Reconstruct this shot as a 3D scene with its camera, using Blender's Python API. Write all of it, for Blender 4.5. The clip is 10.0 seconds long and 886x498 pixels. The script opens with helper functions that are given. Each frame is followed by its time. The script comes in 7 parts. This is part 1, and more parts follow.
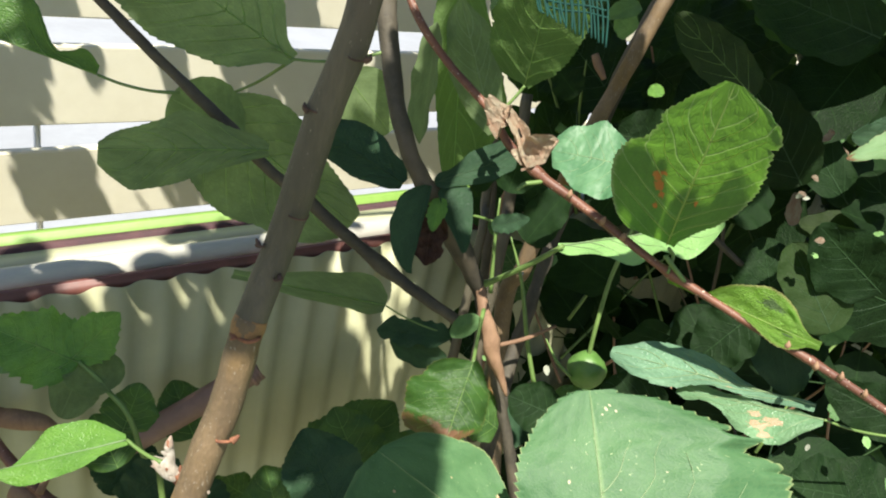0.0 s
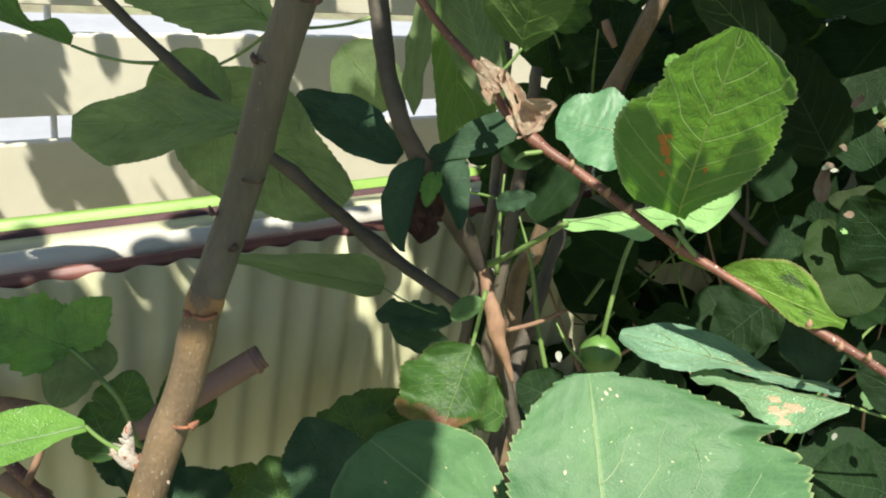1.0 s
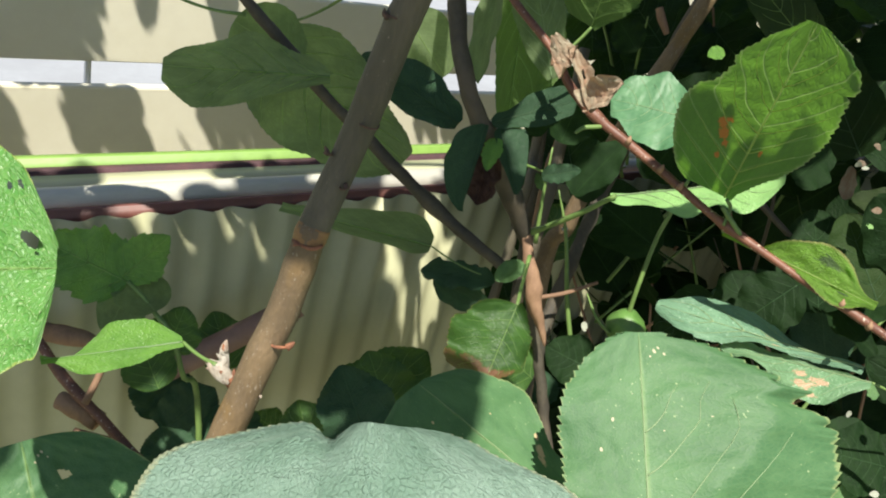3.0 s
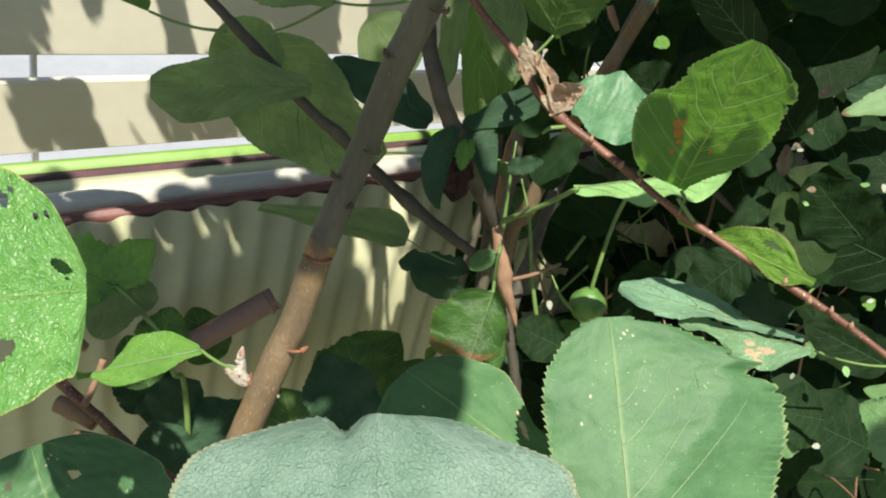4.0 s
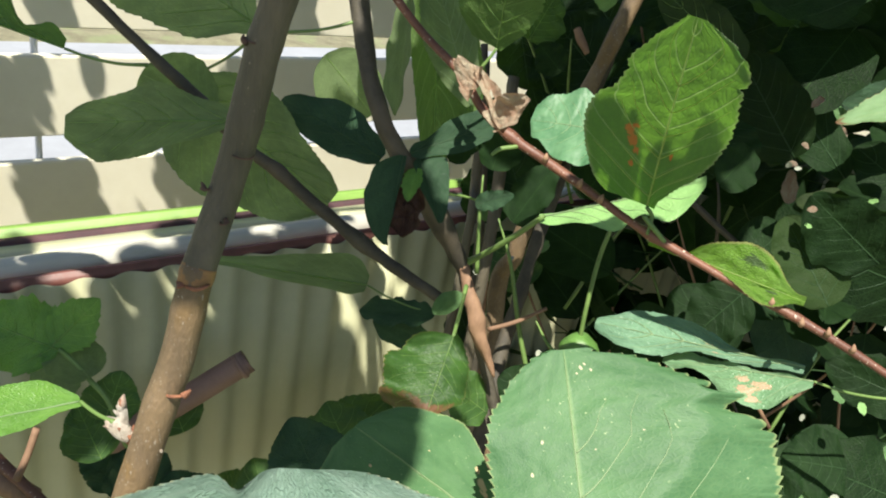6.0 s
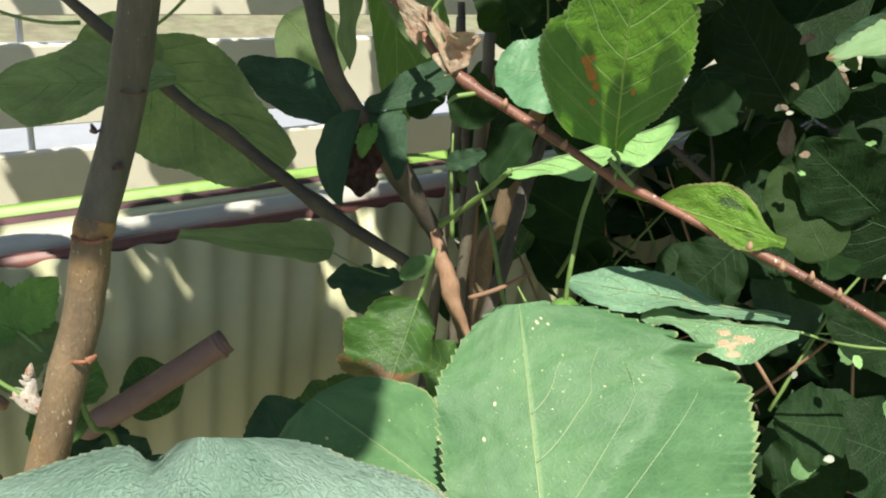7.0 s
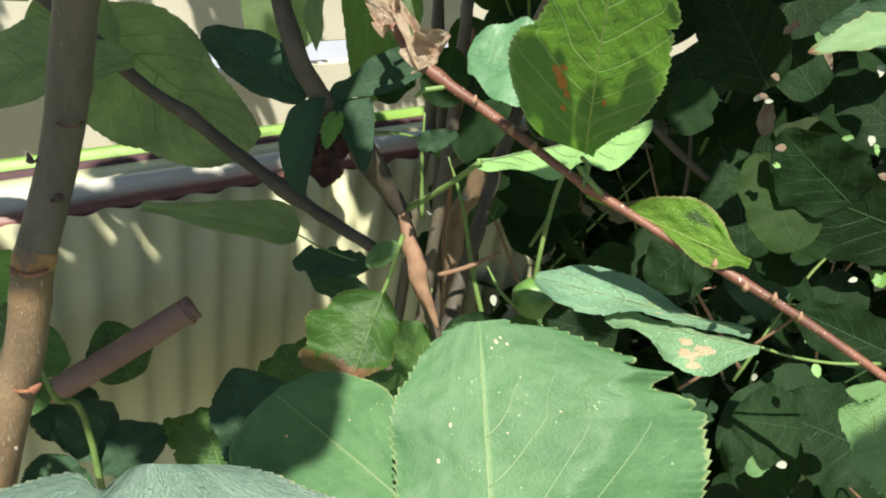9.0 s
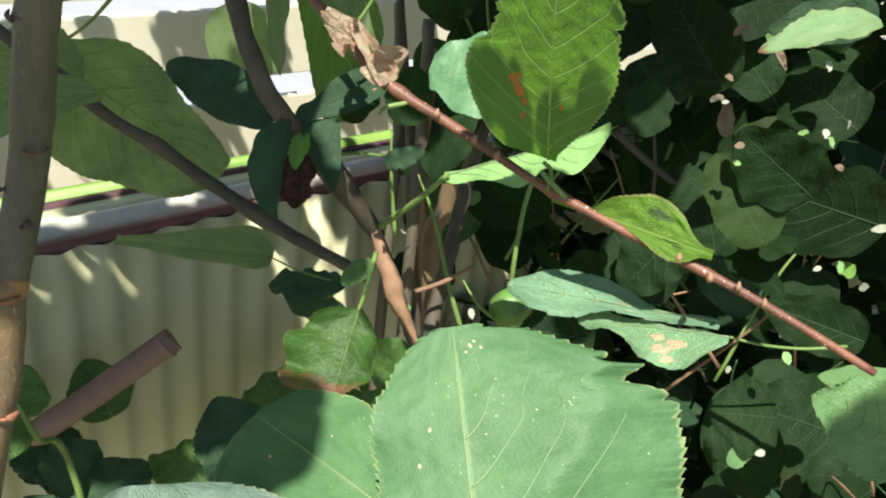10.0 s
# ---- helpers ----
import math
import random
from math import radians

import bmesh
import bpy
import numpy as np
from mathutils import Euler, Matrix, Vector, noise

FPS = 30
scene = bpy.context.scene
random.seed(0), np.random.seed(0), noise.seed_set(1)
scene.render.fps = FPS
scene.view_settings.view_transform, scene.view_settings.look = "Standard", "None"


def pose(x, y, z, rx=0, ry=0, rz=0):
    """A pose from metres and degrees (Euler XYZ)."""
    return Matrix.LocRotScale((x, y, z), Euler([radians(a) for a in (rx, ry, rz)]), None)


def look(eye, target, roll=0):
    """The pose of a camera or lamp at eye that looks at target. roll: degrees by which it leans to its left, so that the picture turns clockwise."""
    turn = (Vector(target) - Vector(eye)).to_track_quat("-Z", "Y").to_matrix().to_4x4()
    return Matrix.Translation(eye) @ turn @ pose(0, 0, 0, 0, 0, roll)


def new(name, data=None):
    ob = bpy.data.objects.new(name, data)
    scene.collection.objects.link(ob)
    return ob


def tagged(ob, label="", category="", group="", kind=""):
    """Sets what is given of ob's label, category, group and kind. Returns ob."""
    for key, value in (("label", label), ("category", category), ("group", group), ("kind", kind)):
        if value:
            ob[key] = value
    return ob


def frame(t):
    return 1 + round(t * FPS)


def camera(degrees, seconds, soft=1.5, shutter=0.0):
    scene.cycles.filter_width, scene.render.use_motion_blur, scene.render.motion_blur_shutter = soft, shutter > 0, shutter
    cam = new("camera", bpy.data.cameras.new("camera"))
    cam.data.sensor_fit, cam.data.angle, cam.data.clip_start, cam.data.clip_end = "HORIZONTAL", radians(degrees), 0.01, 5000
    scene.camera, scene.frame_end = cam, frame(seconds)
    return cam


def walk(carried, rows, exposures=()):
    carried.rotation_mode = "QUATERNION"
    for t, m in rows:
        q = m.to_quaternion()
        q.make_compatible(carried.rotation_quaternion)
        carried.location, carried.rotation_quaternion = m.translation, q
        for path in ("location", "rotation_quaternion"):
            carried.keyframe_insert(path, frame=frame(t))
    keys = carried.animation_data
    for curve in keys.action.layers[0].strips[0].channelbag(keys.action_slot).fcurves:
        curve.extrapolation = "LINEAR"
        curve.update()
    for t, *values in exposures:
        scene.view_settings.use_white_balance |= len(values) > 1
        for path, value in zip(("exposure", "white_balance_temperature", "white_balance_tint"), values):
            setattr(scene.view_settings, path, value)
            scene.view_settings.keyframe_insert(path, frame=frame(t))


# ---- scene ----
cam = camera(58.9, 10.0, soft=2.0)
PATH = [
    (0, (0.0210, -0.5287, 1.1242), (0.9339, 0.4463, 0.4416), 13.40),
    (0.5, (0.0345, -0.5220, 1.1220), (0.9313, 0.4633, 0.4329), 12.60),
    (1, (0.0518, -0.5272, 1.1085), (0.9135, 0.4770, 0.4020), 11.70),
    (1.5, (0.0398, -0.5287, 1.1025), (0.8994, 0.4860, 0.4087), 11.30),
    (2, (0.0323, -0.5355, 1.1100), (0.9000, 0.4957, 0.4515), 9.70),
    (2.5, (0.0142, -0.5347, 1.1085), (0.8444, 0.5279, 0.4515), 9.70),
    (3, (0.0083, -0.5317, 1.1048), (0.8724, 0.4466, 0.3658), 16.50),
    (3.2, (0.0064, -0.5295, 1.1124), (0.9246, 0.3837, 0.3555), 18.73),
    (4.5, (-0.0382, -0.5407, 1.1302), (0.9021, 0.3644, 0.3909), 15.60),
    (5, (-0.0218, -0.5490, 1.1183), (0.9112, 0.4245, 0.4612), 13.20),
    (5.5, (0.0285, -0.5505, 1.1093), (0.9247, 0.4687, 0.4704), 11.40),
    (5.7, (0.0328, -0.5489, 1.1037), (0.9331, 0.4620, 0.4575), 11.78),
    (6.8, (0.0759, -0.5477, 1.0872), (0.9364, 0.4758, 0.4075), 9.11),
    (7, (0.0804, -0.5557, 1.0787), (0.9377, 0.4695, 0.3975), 8.69),
    (7.5, (0.0819, -0.5558, 1.0807), (0.9362, 0.4585, 0.3797), 7.83),
    (8, (0.0813, -0.5650, 1.0974), (0.9301, 0.4128, 0.3402), 8.71),
    (8.5, (0.1035, -0.5622, 1.1054), (0.9231, 0.3909, 0.2869), 9.73),
    (9, (0.0981, -0.5391, 1.1074), (0.9553, 0.3988, 0.3102), 11.33),
    (9.5, (0.0930, -0.5400, 1.0964), (0.9891, 0.4036, 0.3503), 10.73),
    (10, (0.0969, -0.5496, 1.1052), (0.9922, 0.3916, 0.3553), 8.50),
]
EXPOSURE = [(0, 0.45), (1, 0.43), (2, 0.39), (3, 0.24), (4.5, 0.26), (5.5, 0.37), (7, 0.37), (8, 0.39), (8.5, 0.51), (9, 0.43), (10, 0.47)]
walk(cam, [(t, look(eye, target, roll)) for t, eye, target, roll in PATH], EXPOSURE)

# ---- world, sun, exposure ----
SUN = Vector((-0.36, -0.315, 0.878)).normalized()
sky = bpy.data.worlds.new("sky")
scene.world = sky
sky.use_nodes = True
sky_node = sky.node_tree.nodes.new("ShaderNodeTexSky")
sky_node.sky_type = "NISHITA"
sky_node.sun_disc = False
sky_node.sun_elevation = math.asin(SUN.z)
sky_node.sun_rotation = math.atan2(SUN.x, SUN.y)
sky.node_tree.links.new(sky_node.outputs[0], sky.node_tree.nodes["Background"].inputs[0])
sky.node_tree.nodes["Background"].inputs[1].default_value = 0.088
sun_data = bpy.data.lights.new("sun", "SUN")
sun_data.energy, sun_data.angle, sun_data.color = 7.0, radians(0.53), (1.0, 0.95, 0.83)
sun = new("sun", sun_data)
sun.matrix_world = look(SUN * 10, (0, 0, 0))


# ---- materials ----
def shader(name):
    m = bpy.data.materials.new(name)
    m.use_nodes = True
    m.node_tree.nodes.clear()
    return m, m.node_tree.nodes, m.node_tree.links


def calc(ns, ls, op, a, b=None, c=None, clamp=False):
    n = ns.new("ShaderNodeMath")
    n.operation, n.use_clamp = op, clamp
    for i, v in enumerate((a, b, c)):
        if v is None:
            continue
        if isinstance(v, (int, float)):
            n.inputs[i].default_value = v
        else:
            ls.new(v, n.inputs[i])
    return n.outputs[0]


def blend(ns, ls, fac, a, b):
    n = ns.new("ShaderNodeMix")
    n.data_type = "RGBA"
    for sock, v in ((n.inputs[0], fac), (n.inputs[6], a), (n.inputs[7], b)):
        if isinstance(v, (int, float)):
            sock.default_value = v
        elif isinstance(v, tuple):
            sock.default_value = (*v, 1)
        else:
            ls.new(v, sock)
    return n.outputs[2]


def ramp(ns, ls, value, lo, hi):
    n = ns.new("ShaderNodeMapRange")
    n.interpolation_type = "SMOOTHSTEP"
    n.inputs[1].default_value, n.inputs[2].default_value = lo, hi
    ls.new(value, n.inputs[0])
    return n.outputs[0]


def noise_of(ns, ls, vec, scale, detail=4, rough=0.6):
    n = ns.new("ShaderNodeTexNoise")
    n.inputs["Scale"].default_value, n.inputs["Detail"].default_value, n.inputs["Roughness"].default_value = scale, detail, rough
    ls.new(vec, n.inputs["Vector"])
    return n.outputs["Fac"]


def bump_of(ns, ls, height, strength, distance):
    n = ns.new("ShaderNodeBump")
    n.inputs["Strength"].default_value, n.inputs["Distance"].default_value = strength, distance
    ls.new(height, n.inputs["Height"])
    return n.outputs[0]


def leaf_material(name, col, dark, vein, through_col, trans=0.4, rough=0.45, bump=0.6, veins=7.0, blotches=(), rim=None, specks=0.0, pucker=34.0, edge=None, lines_amt=0.5, net_amt=0.22, gloss=0.5, fine_scale=26.0, fine_lift=0.35, mid_amt=1.0, vary=0.0, vein_glow=None, wear_shade_col=(0.44, 0.29, 0.15), wear_shade_glow=(0.62, 0.22, 0.05), even=0.0, aspect=0.5, edge_at=0.972, grain=0.55, relief=0.0012):
    """A leaf: two-tone green with veins laid out along its length, blotches, brown rim, thin enough to let light through."""
    m, ns, ls = shader(name)
    uv = ns.new("ShaderNodeUVMap").outputs[0]
    sep = ns.new("ShaderNodeSeparateXYZ")
    ls.new(uv, sep.inputs[0])
    u, v = sep.outputs[0], sep.outputs[1]
    info = ns.new("ShaderNodeObjectInfo")
    shift = ns.new("ShaderNodeVectorMath")
    shift.operation = "ADD"
    ls.new(uv, shift.inputs[0])
    ls.new(info.outputs["Random"], shift.inputs[1])
    squeeze = ns.new("ShaderNodeVectorMath")
    squeeze.operation = "MULTIPLY"
    squeeze.inputs[1].default_value = (1.0, aspect, 1.0)
    ls.new(shift.outputs[0], squeeze.inputs[0])
    pos = squeeze.outputs[0]
    av = calc(ns, ls, "ABSOLUTE", v)
    k = calc(ns, ls, "FRACT", calc(ns, ls, "SUBTRACT", calc(ns, ls, "MULTIPLY", u, veins), calc(ns, ls, "MULTIPLY", calc(ns, ls, "POWER", av, 1.15), 2.1)))
    dist = calc(ns, ls, "ABSOLUTE", calc(ns, ls, "SUBTRACT", k, 0.5))
    side = calc(ns, ls, "SUBTRACT", 1.0, ramp(ns, ls, dist, 0.0, 0.045))
    mid = calc(ns, ls, "SUBTRACT", 1.0, ramp(ns, ls, av, 0.006, 0.026))
    lines = calc(ns, ls, "MAXIMUM", calc(ns, ls, "MULTIPLY", side, lines_amt), calc(ns, ls, "MULTIPLY", mid, mid_amt))
    net = ns.new("ShaderNodeTexVoronoi")
    net.feature = "DISTANCE_TO_EDGE"
    net.inputs["Scale"].default_value = pucker
    ls.new(pos, net.inputs["Vector"])
    mesh_lines = ramp(ns, ls, net.outputs["Distance"], 0.0, 0.22)
    broad = noise_of(ns, ls, pos, 3.2, 3)
    fine = noise_of(ns, ls, pos, fine_scale, 5, 0.7)
    tone = ramp(ns, ls, calc(ns, ls, "ADD", calc(ns, ls, "MULTIPLY", broad, 0.75), calc(ns, ls, "MULTIPLY", fine, 0.25)), 0.34 - even, 0.68 + even)
    c = blend(ns, ls, tone, dark, col)
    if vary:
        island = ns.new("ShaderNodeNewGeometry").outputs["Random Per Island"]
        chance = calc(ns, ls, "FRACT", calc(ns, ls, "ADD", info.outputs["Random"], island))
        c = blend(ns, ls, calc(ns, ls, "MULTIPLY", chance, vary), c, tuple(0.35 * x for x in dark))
        c = blend(ns, ls, ramp(ns, ls, chance, 0.93, 1.0), c, (1.5 * col[0], 1.15 * col[1], col[2]))
    c = blend(ns, ls, calc(ns, ls, "MULTIPLY", calc(ns, ls, "SUBTRACT", 1.0, mesh_lines), net_amt), c, vein)
    c = blend(ns, ls, calc(ns, ls, "MULTIPLY", lines, 0.75), c, vein)
    wear_shade = None
    for bu, bv, br in blotches:
        du, dv = calc(ns, ls, "SUBTRACT", u, bu), calc(ns, ls, "MULTIPLY", calc(ns, ls, "SUBTRACT", v, bv), 0.5)
        far = calc(ns, ls, "SQRT", calc(ns, ls, "ADD", calc(ns, ls, "MULTIPLY", du, du), calc(ns, ls, "MULTIPLY", dv, dv)))
        far = calc(ns, ls, "ADD", far, calc(ns, ls, "MULTIPLY", calc(ns, ls, "SUBTRACT", fine, 0.5), br * 2.6))
        one = calc(ns, ls, "SUBTRACT", 1.0, ramp(ns, ls, far, br * 0.45, br * 0.8))
        wear_shade = one if wear_shade is None else calc(ns, ls, "MAXIMUM", wear_shade, one)
    if wear_shade is not None:
        c = blend(ns, ls, wear_shade, c, wear_shade_col)
    if rim is not None:
        far = calc(ns, ls, "ADD", u, calc(ns, ls, "MULTIPLY", calc(ns, ls, "SUBTRACT", noise_of(ns, ls, pos, 9.0), 0.5), 0.35))
        c = blend(ns, ls, ramp(ns, ls, far, rim, rim + 0.05), c, (0.22, 0.10, 0.06))
    if edge is not None:
        far = calc(ns, ls, "ADD", av, calc(ns, ls, "MULTIPLY", calc(ns, ls, "SUBTRACT", fine, 0.5), 0.10))
        c = blend(ns, ls, calc(ns, ls, "MULTIPLY", ramp(ns, ls, far, edge_at, 0.996), 0.6), c, edge)
    if specks:
        dots = noise_of(ns, ls, pos, 60.0, 2)
        c = blend(ns, ls, calc(ns, ls, "MULTIPLY", ramp(ns, ls, dots, 0.69 - 0.1 * specks, 0.73 - 0.1 * specks), ramp(ns, ls, broad, 0.42, 0.6)), c, (0.42, 0.52, 0.28))
    height = calc(ns, ls, "ADD", calc(ns, ls, "MULTIPLY", mesh_lines, 2.3 * net_amt), calc(ns, ls, "SUBTRACT", calc(ns, ls, "MULTIPLY", fine, fine_lift), calc(ns, ls, "MULTIPLY", lines, 0.6)))
    nrm = bump_of(ns, ls, height, bump, relief)
    surf = ns.new("ShaderNodeBsdfPrincipled")
    ls.new(c, surf.inputs["Base Color"])
    surf.inputs["Specular IOR Level"].default_value = gloss
    ls.new(calc(ns, ls, "ADD", rough - 0.12, calc(ns, ls, "MULTIPLY", fine, 0.24)), surf.inputs["Roughness"])
    ls.new(nrm, surf.inputs["Normal"])
    thin = ns.new("ShaderNodeBsdfTranslucent")
    glow = blend(ns, ls, calc(ns, ls, "MULTIPLY", lines, 0.45 if vein_glow is None else 0.8), blend(ns, ls, calc(ns, ls, "MULTIPLY", tone, calc(ns, ls, "ADD", 1.0 - grain, calc(ns, ls, "MULTIPLY", mesh_lines, grain))), tuple(0.6 * x for x in through_col), through_col), vein_glow or tuple(1.35 * x for x in through_col))
    if wear_shade is not None:
        glow = blend(ns, ls, wear_shade, glow, wear_shade_glow)
    ls.new(glow, thin.inputs[0])
    ls.new(nrm, thin.inputs[1])
    mix = ns.new("ShaderNodeMixShader")
    mix.inputs[0].default_value = trans
    ls.new(surf.outputs[0], mix.inputs[1])
    ls.new(thin.outputs[0], mix.inputs[2])
    out = ns.new("ShaderNodeOutputMaterial")
    ls.new(mix.outputs[0], out.inputs[0])
    return m


def rough_material(name, col, dark, scale=40.0, rough=0.7, bump=0.4, dist=0.001, fleck=None, fleck_scale=300.0, fleck_at=0.68, stretch=(1, 1, 1), third=None):
    """A worn solid: two tones at a broad and a fine scale, flecks and fine relief."""
    m, ns, ls = shader(name)
    co = ns.new("ShaderNodeTexCoord").outputs["Object"]
    mp = ns.new("ShaderNodeMapping")
    mp.inputs["Scale"].default_value = stretch
    ls.new(co, mp.inputs["Vector"])
    pos = mp.outputs[0]
    broad, fine = noise_of(ns, ls, pos, scale, 4), noise_of(ns, ls, pos, scale * 9, 5, 0.7)
    tone = ramp(ns, ls, calc(ns, ls, "ADD", calc(ns, ls, "MULTIPLY", broad, 0.65), calc(ns, ls, "MULTIPLY", fine, 0.35)), 0.36, 0.66)
    c = blend(ns, ls, tone, dark, col)
    if third is not None:
        c = blend(ns, ls, calc(ns, ls, "MULTIPLY", ramp(ns, ls, noise_of(ns, ls, pos, scale * 0.45, 3), 0.5, 0.66), 0.8), c, third)
    if fleck is not None:
        c = blend(ns, ls, ramp(ns, ls, noise_of(ns, ls, pos, fleck_scale, 1), fleck_at, fleck_at + 0.04), c, fleck)
    surf = ns.new("ShaderNodeBsdfPrincipled")
    ls.new(c, surf.inputs["Base Color"])
    ls.new(calc(ns, ls, "ADD", rough - 0.1, calc(ns, ls, "MULTIPLY", fine, 0.2)), surf.inputs["Roughness"])
    ls.new(bump_of(ns, ls, calc(ns, ls, "ADD", fine, calc(ns, ls, "MULTIPLY", broad, 0.6)), bump, dist), surf.inputs["Normal"])
    out = ns.new("ShaderNodeOutputMaterial")
    ls.new(surf.outputs[0], out.inputs[0])
    return m


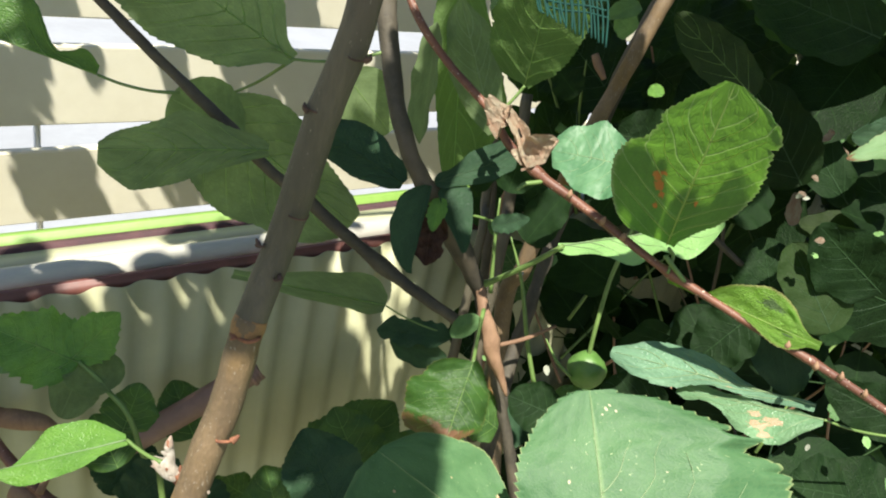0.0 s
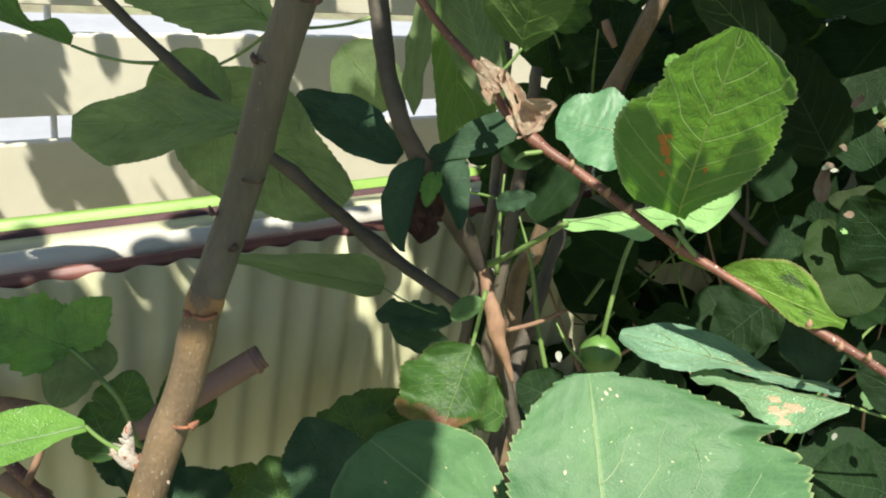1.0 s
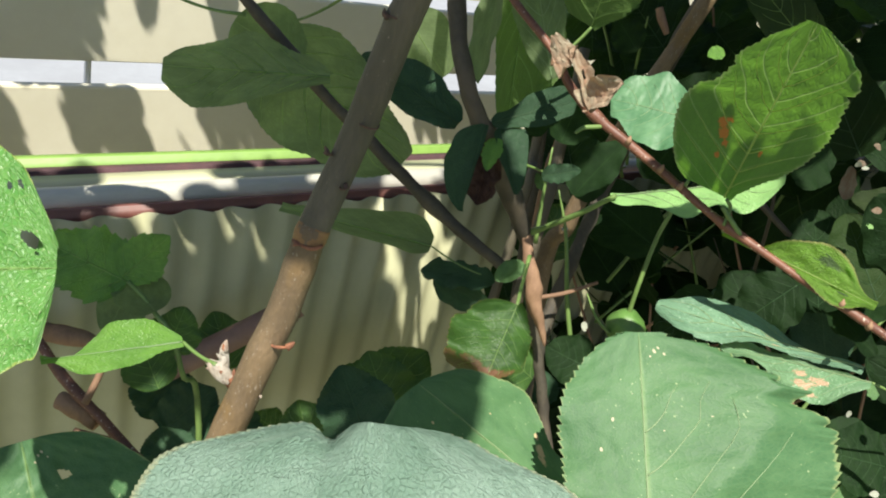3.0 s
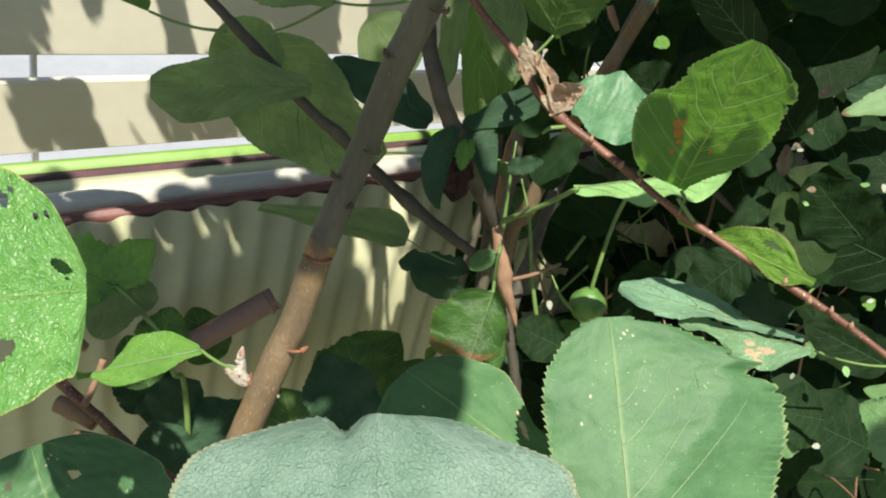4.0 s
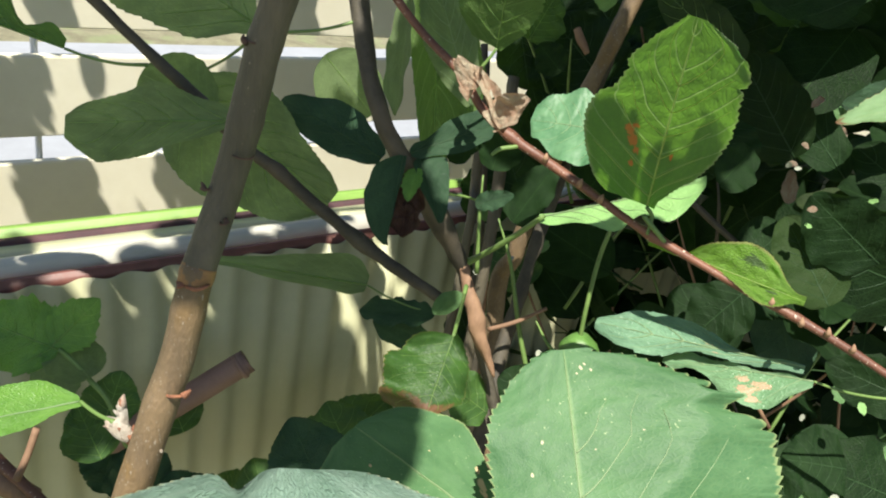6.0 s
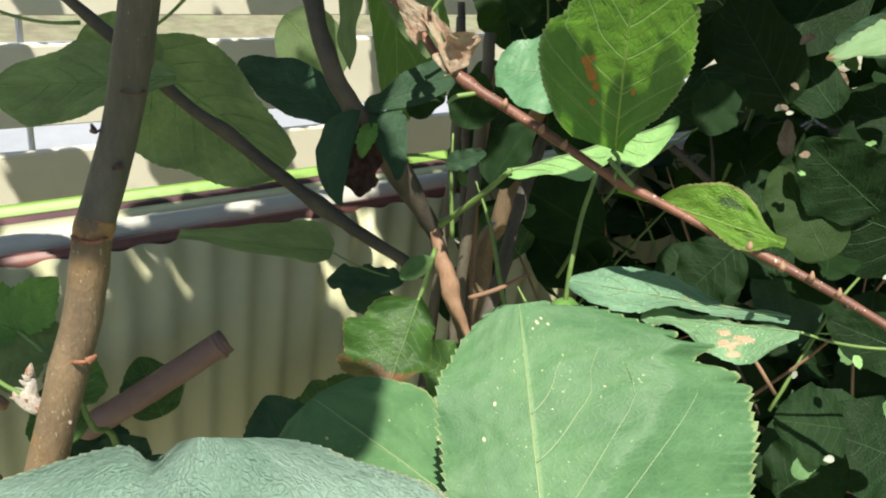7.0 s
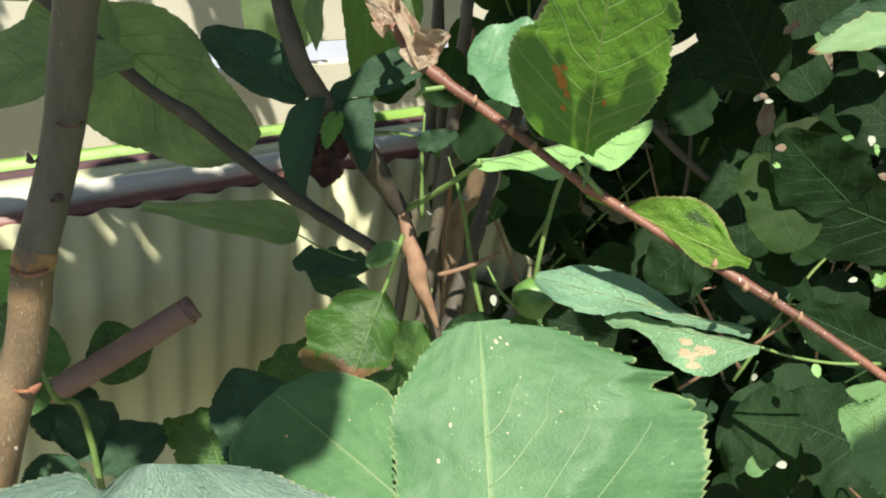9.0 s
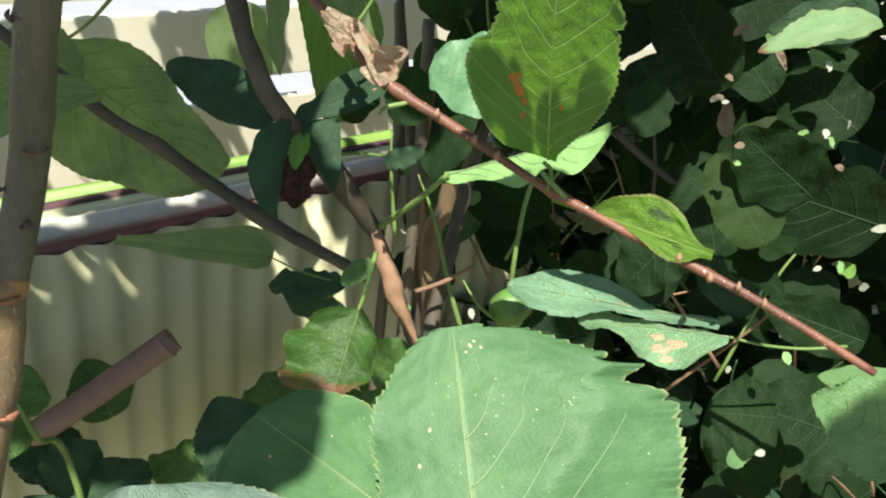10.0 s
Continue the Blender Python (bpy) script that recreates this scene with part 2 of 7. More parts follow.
LEAF = dict(
    apple_top=leaf_material("apple leaf, upper face", (0.075, 0.17, 0.035), (0.035, 0.10, 0.03), (0.15, 0.27, 0.07), (0.16, 0.34, 0.03), 0.35, 0.42, 0.5),
    apple_young=leaf_material("young apple leaf", (0.15, 0.34, 0.05), (0.10, 0.26, 0.04), (0.26, 0.42, 0.12), (0.24, 0.46, 0.05), 0.35, 0.42, 0.4, 8.0),
    apple_pale=leaf_material("apple leaf, pale", (0.17, 0.32, 0.13), (0.11, 0.25, 0.09), (0.26, 0.40, 0.18), (0.22, 0.42, 0.06), 0.35, 0.42, 0.5),
    # brighter copy of the apple leaf, with sunlight put into the green
    apple_sunlit=leaf_material("apple leaf, sunlight in its colour", (0.30, 0.54, 0.19), (0.23, 0.46, 0.15), (0.40, 0.58, 0.27), (0.24, 0.46, 0.07), 0.22, 0.42, 0.4),
    apple_under=leaf_material("apple leaf, under face", (0.20, 0.28, 0.13), (0.135, 0.20, 0.085), (0.27, 0.35, 0.17), (0.28, 0.43, 0.14), 0.55, 0.62, 0.22),
    apple_blotched=leaf_material("apple leaf, under face with rust", (0.13, 0.20, 0.10), (0.10, 0.165, 0.08), (0.30, 0.40, 0.20), (0.31, 0.68, 0.065), 0.66, 0.6, 0.35, 7.0, lines_amt=0.8, vein_glow=(0.62, 0.86, 0.30), even=0.05, pucker=26.0, net_amt=0.08, edge_at=0.93, grain=0.35, wear_shade_col=(0.60, 0.27, 0.09), wear_shade_glow=(0.85, 0.28, 0.05),
                                 blotches=((0.44, 0.40, 0.050), (0.38, 0.36, 0.045), (0.33, 0.30, 0.035), (0.25, 0.34, 0.028), (0.37, -0.22, 0.028)), edge=(0.75, 0.72, 0.55)),
    apple_backlit=leaf_material("apple leaf, sun behind it", (0.15, 0.26, 0.07), (0.11, 0.2, 0.05), (0.28, 0.4, 0.15), (0.20, 0.38, 0.07), 0.6, 0.6, 0.5, 7.0, lines_amt=0.6, vein_glow=(0.36, 0.62, 0.15), even=0.1),
    # dull green blotches paint the shading of the curled blade into its colour
    apple_curled=leaf_material("apple leaf, curled", (0.22, 0.42, 0.06), (0.15, 0.30, 0.04), (0.30, 0.46, 0.12), (0.38, 0.82, 0.03), 0.55, 0.55, 0.6, 8.0, even=0.1, vein_glow=(0.5, 0.8, 0.15), edge=(0.50, 0.30, 0.20), edge_at=0.88, wear_shade_col=(0.10, 0.17, 0.06), wear_shade_glow=(0.10, 0.22, 0.03), blotches=((0.66, 0.55, 0.11), (0.36, -0.5, 0.07), (0.8, -0.2, 0.05))),
    apple_browned=leaf_material("apple leaf with brown tip", (0.055, 0.14, 0.03), (0.03, 0.085, 0.022), (0.11, 0.2, 0.05), (0.18, 0.38, 0.03), 0.4, 0.48, 0.3, rim=0.79, edge=(0.3, 0.25, 0.08)),
    apple_spotted=leaf_material("apple leaf with tan spots", (0.25, 0.43, 0.24), (0.15, 0.30, 0.15), (0.3, 0.48, 0.28), (0.15, 0.3, 0.04), 0.25, 0.38, 0.5, wear_shade_col=(0.62, 0.42, 0.28),
                                blotches=((0.30, 0.36, 0.085), (0.38, 0.55, 0.095), (0.43, 0.25, 0.06), (0.33, 0.78, 0.06))),
    apple_blue=leaf_material("apple leaf, blue-green", (0.22, 0.40, 0.25), (0.13, 0.26, 0.16), (0.3, 0.46, 0.3), (0.14, 0.3, 0.06), 0.25, 0.38, 0.5, wear_shade_col=(0.62, 0.42, 0.28), blotches=((0.42, -0.15, 0.03), (0.38, 0.45, 0.028))),
    apple_mint=leaf_material("apple leaf, dull blue-green", (0.14, 0.29, 0.15), (0.075, 0.20, 0.095), (0.18, 0.32, 0.18), (0.14, 0.3, 0.06), 0.25, 0.45, 0.12, gloss=0.4),
    # darker copy of the apple leaf; the shade is in its colour
    apple_shaded=leaf_material("apple leaf, darkened for shade", (0.0486, 0.1076, 0.0542), (0.0281, 0.0702, 0.0355), (0.0561, 0.1122, 0.0561), (0.06, 0.15, 0.03), 0.22, 0.5, 0.5, gloss=0.25, vary=0.35),
    fig=leaf_material("broad leaf, upper face", (0.098, 0.212, 0.09), (0.056, 0.145, 0.06), (0.18, 0.29, 0.12), (0.12, 0.26, 0.05), 0.2, 0.55, 0.2, 6.5, gloss=0.35, specks=0.04, wear_shade_col=(0.56, 0.50, 0.34), wear_shade_glow=(0.4, 0.34, 0.2),
                      blotches=((0.915, -0.16, 0.011), (0.93, -0.22, 0.010), (0.90, -0.25, 0.008), (0.89, -0.10, 0.006), (0.62, 0.35, 0.010), (0.5, 0.5, 0.012), (0.64, -0.35, 0.005), (0.73, 0.12, 0.005), (0.58, -0.1, 0.004)), edge=(0.32, 0.38, 0.16), pucker=60.0, lines_amt=0.12, net_amt=0.12),
    fig_lobe=leaf_material("broad leaf, scarred", (0.098, 0.212, 0.09), (0.056, 0.145, 0.06), (0.18, 0.29, 0.12), (0.12, 0.26, 0.05), 0.2, 0.55, 0.2, 6.5, gloss=0.35, specks=0.04, wear_shade_col=(0.62, 0.47, 0.27), wear_shade_glow=(0.4, 0.34, 0.2),
                           blotches=((0.40, -0.66, 0.045), (0.36, -0.56, 0.036), (0.45, -0.74, 0.028), (0.8, 0.3, 0.010), (0.66, -0.35, 0.008)), edge=(0.32, 0.38, 0.16), pucker=60.0, lines_amt=0.12, net_amt=0.12),
    fig_wrinkled=leaf_material("broad leaf, wrinkled", (0.31, 0.45, 0.36), (0.20, 0.33, 0.245), (0.22, 0.34, 0.25), (0.1, 0.2, 0.06), 0.10, 0.36, 1.0, 6.0, edge=(0.50, 0.48, 0.26), edge_at=0.955, pucker=36.0, net_amt=0.10, lines_amt=0.05, gloss=0.8, aspect=1.0, fine_scale=75.0, fine_lift=0.55, mid_amt=0.3, relief=0.0032),
    fig_specked=leaf_material("broad leaf, pale specks", (0.125, 0.33, 0.07), (0.09, 0.265, 0.055), (0.24, 0.40, 0.12), (0.16, 0.36, 0.04), 0.3, 0.4, 0.6, 6.0, specks=0.55, edge=(0.4, 0.42, 0.12)),
    # whitish leaf colour that imitates bright spots of light in the shrub
    painted_sunfleck=leaf_material("sun fleck, painted pale", (0.44, 0.46, 0.38), (0.34, 0.37, 0.29), (0.42, 0.44, 0.35), (0.3, 0.4, 0.15), 0.2, 0.5, 0.3),
    # near-black green: the deep shade inside the shrub is painted in
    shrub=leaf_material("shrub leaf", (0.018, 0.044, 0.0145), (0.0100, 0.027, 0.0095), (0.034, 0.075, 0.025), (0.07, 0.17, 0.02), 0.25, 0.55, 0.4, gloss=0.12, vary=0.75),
    shrub_light=leaf_material("shrub leaf, olive", (0.038, 0.066, 0.022), (0.026, 0.047, 0.016), (0.075, 0.11, 0.038), (0.1, 0.2, 0.03), 0.35, 0.55, 0.4, gloss=0.2, vary=0.4),
    dead=leaf_material("dead leaf", (0.750, 0.675, 0.495), (0.630, 0.375, 0.255), (0.750, 0.540, 0.375), (0.4, 0.18, 0.08), 0.2, 0.75, 1.0),
    dead_dark=leaf_material("dead leaf, dark", (0.12, 0.065, 0.045), (0.06, 0.03, 0.022), (0.16, 0.09, 0.06), (0.15, 0.06, 0.03), 0.2, 0.75, 1.0),
    red_edged=leaf_material("shrub leaf with red rim", (0.25, 0.41, 0.21), (0.16, 0.30, 0.12), (0.3, 0.4, 0.2), (0.2, 0.38, 0.06), 0.3, 0.4, 0.5, edge=(0.5, 0.12, 0.05), rim=0.93),
)
BARK_NEAR = rough_material("sapling bark", (0.215, 0.148, 0.082), (0.13, 0.092, 0.055), 75.0, 0.55, 0.8, 0.0010, fleck=(0.31, 0.26, 0.20), fleck_scale=1100.0, fleck_at=0.68, stretch=(1, 1, 0.45), third=(0.205, 0.12, 0.03))
# darker, greyer bark for stems in shade; the shade is in the colour
BARK_SHADED = rough_material("bark darkened for shade", (0.135, 0.118, 0.082), (0.075, 0.068, 0.048), 60.0, 0.6, 1.0, 0.0009, fleck=(0.30, 0.26, 0.20), fleck_scale=1500.0, fleck_at=0.74, stretch=(1, 1, 0.22), third=(0.12, 0.10, 0.07))
BARK_TWIG = rough_material("twig bark", (0.215, 0.092, 0.055), (0.115, 0.048, 0.032), 40.0, 0.5, 0.5, 0.0006, fleck=(0.52, 0.42, 0.33), fleck_scale=520.0, fleck_at=0.68)
BARK_DARK = rough_material("dark bark", (0.088, 0.076, 0.054), (0.044, 0.038, 0.028), 36.0, 0.7, 0.7, 0.001, third=(0.12, 0.095, 0.065))
BARK_TAN = rough_material("dry tan bark", (0.33, 0.20, 0.12), (0.20, 0.115, 0.07), 30.0, 0.75, 0.7, 0.001, stretch=(1, 1, 0.4))
SCAR = rough_material("leaf scar", (0.40, 0.17, 0.09), (0.17, 0.07, 0.04), 220.0, 0.75, 0.8, 0.0006)
FELT = rough_material("felted bud", (0.76, 0.71, 0.62), (0.55, 0.47, 0.38), 140.0, 0.95, 1.0, 0.002, third=(0.58, 0.36, 0.26))
RING = rough_material("orange-brown bark ring", (0.34, 0.19, 0.07), (0.22, 0.12, 0.05), 90.0, 0.6, 0.6, 0.0006)
# dull copy of the leaf scar for the shaded upper stem
SCAR_SHADED = rough_material("leaf scar, darkened for shade", (0.15, 0.085, 0.06), (0.07, 0.045, 0.035), 220.0, 0.75, 0.8, 0.0006)
STALK = rough_material("green stalk", (0.17, 0.27, 0.075), (0.11, 0.19, 0.05), 60.0, 0.5, 0.3, 0.0004)


def vein_material(name, col, glow, trans):
    """A leaf vein: a little paler than its leaf, and letting light through like it."""
    m, ns, ls = shader(name)
    fine = noise_of(ns, ls, ns.new("ShaderNodeTexCoord").outputs["Object"], 400.0, 3)
    surf, thin, mix, out = (ns.new(k) for k in ("ShaderNodeBsdfPrincipled", "ShaderNodeBsdfTranslucent", "ShaderNodeMixShader", "ShaderNodeOutputMaterial"))
    ls.new(blend(ns, ls, fine, tuple(0.8 * x for x in col), col), surf.inputs["Base Color"])
    surf.inputs["Roughness"].default_value = 0.5
    thin.inputs[0].default_value = (*glow, 1)
    mix.inputs[0].default_value = trans
    ls.new(surf.outputs[0], mix.inputs[1])
    ls.new(thin.outputs[0], mix.inputs[2])
    ls.new(mix.outputs[0], out.inputs[0])
    return m


VEIN = vein_material("leaf vein", (0.30, 0.42, 0.22), (0.3, 0.46, 0.12), 0.25)
VEIN_DIM = vein_material("leaf vein, dim", (0.28, 0.37, 0.17), (0.42, 0.68, 0.14), 0.6)
VEIN_GLOW = vein_material("leaf vein, lit through", (0.34, 0.44, 0.20), (0.85, 0.98, 0.42), 0.65)
VEIN_DARK = vein_material("leaf vein, dark", (0.04, 0.095, 0.035), (0.08, 0.18, 0.03), 0.3)
CREAM = rough_material("cream painted sheet", (0.50, 0.50, 0.32), (0.43, 0.43, 0.27), 5.0, 0.5, 0.12, 0.0008, third=(0.45, 0.44, 0.29))
BOARD = rough_material("cream wall paint", (0.80, 0.765, 0.62), (0.74, 0.70, 0.555), 4.0, 0.55, 0.15, 0.0008)
CONCRETE = rough_material("pale concrete", (0.33, 0.35, 0.385), (0.285, 0.30, 0.33), 3.0, 0.85, 0.4, 0.001)
WHITE = rough_material("white paint", (0.80, 0.80, 0.80), (0.70, 0.71, 0.72), 6.0, 0.4, 0.1, 0.0006)
RAIL = rough_material("pale weathered rail", (0.58, 0.57, 0.50), (0.44, 0.43, 0.38), 12.0, 0.4, 0.3, 0.0008, stretch=(0.3, 1, 1))
MAROON = rough_material("maroon painted steel", (0.20, 0.075, 0.06), (0.12, 0.05, 0.042), 14.0, 0.5, 0.3, 0.0008, third=(0.26, 0.11, 0.09))
PLUM = rough_material("dark plum steel", (0.10, 0.045, 0.05), (0.05, 0.025, 0.032), 14.0, 0.8, 0.3, 0.0008)
GREEN = rough_material("green painted strip", (0.21, 0.36, 0.07), (0.16, 0.29, 0.05), 10.0, 0.5, 0.3, 0.0008)
PIPE = rough_material("brown pipe", (0.30, 0.18, 0.14), (0.21, 0.125, 0.10), 18.0, 0.55, 0.4, 0.001, third=(0.36, 0.23, 0.19))
# unseen ground, coloured pale so that it reflects fill light upwards
SOIL = rough_material("ground, pale for bounce light", (0.29, 0.28, 0.18), (0.18, 0.165, 0.105), 9.0, 0.95, 1.0, 0.01, third=(0.24, 0.28, 0.14))
NET = rough_material("teal netting", (0.004, 0.06, 0.045), (0.003, 0.04, 0.032), 60.0, 0.95, 0.4, 0.0005)
FRUIT = rough_material("green fruit skin", (0.12, 0.24, 0.055), (0.08, 0.18, 0.04), 60.0, 0.4, 0.3, 0.0005)


# ---- makers ----
def thing(name, at, label, category, group="", kind=""):
    ob = new(name)
    ob.location = at
    ob.empty_display_size = 0.02
    return tagged(ob, label, category, group, kind)


def part(name, bm, material, parent, label="", smooth=True):
    me = bpy.data.meshes.new(name)
    bm.to_mesh(me)
    bm.free()
    me.materials.append(material)
    if smooth:
        me.polygons.foreach_set("use_smooth", [True] * len(me.polygons))
    ob = new(name, me)
    if parent is not None:
        ob.parent = parent
        if parent.parent is None:
            ob.matrix_parent_inverse = Matrix.Translation(-parent.location)
    if label:
        tagged(ob, label)
    return ob


def glide(points, steps):
    """Points on a smooth curve through the given ones, with the radius as fourth number."""
    pts = [Vector(p) for p in points]
    pts = [pts[0] * 2 - pts[1], *pts, pts[-1] * 2 - pts[-2]]
    out = []
    for i in range(1, len(pts) - 2):
        a, b, c, d = pts[i - 1:i + 3]
        for s in range(steps):
            t = s / steps
            out.append(0.5 * ((2 * b) + (c - a) * t + (2 * a - 5 * b + 4 * c - d) * t * t + (3 * b - a - 3 * c + d) * t ** 3))
    out.append(pts[-2])
    return out


def tube(points, steps=8, sides=10, uneven=0.0, knots=(), seed=0.0):
    """A round stalk through points (x, y, z, radius); knots: (place 0..1, swelling)."""
    bm = bmesh.new()
    path = glide([Vector(p).to_4d() if len(p) == 3 else Vector(p) for p in points], steps)
    rings, side, n = [], None, len(path)
    for i, p in enumerate(path):
        here = p.to_3d()
        way = (path[min(i + 1, n - 1)].to_3d() - path[max(i - 1, 0)].to_3d()).normalized()
        side = way.orthogonal().normalized() if side is None else (side - way * side.dot(way)).normalized()
        over = way.cross(side)
        r = max(p.w, 0.0001)
        for k, swell in knots:
            r *= 1 + swell * math.exp(-((i / (n - 1) - k) * n / 1.6) ** 2)
        ring = []
        for j in range(sides):
            a = 2 * math.pi * j / sides
            rr = r * (1 + uneven * noise.noise(here * 90 + Vector((math.cos(a), math.sin(a), seed))))
            ring.append(bm.verts.new(here + (side * math.cos(a) + over * math.sin(a)) * rr))
        rings.append(ring)
    for a, b in zip(rings, rings[1:]):
        for j in range(sides):
            bm.faces.new((a[j], a[(j + 1) % sides], b[(j + 1) % sides], b[j]))
    bm.faces.new(rings[0][::-1])
    bm.faces.new(rings[-1])
    return bm


def eased(rows, u):
    """The value at u on a smooth curve through rows of (place, value)."""
    i = 0
    while i < len(rows) - 2 and u > rows[i + 1][0]:
        i += 1
    (a, x), (b, y) = rows[i], rows[i + 1]
    before, after = rows[max(i - 1, 0)], rows[min(i + 2, len(rows) - 1)]
    ma, mb = (y - before[1]) / (b - before[0]) * (b - a), (after[1] - x) / (after[0] - a) * (b - a)
    t = (u - a) / (b - a)
    return max(0.0, (2 * t ** 3 - 3 * t * t + 1) * x + (t ** 3 - 2 * t * t + t) * ma + (3 * t * t - 2 * t ** 3) * y + (t ** 3 - t * t) * mb)


def leaf_surface(base, tip, width, face, belly=0.42, blunt=0.8, fold=0.0, droop=0.0, wave=0.0, waves=3.0, curl=0.0, teeth=0, tooth=0.05,
                 tear=0.0, notches=(), seed=0.0, crinkle=0.012, uneven=0.16, crease=None, outline=None, bite=None):
    """The surface of a leaf as a function of u (0 base .. 1 tip) and v (-1 .. 1 across). outline: rows of u and the half widths on either side, as shares of the length; bite: place across, depth and breadth of a bay in the end."""
    base, tip, face = Vector(base), Vector(tip), Vector(face)
    length = (tip - base).length
    ax = (tip - base).normalized()
    nm = (face - ax * face.dot(ax)).normalized()
    sd = nm.cross(ax)
    if outline:
        width = length * 2 * max(max(a, b) for _, a, b in outline)
    p1 = blunt * belly / (1 - belly)
    peak = belly ** p1 * (1 - belly) ** blunt

    def half(u, v):
        """Half the width: the smooth outline, and the outline with its teeth and notches."""
        u = min(max(u, 0.0), 1.0)
        if outline:
            w = length * eased([(r[0], r[2] if v > 0 else r[1]) for r in outline], u)
        else:
            w = (u ** p1) * ((1 - u) ** blunt) / peak * width / 2
        w *= 1 + uneven * noise.noise(Vector((u * 3.1, seed * 1.7, 4 if v > 0 else 8))) + 0.3 * uneven * noise.noise(Vector((u * 11, seed * 1.3, 4 if v > 0 else 8)))
        e = w
        if teeth:
            k = u * teeth + 0.6 * noise.noise(Vector((u * 6, seed, 1)))
            big = 1 + 0.7 * noise.noise(Vector((math.floor(k) * 3.7, seed, 2 if v > 0 else 5)))
            e -= tooth * big * width / 2 * (1 - (k % 1.0)) ** 0.8 * min(1.0, 5 * u, 5 * (1 - u))
        if tear:
            e *= 1 - tear * max(0.0, noise.noise(Vector((u * 7, seed + (3 if v > 0 else 9), 0)))) ** 0.7
        for place, s, depth, broad in notches:
            if s * v > 0:
                e *= 1 - depth * math.exp(-((u - place) / broad) ** 2)
        return w, max(e, 0.0)

    def at(u, v):
        w, e = half(u, v)
        a = abs(v)
        out = a * w + (e - w) * max(0.0, (a - 0.82) / 0.18)
        back = 0.0
        if teeth and u > 0.7 and a > 0.82:
            k = teeth * 0.55 * w / (width / 2)
            back = tooth * 0.8 * width / 2 * (1 - (k % 1.0)) ** 0.8 * (a - 0.82) / 0.18 * min(1.0, (u - 0.7) / 0.2)
        if bite is not None:
            back += bite[1] * length * math.exp(-((math.copysign(out, v) / length - bite[0]) / bite[2]) ** 2) * max(0.0, (u - 0.5) / 0.5)
        z = fold * out - droop * length * (u * u - u) - curl * w * v * v
        z += wave * width * math.sin(u * waves * 2 * math.pi + seed * 2 + (1.3 if v > 0 else 0)) * v * v
        if crease is not None and crease[0] * v > crease[1] + crease[2] * u:
            z -= crease[3] * (a - crease[1] - crease[2] * u) * w
        if crinkle:
            q = Vector((u * 9, v * 4.5, seed))
            z += crinkle * width * min(1.0, 3.0 * w / width) * (noise.noise(q) + 0.6 * noise.noise(q * 2.3))
        return base + ax * (u * length - back) + sd * math.copysign(out, v) + nm * z

    return at, nm, length


def leaf_mesh(at, rows=26, cols=8, holes=(), seed=0.0):
    bm = bmesh.new()
    uv = bm.loops.layers.uv.new("UVMap")
    grid = []
    for i in range(rows + 1):
        u = 0.002 + 0.996 * (1 - (1 - i / rows) ** 1.5)
        grid.append([(bm.verts.new(at(u, 2 * j / cols - 1)), u, 2 * j / cols - 1) for j in range(cols + 1)])
    for i in range(rows):
        for j in range(cols):
            quad = [grid[i][j], grid[i][j + 1], grid[i + 1][j + 1], grid[i + 1][j]]
            mu, mv = sum(q[1] for q in quad) / 4, sum(q[2] for q in quad) / 4
            if any(((mu - hu) / hr) ** 2 + ((mv - hv) * 0.5 / hr) ** 2 < 1 + 0.8 * noise.noise(Vector((mu * 40, mv * 20, seed))) for hu, hv, hr in holes):
                continue
            f = bm.faces.new([q[0] for q in quad])
            for loop, q in zip(f.loops, quad):
                loop[uv].uv = (q[1], q[2])
    return bm


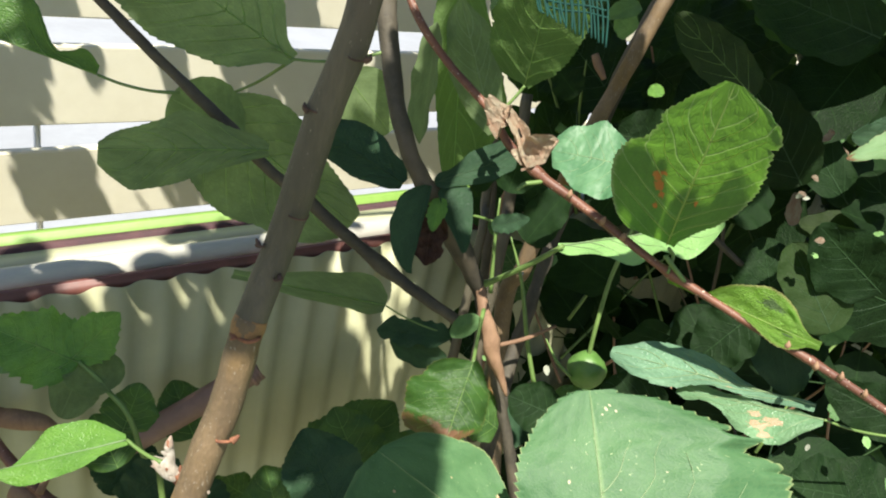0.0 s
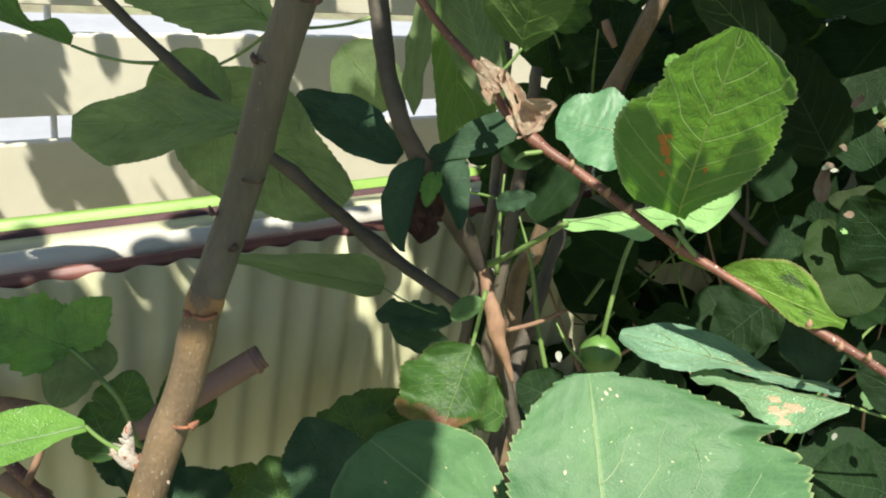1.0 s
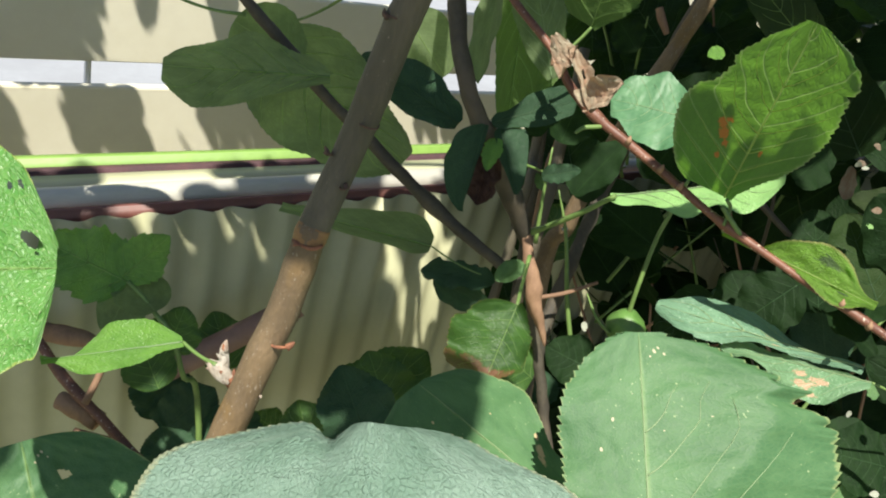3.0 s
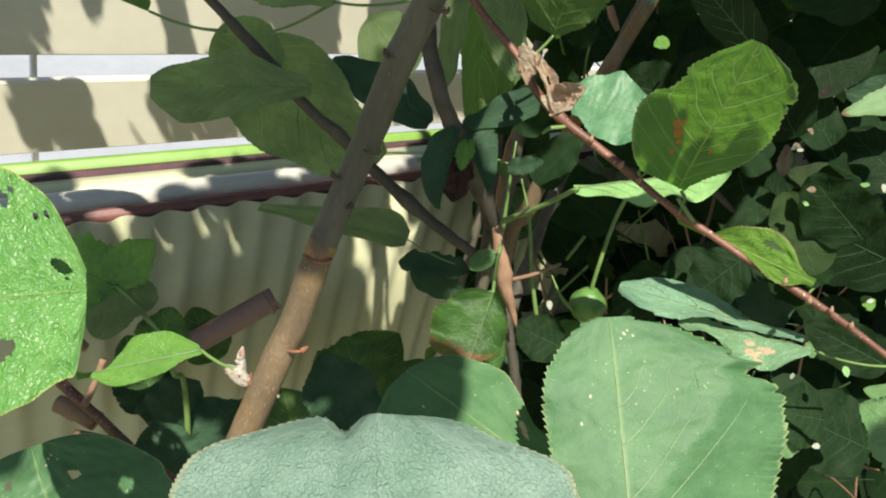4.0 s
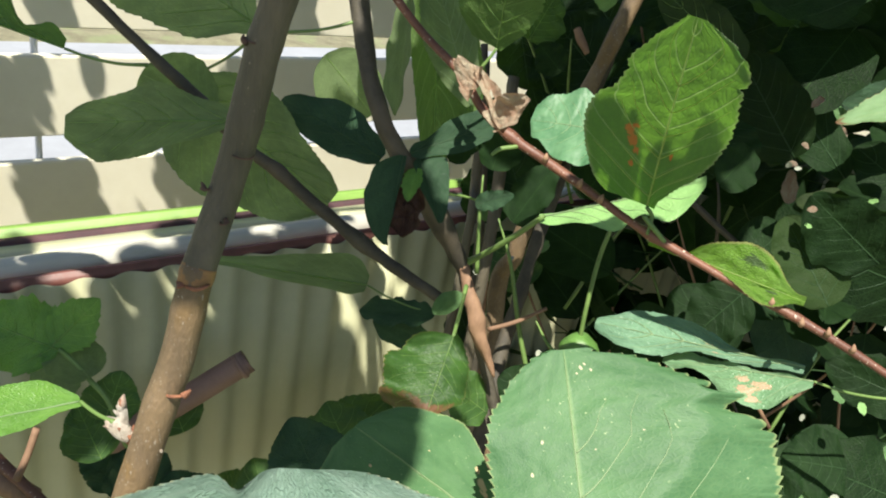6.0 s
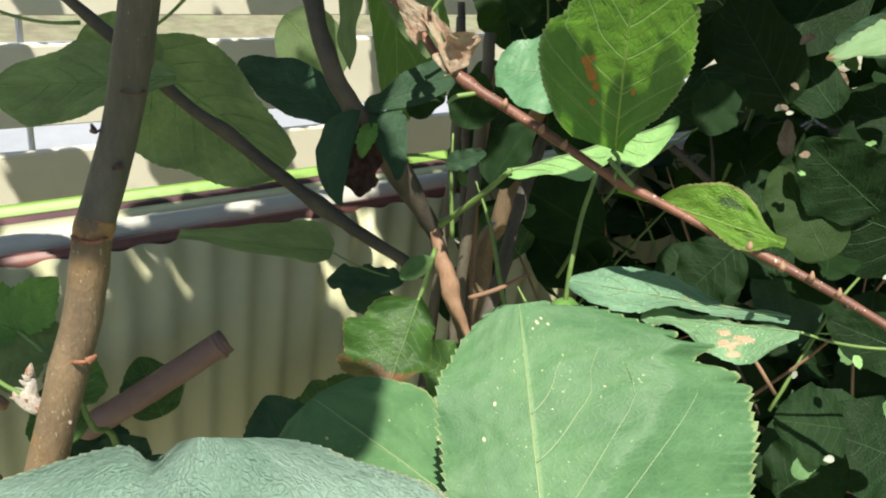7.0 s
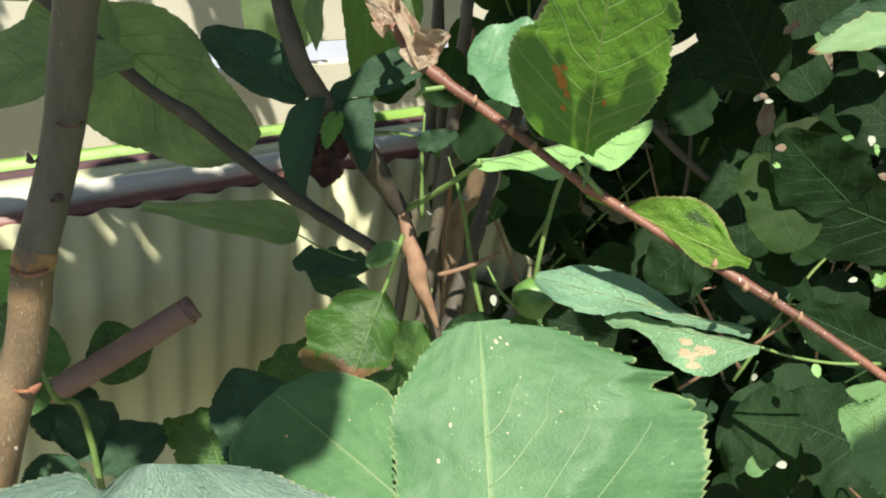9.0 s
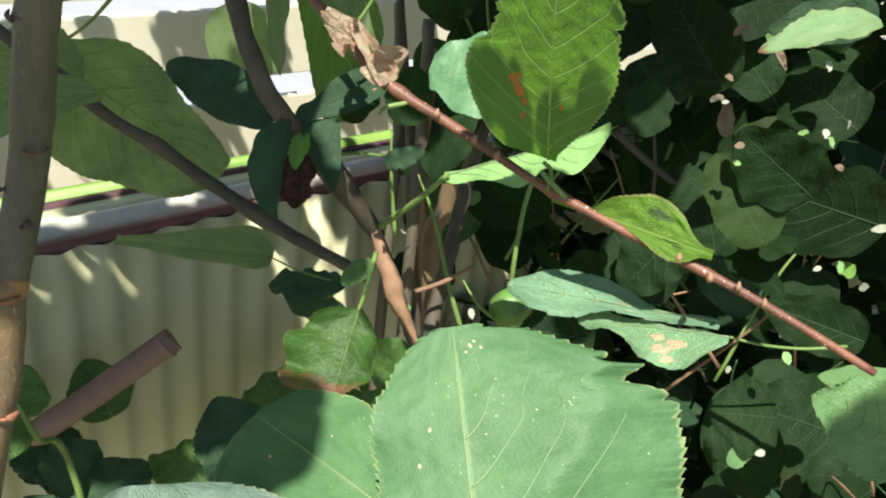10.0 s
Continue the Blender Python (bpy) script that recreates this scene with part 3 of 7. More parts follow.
def add_leaf(parent, base, tip, width, face, look_of, label="", detail=1, rows=None, cols=None, holes=(), vein_count=0, ribs_only=False, veins_at=(), vein_mat=None, stalk=None, stalk_r=0.0009, name="leaf", **shape):
    """A leaf as a part of its plant, with midrib, side veins and stalk as pieces of its own where they show."""
    at, nm, length = leaf_surface(base, tip, width, face, **shape)
    rows = rows or (30 if detail == 1 else 96 if detail == 2 else 14)
    cols = cols or (8 if detail == 1 else 22 if detail == 2 else 4)
    ob = part(name, leaf_mesh(at, rows, cols, holes, shape.get("seed", 0.0)), LEAF[look_of], parent, label)
    vm = vein_mat or VEIN
    if vein_count:
        r = 0.0036 * length + 0.00015
        part("midrib", tube([(*(at(0.005 + 0.97 * k / 12, 0.0) + nm * r * 0.5), r * (1 - 0.8 * k / 12)) for k in range(13)], 2, 6), vm, ob)
        for k in range(0 if ribs_only else vein_count):
            u0 = 0.07 + 0.78 * k / vein_count
            for s in (-1, 1):
                run = min(0.24, 0.97 - u0)
                reach = 0.86 - 0.1 * ((k * 7 + (s > 0) * 3) % 3)
                pts = [(*(at(u0 + run * (q / 6) ** 1.25, s * reach * q / 6) + nm * r * 0.25), r * 0.55 * (1 - 0.65 * q / 6)) for q in range(7)]
                part("side_vein", tube(pts, 2, 5), vm, ob)
    for u0, s, run, reach in veins_at:
        r = 0.0036 * length + 0.0001
        pts = [(*(at(u0 + run * (q / 6) ** 1.3, s * reach * q / 6) + nm * r * 0.5), r * 0.72 * (1 - 0.7 * q / 6)) for q in range(7)]
        part("side_vein", tube(pts, 2, 5), vm, ob)
    if stalk is not None:
        a, b = Vector(base), Vector(stalk)
        sag = Vector((0, 0, -0.06 * (a - b).length))
        part("petiole", tube([(*b, stalk_r * 1.3), *[(*(b.lerp(a, q) + sag * 4 * q * (1 - q)), stalk_r) for q in (0.35, 0.7)], (*a, stalk_r * 0.9)], 5, 7), STALK, ob)
    return ob


def box(bm, lo, hi, bevel=0.0):
    made = bmesh.ops.create_cube(bm, size=1.0)["verts"]
    lo, hi = Vector(lo), Vector(hi)
    bmesh.ops.scale(bm, vec=hi - lo, verts=made)
    bmesh.ops.translate(bm, vec=(lo + hi) / 2, verts=made)
    if bevel:
        bmesh.ops.bevel(bm, geom=list({e for v in made for e in v.link_edges}), offset=bevel, segments=2, affect="EDGES")
    return bm


# ---- setting: ground, fence, wall ----
def ground_sheet():
    bm = bmesh.new()
    spots = [-400, -60, -12, *[-5 + 0.1 * i for i in range(101)], 12, 60, 400]
    grid = [[bm.verts.new((x, y, 0.02 * noise.noise(Vector((x * 2, y * 2, 0))) + 0.008 * noise.noise(Vector((x * 11, y * 11, 3))) if abs(x) < 6 and abs(y) < 6 else 0.0)) for y in spots] for x in spots]
    for a, b in zip(grid, grid[1:]):
        for j in range(len(spots) - 1):
            bm.faces.new((a[j], b[j], b[j + 1], a[j + 1]))
    tagged(part("ground", bm, SOIL, None), "unseen ground, kept pale to bounce light", "ground", kind="structure")


def paving():
    """A pale concrete path beyond the screen."""
    tagged(part("pavement", box(bmesh.new(), (-3.6, 1.05, -0.05), (5.6, 3.4, 0.035), 0.006), CONCRETE, None, smooth=False), "pale concrete path beyond the screen", "path", kind="structure")


ground_sheet()
paving()

FENCE_TOP = 0.773
POST_X = 0.286


def fence_run():
    fence = thing("fence", (1.0, 0.0, 0.0), "low fence of cream finely corrugated steel with maroon capping", "fence", kind="structure")
    bm = bmesh.new()
    pitch, amp, x0, n = 0.0336, 0.0033, -1.2, 1150
    cols = []
    for i in range(n):
        x = x0 + i * pitch / 9
        y = amp * math.sin(2 * math.pi * x / pitch)
        cols.append([bm.verts.new((x, y, z)) for z in (0.0, 0.3, 0.6, FENCE_TOP - 0.002)])
    for a, b in zip(cols, cols[1:]):
        for k in range(3):
            bm.faces.new((a[k], b[k], b[k + 1], a[k + 1]))
    sheet = part("corrugated_sheet", bm, CREAM, fence)
    thick = sheet.modifiers.new("thickness", "SOLIDIFY")
    thick.thickness = 0.0008
    part("capping_lip", box(bmesh.new(), (-1.2, 0.004, FENCE_TOP - 0.012), (3.1, 0.0125, FENCE_TOP + 0.003), 0.002), MAROON, fence, "maroon painted capping lip")
    part("top_rail", tube([(-1.2, 0.029, FENCE_TOP - 0.003, 0.0115), (1.0, 0.029, FENCE_TOP - 0.003, 0.0115), (3.1, 0.029, FENCE_TOP - 0.003, 0.0115)], 10, 24), RAIL, fence, "round pale grey top rail")
    part("ledge", box(bmesh.new(), (-1.2, 0.042, FENCE_TOP - 0.014), (3.1, 0.0655, FENCE_TOP + 0.001), 0.002), CREAM, fence, "cream flat ledge")
    part("channel", box(bmesh.new(), (-1.2, 0.0657, FENCE_TOP - 0.02), (3.1, 0.0755, FENCE_TOP + 0.0025), 0.001), PLUM, fence, "dark plum channel")
    part("green_strip", box(bmesh.new(), (-1.2, 0.0757, FENCE_TOP - 0.02), (3.1, 0.087, FENCE_TOP + 0.008), 0.002), GREEN, fence, "green painted strip")
    for x in (-1.1, -0.2, 2.1, 3.0):
        part("post", box(bmesh.new(), (x, 0.012, 0.0), (x + 0.05, 0.06, FENCE_TOP - 0.03), 0.003), CREAM, fence)


fence_run()


def slat_wall():
    wall = thing("wall_north", (1.5, 0.68, 0.0), "slatted screen of cream boards with bright gaps between them", "screen", kind="structure")
    pitch, z0 = 0.1635, 0.5845 - 3 * 0.1635
    board_bm = box(bmesh.new(), (-3.0, 0.676, 0.0), (5.0, 0.694, 0.122), 0.002)
    first = part("board", board_bm, BOARD, wall, smooth=False)
    for k in range(7):
        o = first
        if k:
            o = first.copy()
            scene.collection.objects.link(o)
        o.location = (0, 0, z0 + 0.0415 + (k - 1) * pitch)
    for x in (-2.4, -1.2, POST_X, 1.9, 3.4, 4.8):
        part("upright", box(bmesh.new(), (x, 0.6945, 0.0), (x + 0.007, 0.712, z0 + 6 * pitch), 0.001), WHITE, wall, "thin upright behind the boards")


slat_wall()


# ---- the near sapling ----
sapling = thing("apple_sapling", (0.13, -0.33, 0.0), "slim apple sapling with a bare brown stem and one fresh leaf", "sapling")
part("stem", tube([(0.0488, -0.3435, 0, 0.0095), (0.0388, -0.3435, 0.2851, 0.0088), (0.0566, -0.3315, 0.5565, 0.0082), (0.0899, -0.3221, 0.7697, 0.0074), (0.119, -0.317, 0.886, 0.0066), (0.129, -0.316, 0.92, 0.0063), (0.1355, -0.3145, 0.9525, 0.0061), (0.137, -0.3137, 0.957, 0.0057)], 14, 22, 0.05, ((0.62, 0.05), (0.80, 0.05))), BARK_NEAR, sapling, "tan-brown lower stem with pale dots")
# upper stem, its shade painted in from the scar upwards
part("shoot", tube([(0.1345, -0.3148, 0.949, 0.0055), (0.136, -0.314, 0.954, 0.0060), (0.146, -0.311, 0.984, 0.0057), (0.151, -0.312, 1.009, 0.0059), (0.155, -0.314, 1.037, 0.0058), (0.16, -0.317, 1.062, 0.0057), (0.164, -0.317, 1.09, 0.0055), (0.181, -0.317, 1.209, 0.0055), (0.2064, -0.317, 1.387, 0.004)], 14, 22, 0.05, ((0.38, 0.06), (0.5, 0.05))), BARK_SHADED, sapling, "upper stem, bark darkened for shade")
part("bark_ring", tube([(0.1352, -0.3146, 0.9515, 0.0061), (0.1362, -0.3142, 0.9545, 0.00635), (0.1375, -0.3136, 0.9580, 0.0060)], steps=4, sides=20, uneven=0.1), RING, sapling, "orange-brown ring above a leaf scar")
part("leaf_scar", tube([(0.131, -0.314, 0.952, 0.0004), (0.131, -0.318, 0.953, 0.0007), (0.133, -0.321, 0.953, 0.0007), (0.136, -0.322, 0.954, 0.0007), (0.139, -0.319, 0.953, 0.0004)], 4, 6, 0.3), SCAR, sapling)
part("bud_scale", tube([(0.13, -0.317, 0.952, 0.0018), (0.13, -0.316, 0.953, 0.0014), (0.129, -0.314, 0.953, 0.0004)], steps=4, sides=8, uneven=0.5), SCAR, sapling)
part("leaf_scar", tube([(0.124, -0.319, 0.91, 0.0003), (0.124, -0.323, 0.911, 0.0006), (0.125, -0.325, 0.912, 0.0007), (0.128, -0.326, 0.912, 0.0006), (0.13, -0.324, 0.911, 0.0003)], 4, 6, 0.3), SCAR, sapling)
part("bud_scale", tube([(0.128, -0.326, 0.912, 0.0016), (0.13, -0.326, 0.913, 0.0011), (0.131, -0.326, 0.914, 0.0004)], steps=4, sides=8, uneven=0.5), SCAR, sapling)
part("leaf_scar", tube([(0.146, -0.312, 0.999, 0.0003), (0.146, -0.317, 1, 0.0004), (0.147, -0.319, 1, 0.0004), (0.15, -0.32, 1, 0.0004), (0.153, -0.317, 1, 0.0003)], 4, 6, 0.3), SCAR_SHADED, sapling)
part("leaf_scar", tube([(0.15, -0.31, 1.038, 0.0003), (0.149, -0.314, 1.038, 0.0003), (0.15, -0.317, 1.038, 0.0004), (0.153, -0.317, 1.038, 0.0003), (0.155, -0.314, 1.039, 0.0003)], 4, 6, 0.3), SCAR_SHADED, sapling)
part("bud_scale", tube([(0.149, -0.314, 1.037, 0.0010), (0.148, -0.313, 1.038, 0.0008), (0.149, -0.311, 1.039, 0.0003)], steps=4, sides=8, uneven=0.5), SCAR_SHADED, sapling)
part("leaf_scar", tube([(0.157, -0.318, 1.058, 0.0003), (0.156, -0.323, 1.058, 0.0003), (0.157, -0.325, 1.058, 0.0004), (0.16, -0.325, 1.058, 0.0003), (0.162, -0.323, 1.059, 0.0003)], 4, 6, 0.3), SCAR_SHADED, sapling)
part("bud_scale", tube([(0.16, -0.325, 1.058, 0.0010), (0.161, -0.326, 1.059, 0.0008), (0.162, -0.325, 1.06, 0.0003)], steps=4, sides=8, uneven=0.5), SCAR_SHADED, sapling)
part("leaf_scar", tube([(0.144, -0.314, 0.975, 0.0003), (0.142, -0.318, 0.976, 0.0004), (0.142, -0.319, 0.976, 0.0004), (0.144, -0.319, 0.976, 0.0004), (0.146, -0.316, 0.975, 0.0003)], 4, 6, 0.3), SCAR_SHADED, sapling)
part("bud_scale", tube([(0.144, -0.319, 0.976, 0.0011), (0.144, -0.318, 0.977, 0.0009), (0.145, -0.317, 0.977, 0.0003)], steps=4, sides=8, uneven=0.5), SCAR_SHADED, sapling)
part("leaf_scar", tube([(0.14, -0.306, 0.985, 0.0003), (0.139, -0.31, 0.986, 0.0004), (0.139, -0.311, 0.986, 0.0004), (0.14, -0.311, 0.986, 0.0004), (0.142, -0.308, 0.986, 0.0003)], 4, 6, 0.3), SCAR_SHADED, sapling)
part("bud_scale", tube([(0.139, -0.309, 0.985, 0.0011), (0.139, -0.309, 0.986, 0.0009), (0.139, -0.307, 0.987, 0.0003)], steps=4, sides=8, uneven=0.5), SCAR_SHADED, sapling)
part("lenticel", tube([(0.126, -0.32, 0.923, 0.0003), (0.126, -0.32, 0.923, 0.0006), (0.127, -0.32, 0.923, 0.0003)], steps=3, sides=7), FELT, sapling)
part("lenticel", tube([(0.121, -0.325, 0.888, 0.0003), (0.121, -0.326, 0.889, 0.0006), (0.121, -0.326, 0.888, 0.0003)], steps=3, sides=7), FELT, sapling)
part("lenticel", tube([(0.13, -0.32, 0.931, 0.0003), (0.131, -0.321, 0.932, 0.0006), (0.131, -0.321, 0.931, 0.0003)], steps=3, sides=7), FELT, sapling)
part("lenticel", tube([(0.119, -0.317, 0.901, 0.0003), (0.12, -0.318, 0.901, 0.0006), (0.12, -0.318, 0.901, 0.0003)], steps=3, sides=7), FELT, sapling)
part("lenticel", tube([(0.136, -0.314, 0.969, 0.0002), (0.136, -0.314, 0.969, 0.0006), (0.137, -0.314, 0.968, 0.0002)], steps=3, sides=7), FELT, sapling)
part("lenticel", tube([(0.146, -0.313, 1.006, 0.0002), (0.146, -0.314, 1.006, 0.0006), (0.146, -0.314, 1.005, 0.0002)], steps=3, sides=7), FELT, sapling)
part("spur", tube([(0.119, -0.316, 0.882, 0.0030), (0.117, -0.313, 0.884, 0.0030), (0.1145, -0.309, 0.886, 0.0026)], steps=5, sides=12, uneven=0.6), SCAR, sapling, "rust-brown spur")
part("bud", tube([(0.1165, -0.312, 0.884, 0.0019), (0.1145, -0.309, 0.886, 0.0030), (0.112, -0.306, 0.888, 0.0032), (0.110, -0.303, 0.889, 0.0024), (0.109, -0.301, 0.890, 0.0006)], steps=7, sides=16, uneven=0.7), FELT, sapling, "felted cream bud")
part("bud", tube([(0.1125, -0.307, 0.888, 0.0021), (0.1133, -0.305, 0.892, 0.0018), (0.1140, -0.303, 0.896, 0.0014), (0.1148, -0.302, 0.8995, 0.0003)], steps=7, sides=14, uneven=0.7), FELT, sapling, "felted cream bud")


def bud_scales(count):
    """Small papery scales round the two buds."""
    rng = random.Random(5)
    for k in range(count):
        u = rng.random()
        c = Vector((0.1165, -0.312, 0.884)).lerp(Vector((0.110, -0.303, 0.889)), u) if k % 3 else Vector((0.1125, -0.307, 0.888)).lerp(Vector((0.1145, -0.3025, 0.898)), u)
        r = (0.0037 if k % 3 else 0.0020) * (1 - 0.35 * u)
        way = Vector((rng.uniform(-1, 0.4), rng.uniform(-1, 0.3), rng.uniform(-0.6, 1))).normalized()
        rise = (Vector((-0.4, 0.5, 0.8)) + way * 0.7).normalized()
        a = c + way * r * 0.8
        part("bud_scale", tube([(*a, 0.0008), (*(a + rise * 0.0016), 0.0008), (*(a + rise * 0.0034), 0.0002)], steps=3, sides=6, uneven=0.6), FELT if k % 4 else SCAR, sapling)


bud_scales(18)
add_leaf(sapling, (0.103, -0.287, 0.889), (0.050, -0.288, 0.893), 0.0, (0.080, -0.418, 0.905), "apple_young", "fresh bright green apple leaf", outline=((0, 0.04, 0.04), (0.08, 0.12, 0.05), (0.2, 0.21, 0.08), (0.35, 0.23, 0.13), (0.5, 0.22, 0.16), (0.65, 0.10, 0.17), (0.8, 0.00, 0.15), (0.92, 0.00, 0.05), (1, 0.03, 0.04)), stalk=(0.11, -0.306, 0.891), detail=2, rows=70, cols=20, vein_count=1, ribs_only=True, teeth=34, tooth=0.03, fold=0.15, droop=-0.03, wave=0.02, stalk_r=0.0008, seed=1.5, uneven=0.04, vein_mat=VEIN)

# ---- the apple tree by the fence ----
tree = thing("apple_tree", (0.42, -0.27, 0.0), "young apple tree with thin brown branches and damaged leaves", "tree")
part("trunk", tube([(0.431, -0.484, 0.172, 0.0123), (0.411, -0.323, 0.587, 0.008), (0.388, -0.263, 0.734, 0.0045), (0.381, -0.242, 0.779, 0.0041), (0.373, -0.224, 0.819, 0.0044), (0.36, -0.212, 0.861, 0.0042)], steps=8, sides=12, uneven=0.35), BARK_DARK, tree, "dark trunk with loose bark")
part("branch", tube([(0.356, -0.212, 0.871, 0.0026), (0.356, -0.22, 0.86, 0.0038), (0.357, -0.228, 0.849, 0.0053), (0.359, -0.236, 0.835, 0.0061), (0.363, -0.245, 0.819, 0.0038), (0.368, -0.254, 0.802, 0.0008)], steps=6, sides=9, uneven=0.6), BARK_TAN, tree, "loose strip of tan bark")
part("branch", tube([(0.361, -0.212, 0.861, 0.005), (0.342, -0.209, 0.889, 0.0066), (0.323, -0.207, 0.916, 0.0084), (0.303, -0.207, 0.939, 0.007), (0.295, -0.205, 0.948, 0.0056), (0.287, -0.196, 0.966, 0.0052), (0.285, -0.18, 0.987, 0.0052), (0.286, -0.164, 1.012, 0.0055), (0.289, -0.147, 1.039, 0.0055), (0.299, -0.118, 1.093, 0.0049)], steps=8, sides=14, uneven=0.15), BARK_DARK, tree, "dark curved branch")
part("branch", tube([(0.342, -0.228, 0.846, 0.0034), (0.329, -0.226, 0.856, 0.0036), (0.294, -0.2, 0.88, 0.0039), (0.263, -0.176, 0.905, 0.0038), (0.244, -0.164, 0.922, 0.0037), (0.222, -0.154, 0.939, 0.0034), (0.194, -0.136, 0.968, 0.0033), (0.175, -0.124, 0.986, 0.003), (0.143, -0.1, 1.018, 0.0029), (0.111, -0.077, 1.05, 0.0025)], steps=8, sides=10, uneven=0.18, knots=((0.25, 0.35), (0.45, 0.25), (0.62, 0.3))), BARK_DARK, tree, "thin dark branch")
part("branch", tube([(0.295, -0.131, 1.071, 0.0025), (0.296, -0.167, 1.036, 0.0024), (0.304, -0.194, 1.016, 0.0023), (0.314, -0.227, 0.999, 0.0022), (0.319, -0.241, 0.986, 0.0024), (0.33, -0.256, 0.975, 0.0028), (0.34, -0.277, 0.968, 0.0026), (0.348, -0.299, 0.962, 0.0026), (0.356, -0.323, 0.955, 0.0021), (0.362, -0.34, 0.951, 0.0024), (0.37, -0.368, 0.947, 0.002), (0.379, -0.396, 0.943, 0.0021), (0.389, -0.419, 0.939, 0.0021), (0.403, -0.447, 0.931, 0.0019), (0.419, -0.481, 0.92, 0.0018)], steps=8, sides=12, uneven=0.12, knots=((0.36, 0.35), (0.64, 0.35), (0.83, 0.25))), BARK_TWIG, tree, "slender reddish-brown twig")
part("bud", tube([(0.345, -0.299, 0.963, 0.0018), (0.344, -0.3, 0.965, 0.0015), (0.345, -0.3, 0.967, 0.0005)], steps=4, sides=8), BARK_TAN, tree)
part("bud", tube([(0.35, -0.311, 0.959, 0.0018), (0.349, -0.312, 0.961, 0.0015), (0.35, -0.312, 0.963, 0.0004)], steps=4, sides=8), BARK_TAN, tree)
part("bud", tube([(0.338, -0.278, 0.969, 0.0018), (0.337, -0.279, 0.971, 0.0015), (0.338, -0.278, 0.973, 0.0005)], steps=4, sides=8), BARK_TAN, tree)
part("bud", tube([(0.383, -0.416, 0.94, 0.0016), (0.381, -0.417, 0.942, 0.0014), (0.382, -0.416, 0.944, 0.0004)], steps=4, sides=8), BARK_TAN, tree)
part("bud", tube([(0.39, -0.426, 0.939, 0.0016), (0.388, -0.427, 0.941, 0.0013), (0.389, -0.426, 0.943, 0.0004)], steps=4, sides=8), BARK_TAN, tree)
part("bud", tube([(0.392, -0.438, 0.937, 0.0016), (0.39, -0.439, 0.939, 0.0013), (0.391, -0.438, 0.941, 0.0004)], steps=4, sides=8), BARK_TAN, tree)
part("bud", tube([(0.379, -0.401, 0.943, 0.0017), (0.378, -0.402, 0.945, 0.0014), (0.379, -0.401, 0.947, 0.0004)], steps=4, sides=8), BARK_TAN, tree)
part("petiole", tube([(0.359, -0.211, 0.867, 0.003), (0.361, -0.223, 0.879, 0.0019), (0.362, -0.246, 0.904, 0.0018), (0.363, -0.265, 0.927, 0.0014)], steps=6, sides=8), STALK, tree)
part("petiole", tube([(0.355, -0.336, 0.966, 0.001), (0.36, -0.337, 0.961, 0.001), (0.358, -0.339, 0.952, 0.0008)], steps=5, sides=8), STALK, tree)
part("petiole", tube([(0.354, -0.336, 0.962, 0.0012), (0.357, -0.34, 0.958, 0.0013), (0.363, -0.347, 0.951, 0.0012)], steps=5, sides=8), STALK, tree)
part("petiole", tube([(0.317, -0.259, 0.966, 0.0008), (0.322, -0.259, 0.969, 0.0012), (0.33, -0.262, 0.971, 0.0012), (0.335, -0.263, 0.973, 0.0006)], steps=5, sides=8), STALK, tree)
add_leaf(tree, (0.371, -0.325, 0.960), (0.303, -0.367, 1.065), 0.0, (-0.733, -0.312, -0.604), "apple_blotched", "backlit green apple leaf with rust blotches and a torn rim", outline=((0, 0.03, 0.17), (0.06, 0.04, 0.22), (0.15, 0.08, 0.26), (0.28, 0.14, 0.29), (0.42, 0.18, 0.30), (0.52, 0.20, 0.28), (0.58, 0.21, 0.25), (0.62, 0.21, 0.21), (0.67, 0.21, 0.18), (0.74, 0.20, 0.18), (0.8, 0.20, 0.16), (0.85, 0.20, 0.13), (0.89, 0.18, 0.11), (0.93, 0.17, 0.08), (0.97, 0.09, 0.05), (1, 0.03, 0.03)), detail=2, rows=140, cols=36, teeth=34, tooth=0.03, fold=0.04, droop=0.05, wave=0.004, seed=3.2, uneven=0.05, crinkle=0.006, vein_count=6, vein_mat=VEIN_GLOW, notches=((0.73, 1, 0.10, 0.012), (0.66, 1, -0.05, 0.03), (0.93, -1, 0.22, 0.015), (0.80, -1, 0.08, 0.012)))
add_leaf(tree, (0.366, -0.336, 0.946), (0.383, -0.414, 0.951), 0.0, (-0.924, -0.185, 0.336), "apple_curled", "curled yellow-green apple leaf with brown rim", outline=((0, 0.03, 0.02), (0.1, 0.03, 0.02), (0.2, 0.03, 0.02), (0.27, 0.03, 0.02), (0.33, 0.03, 0.08), (0.42, 0.03, 0.14), (0.52, 0.03, 0.18), (0.62, 0.06, 0.21), (0.72, 0.10, 0.19), (0.8, 0.11, 0.14), (0.87, 0.09, 0.07), (0.94, 0.04, 0.03), (1, 0.03, 0.03)), stalk=(0.362, -0.338, 0.950), detail=2, rows=110, cols=28, teeth=26, tooth=0.03, fold=0.25, droop=0.03, wave=0.05, waves=1.2, seed=5.1, crinkle=0.04, uneven=0.05, stalk_r=0.0013, vein_count=1, ribs_only=True, vein_mat=VEIN_GLOW)
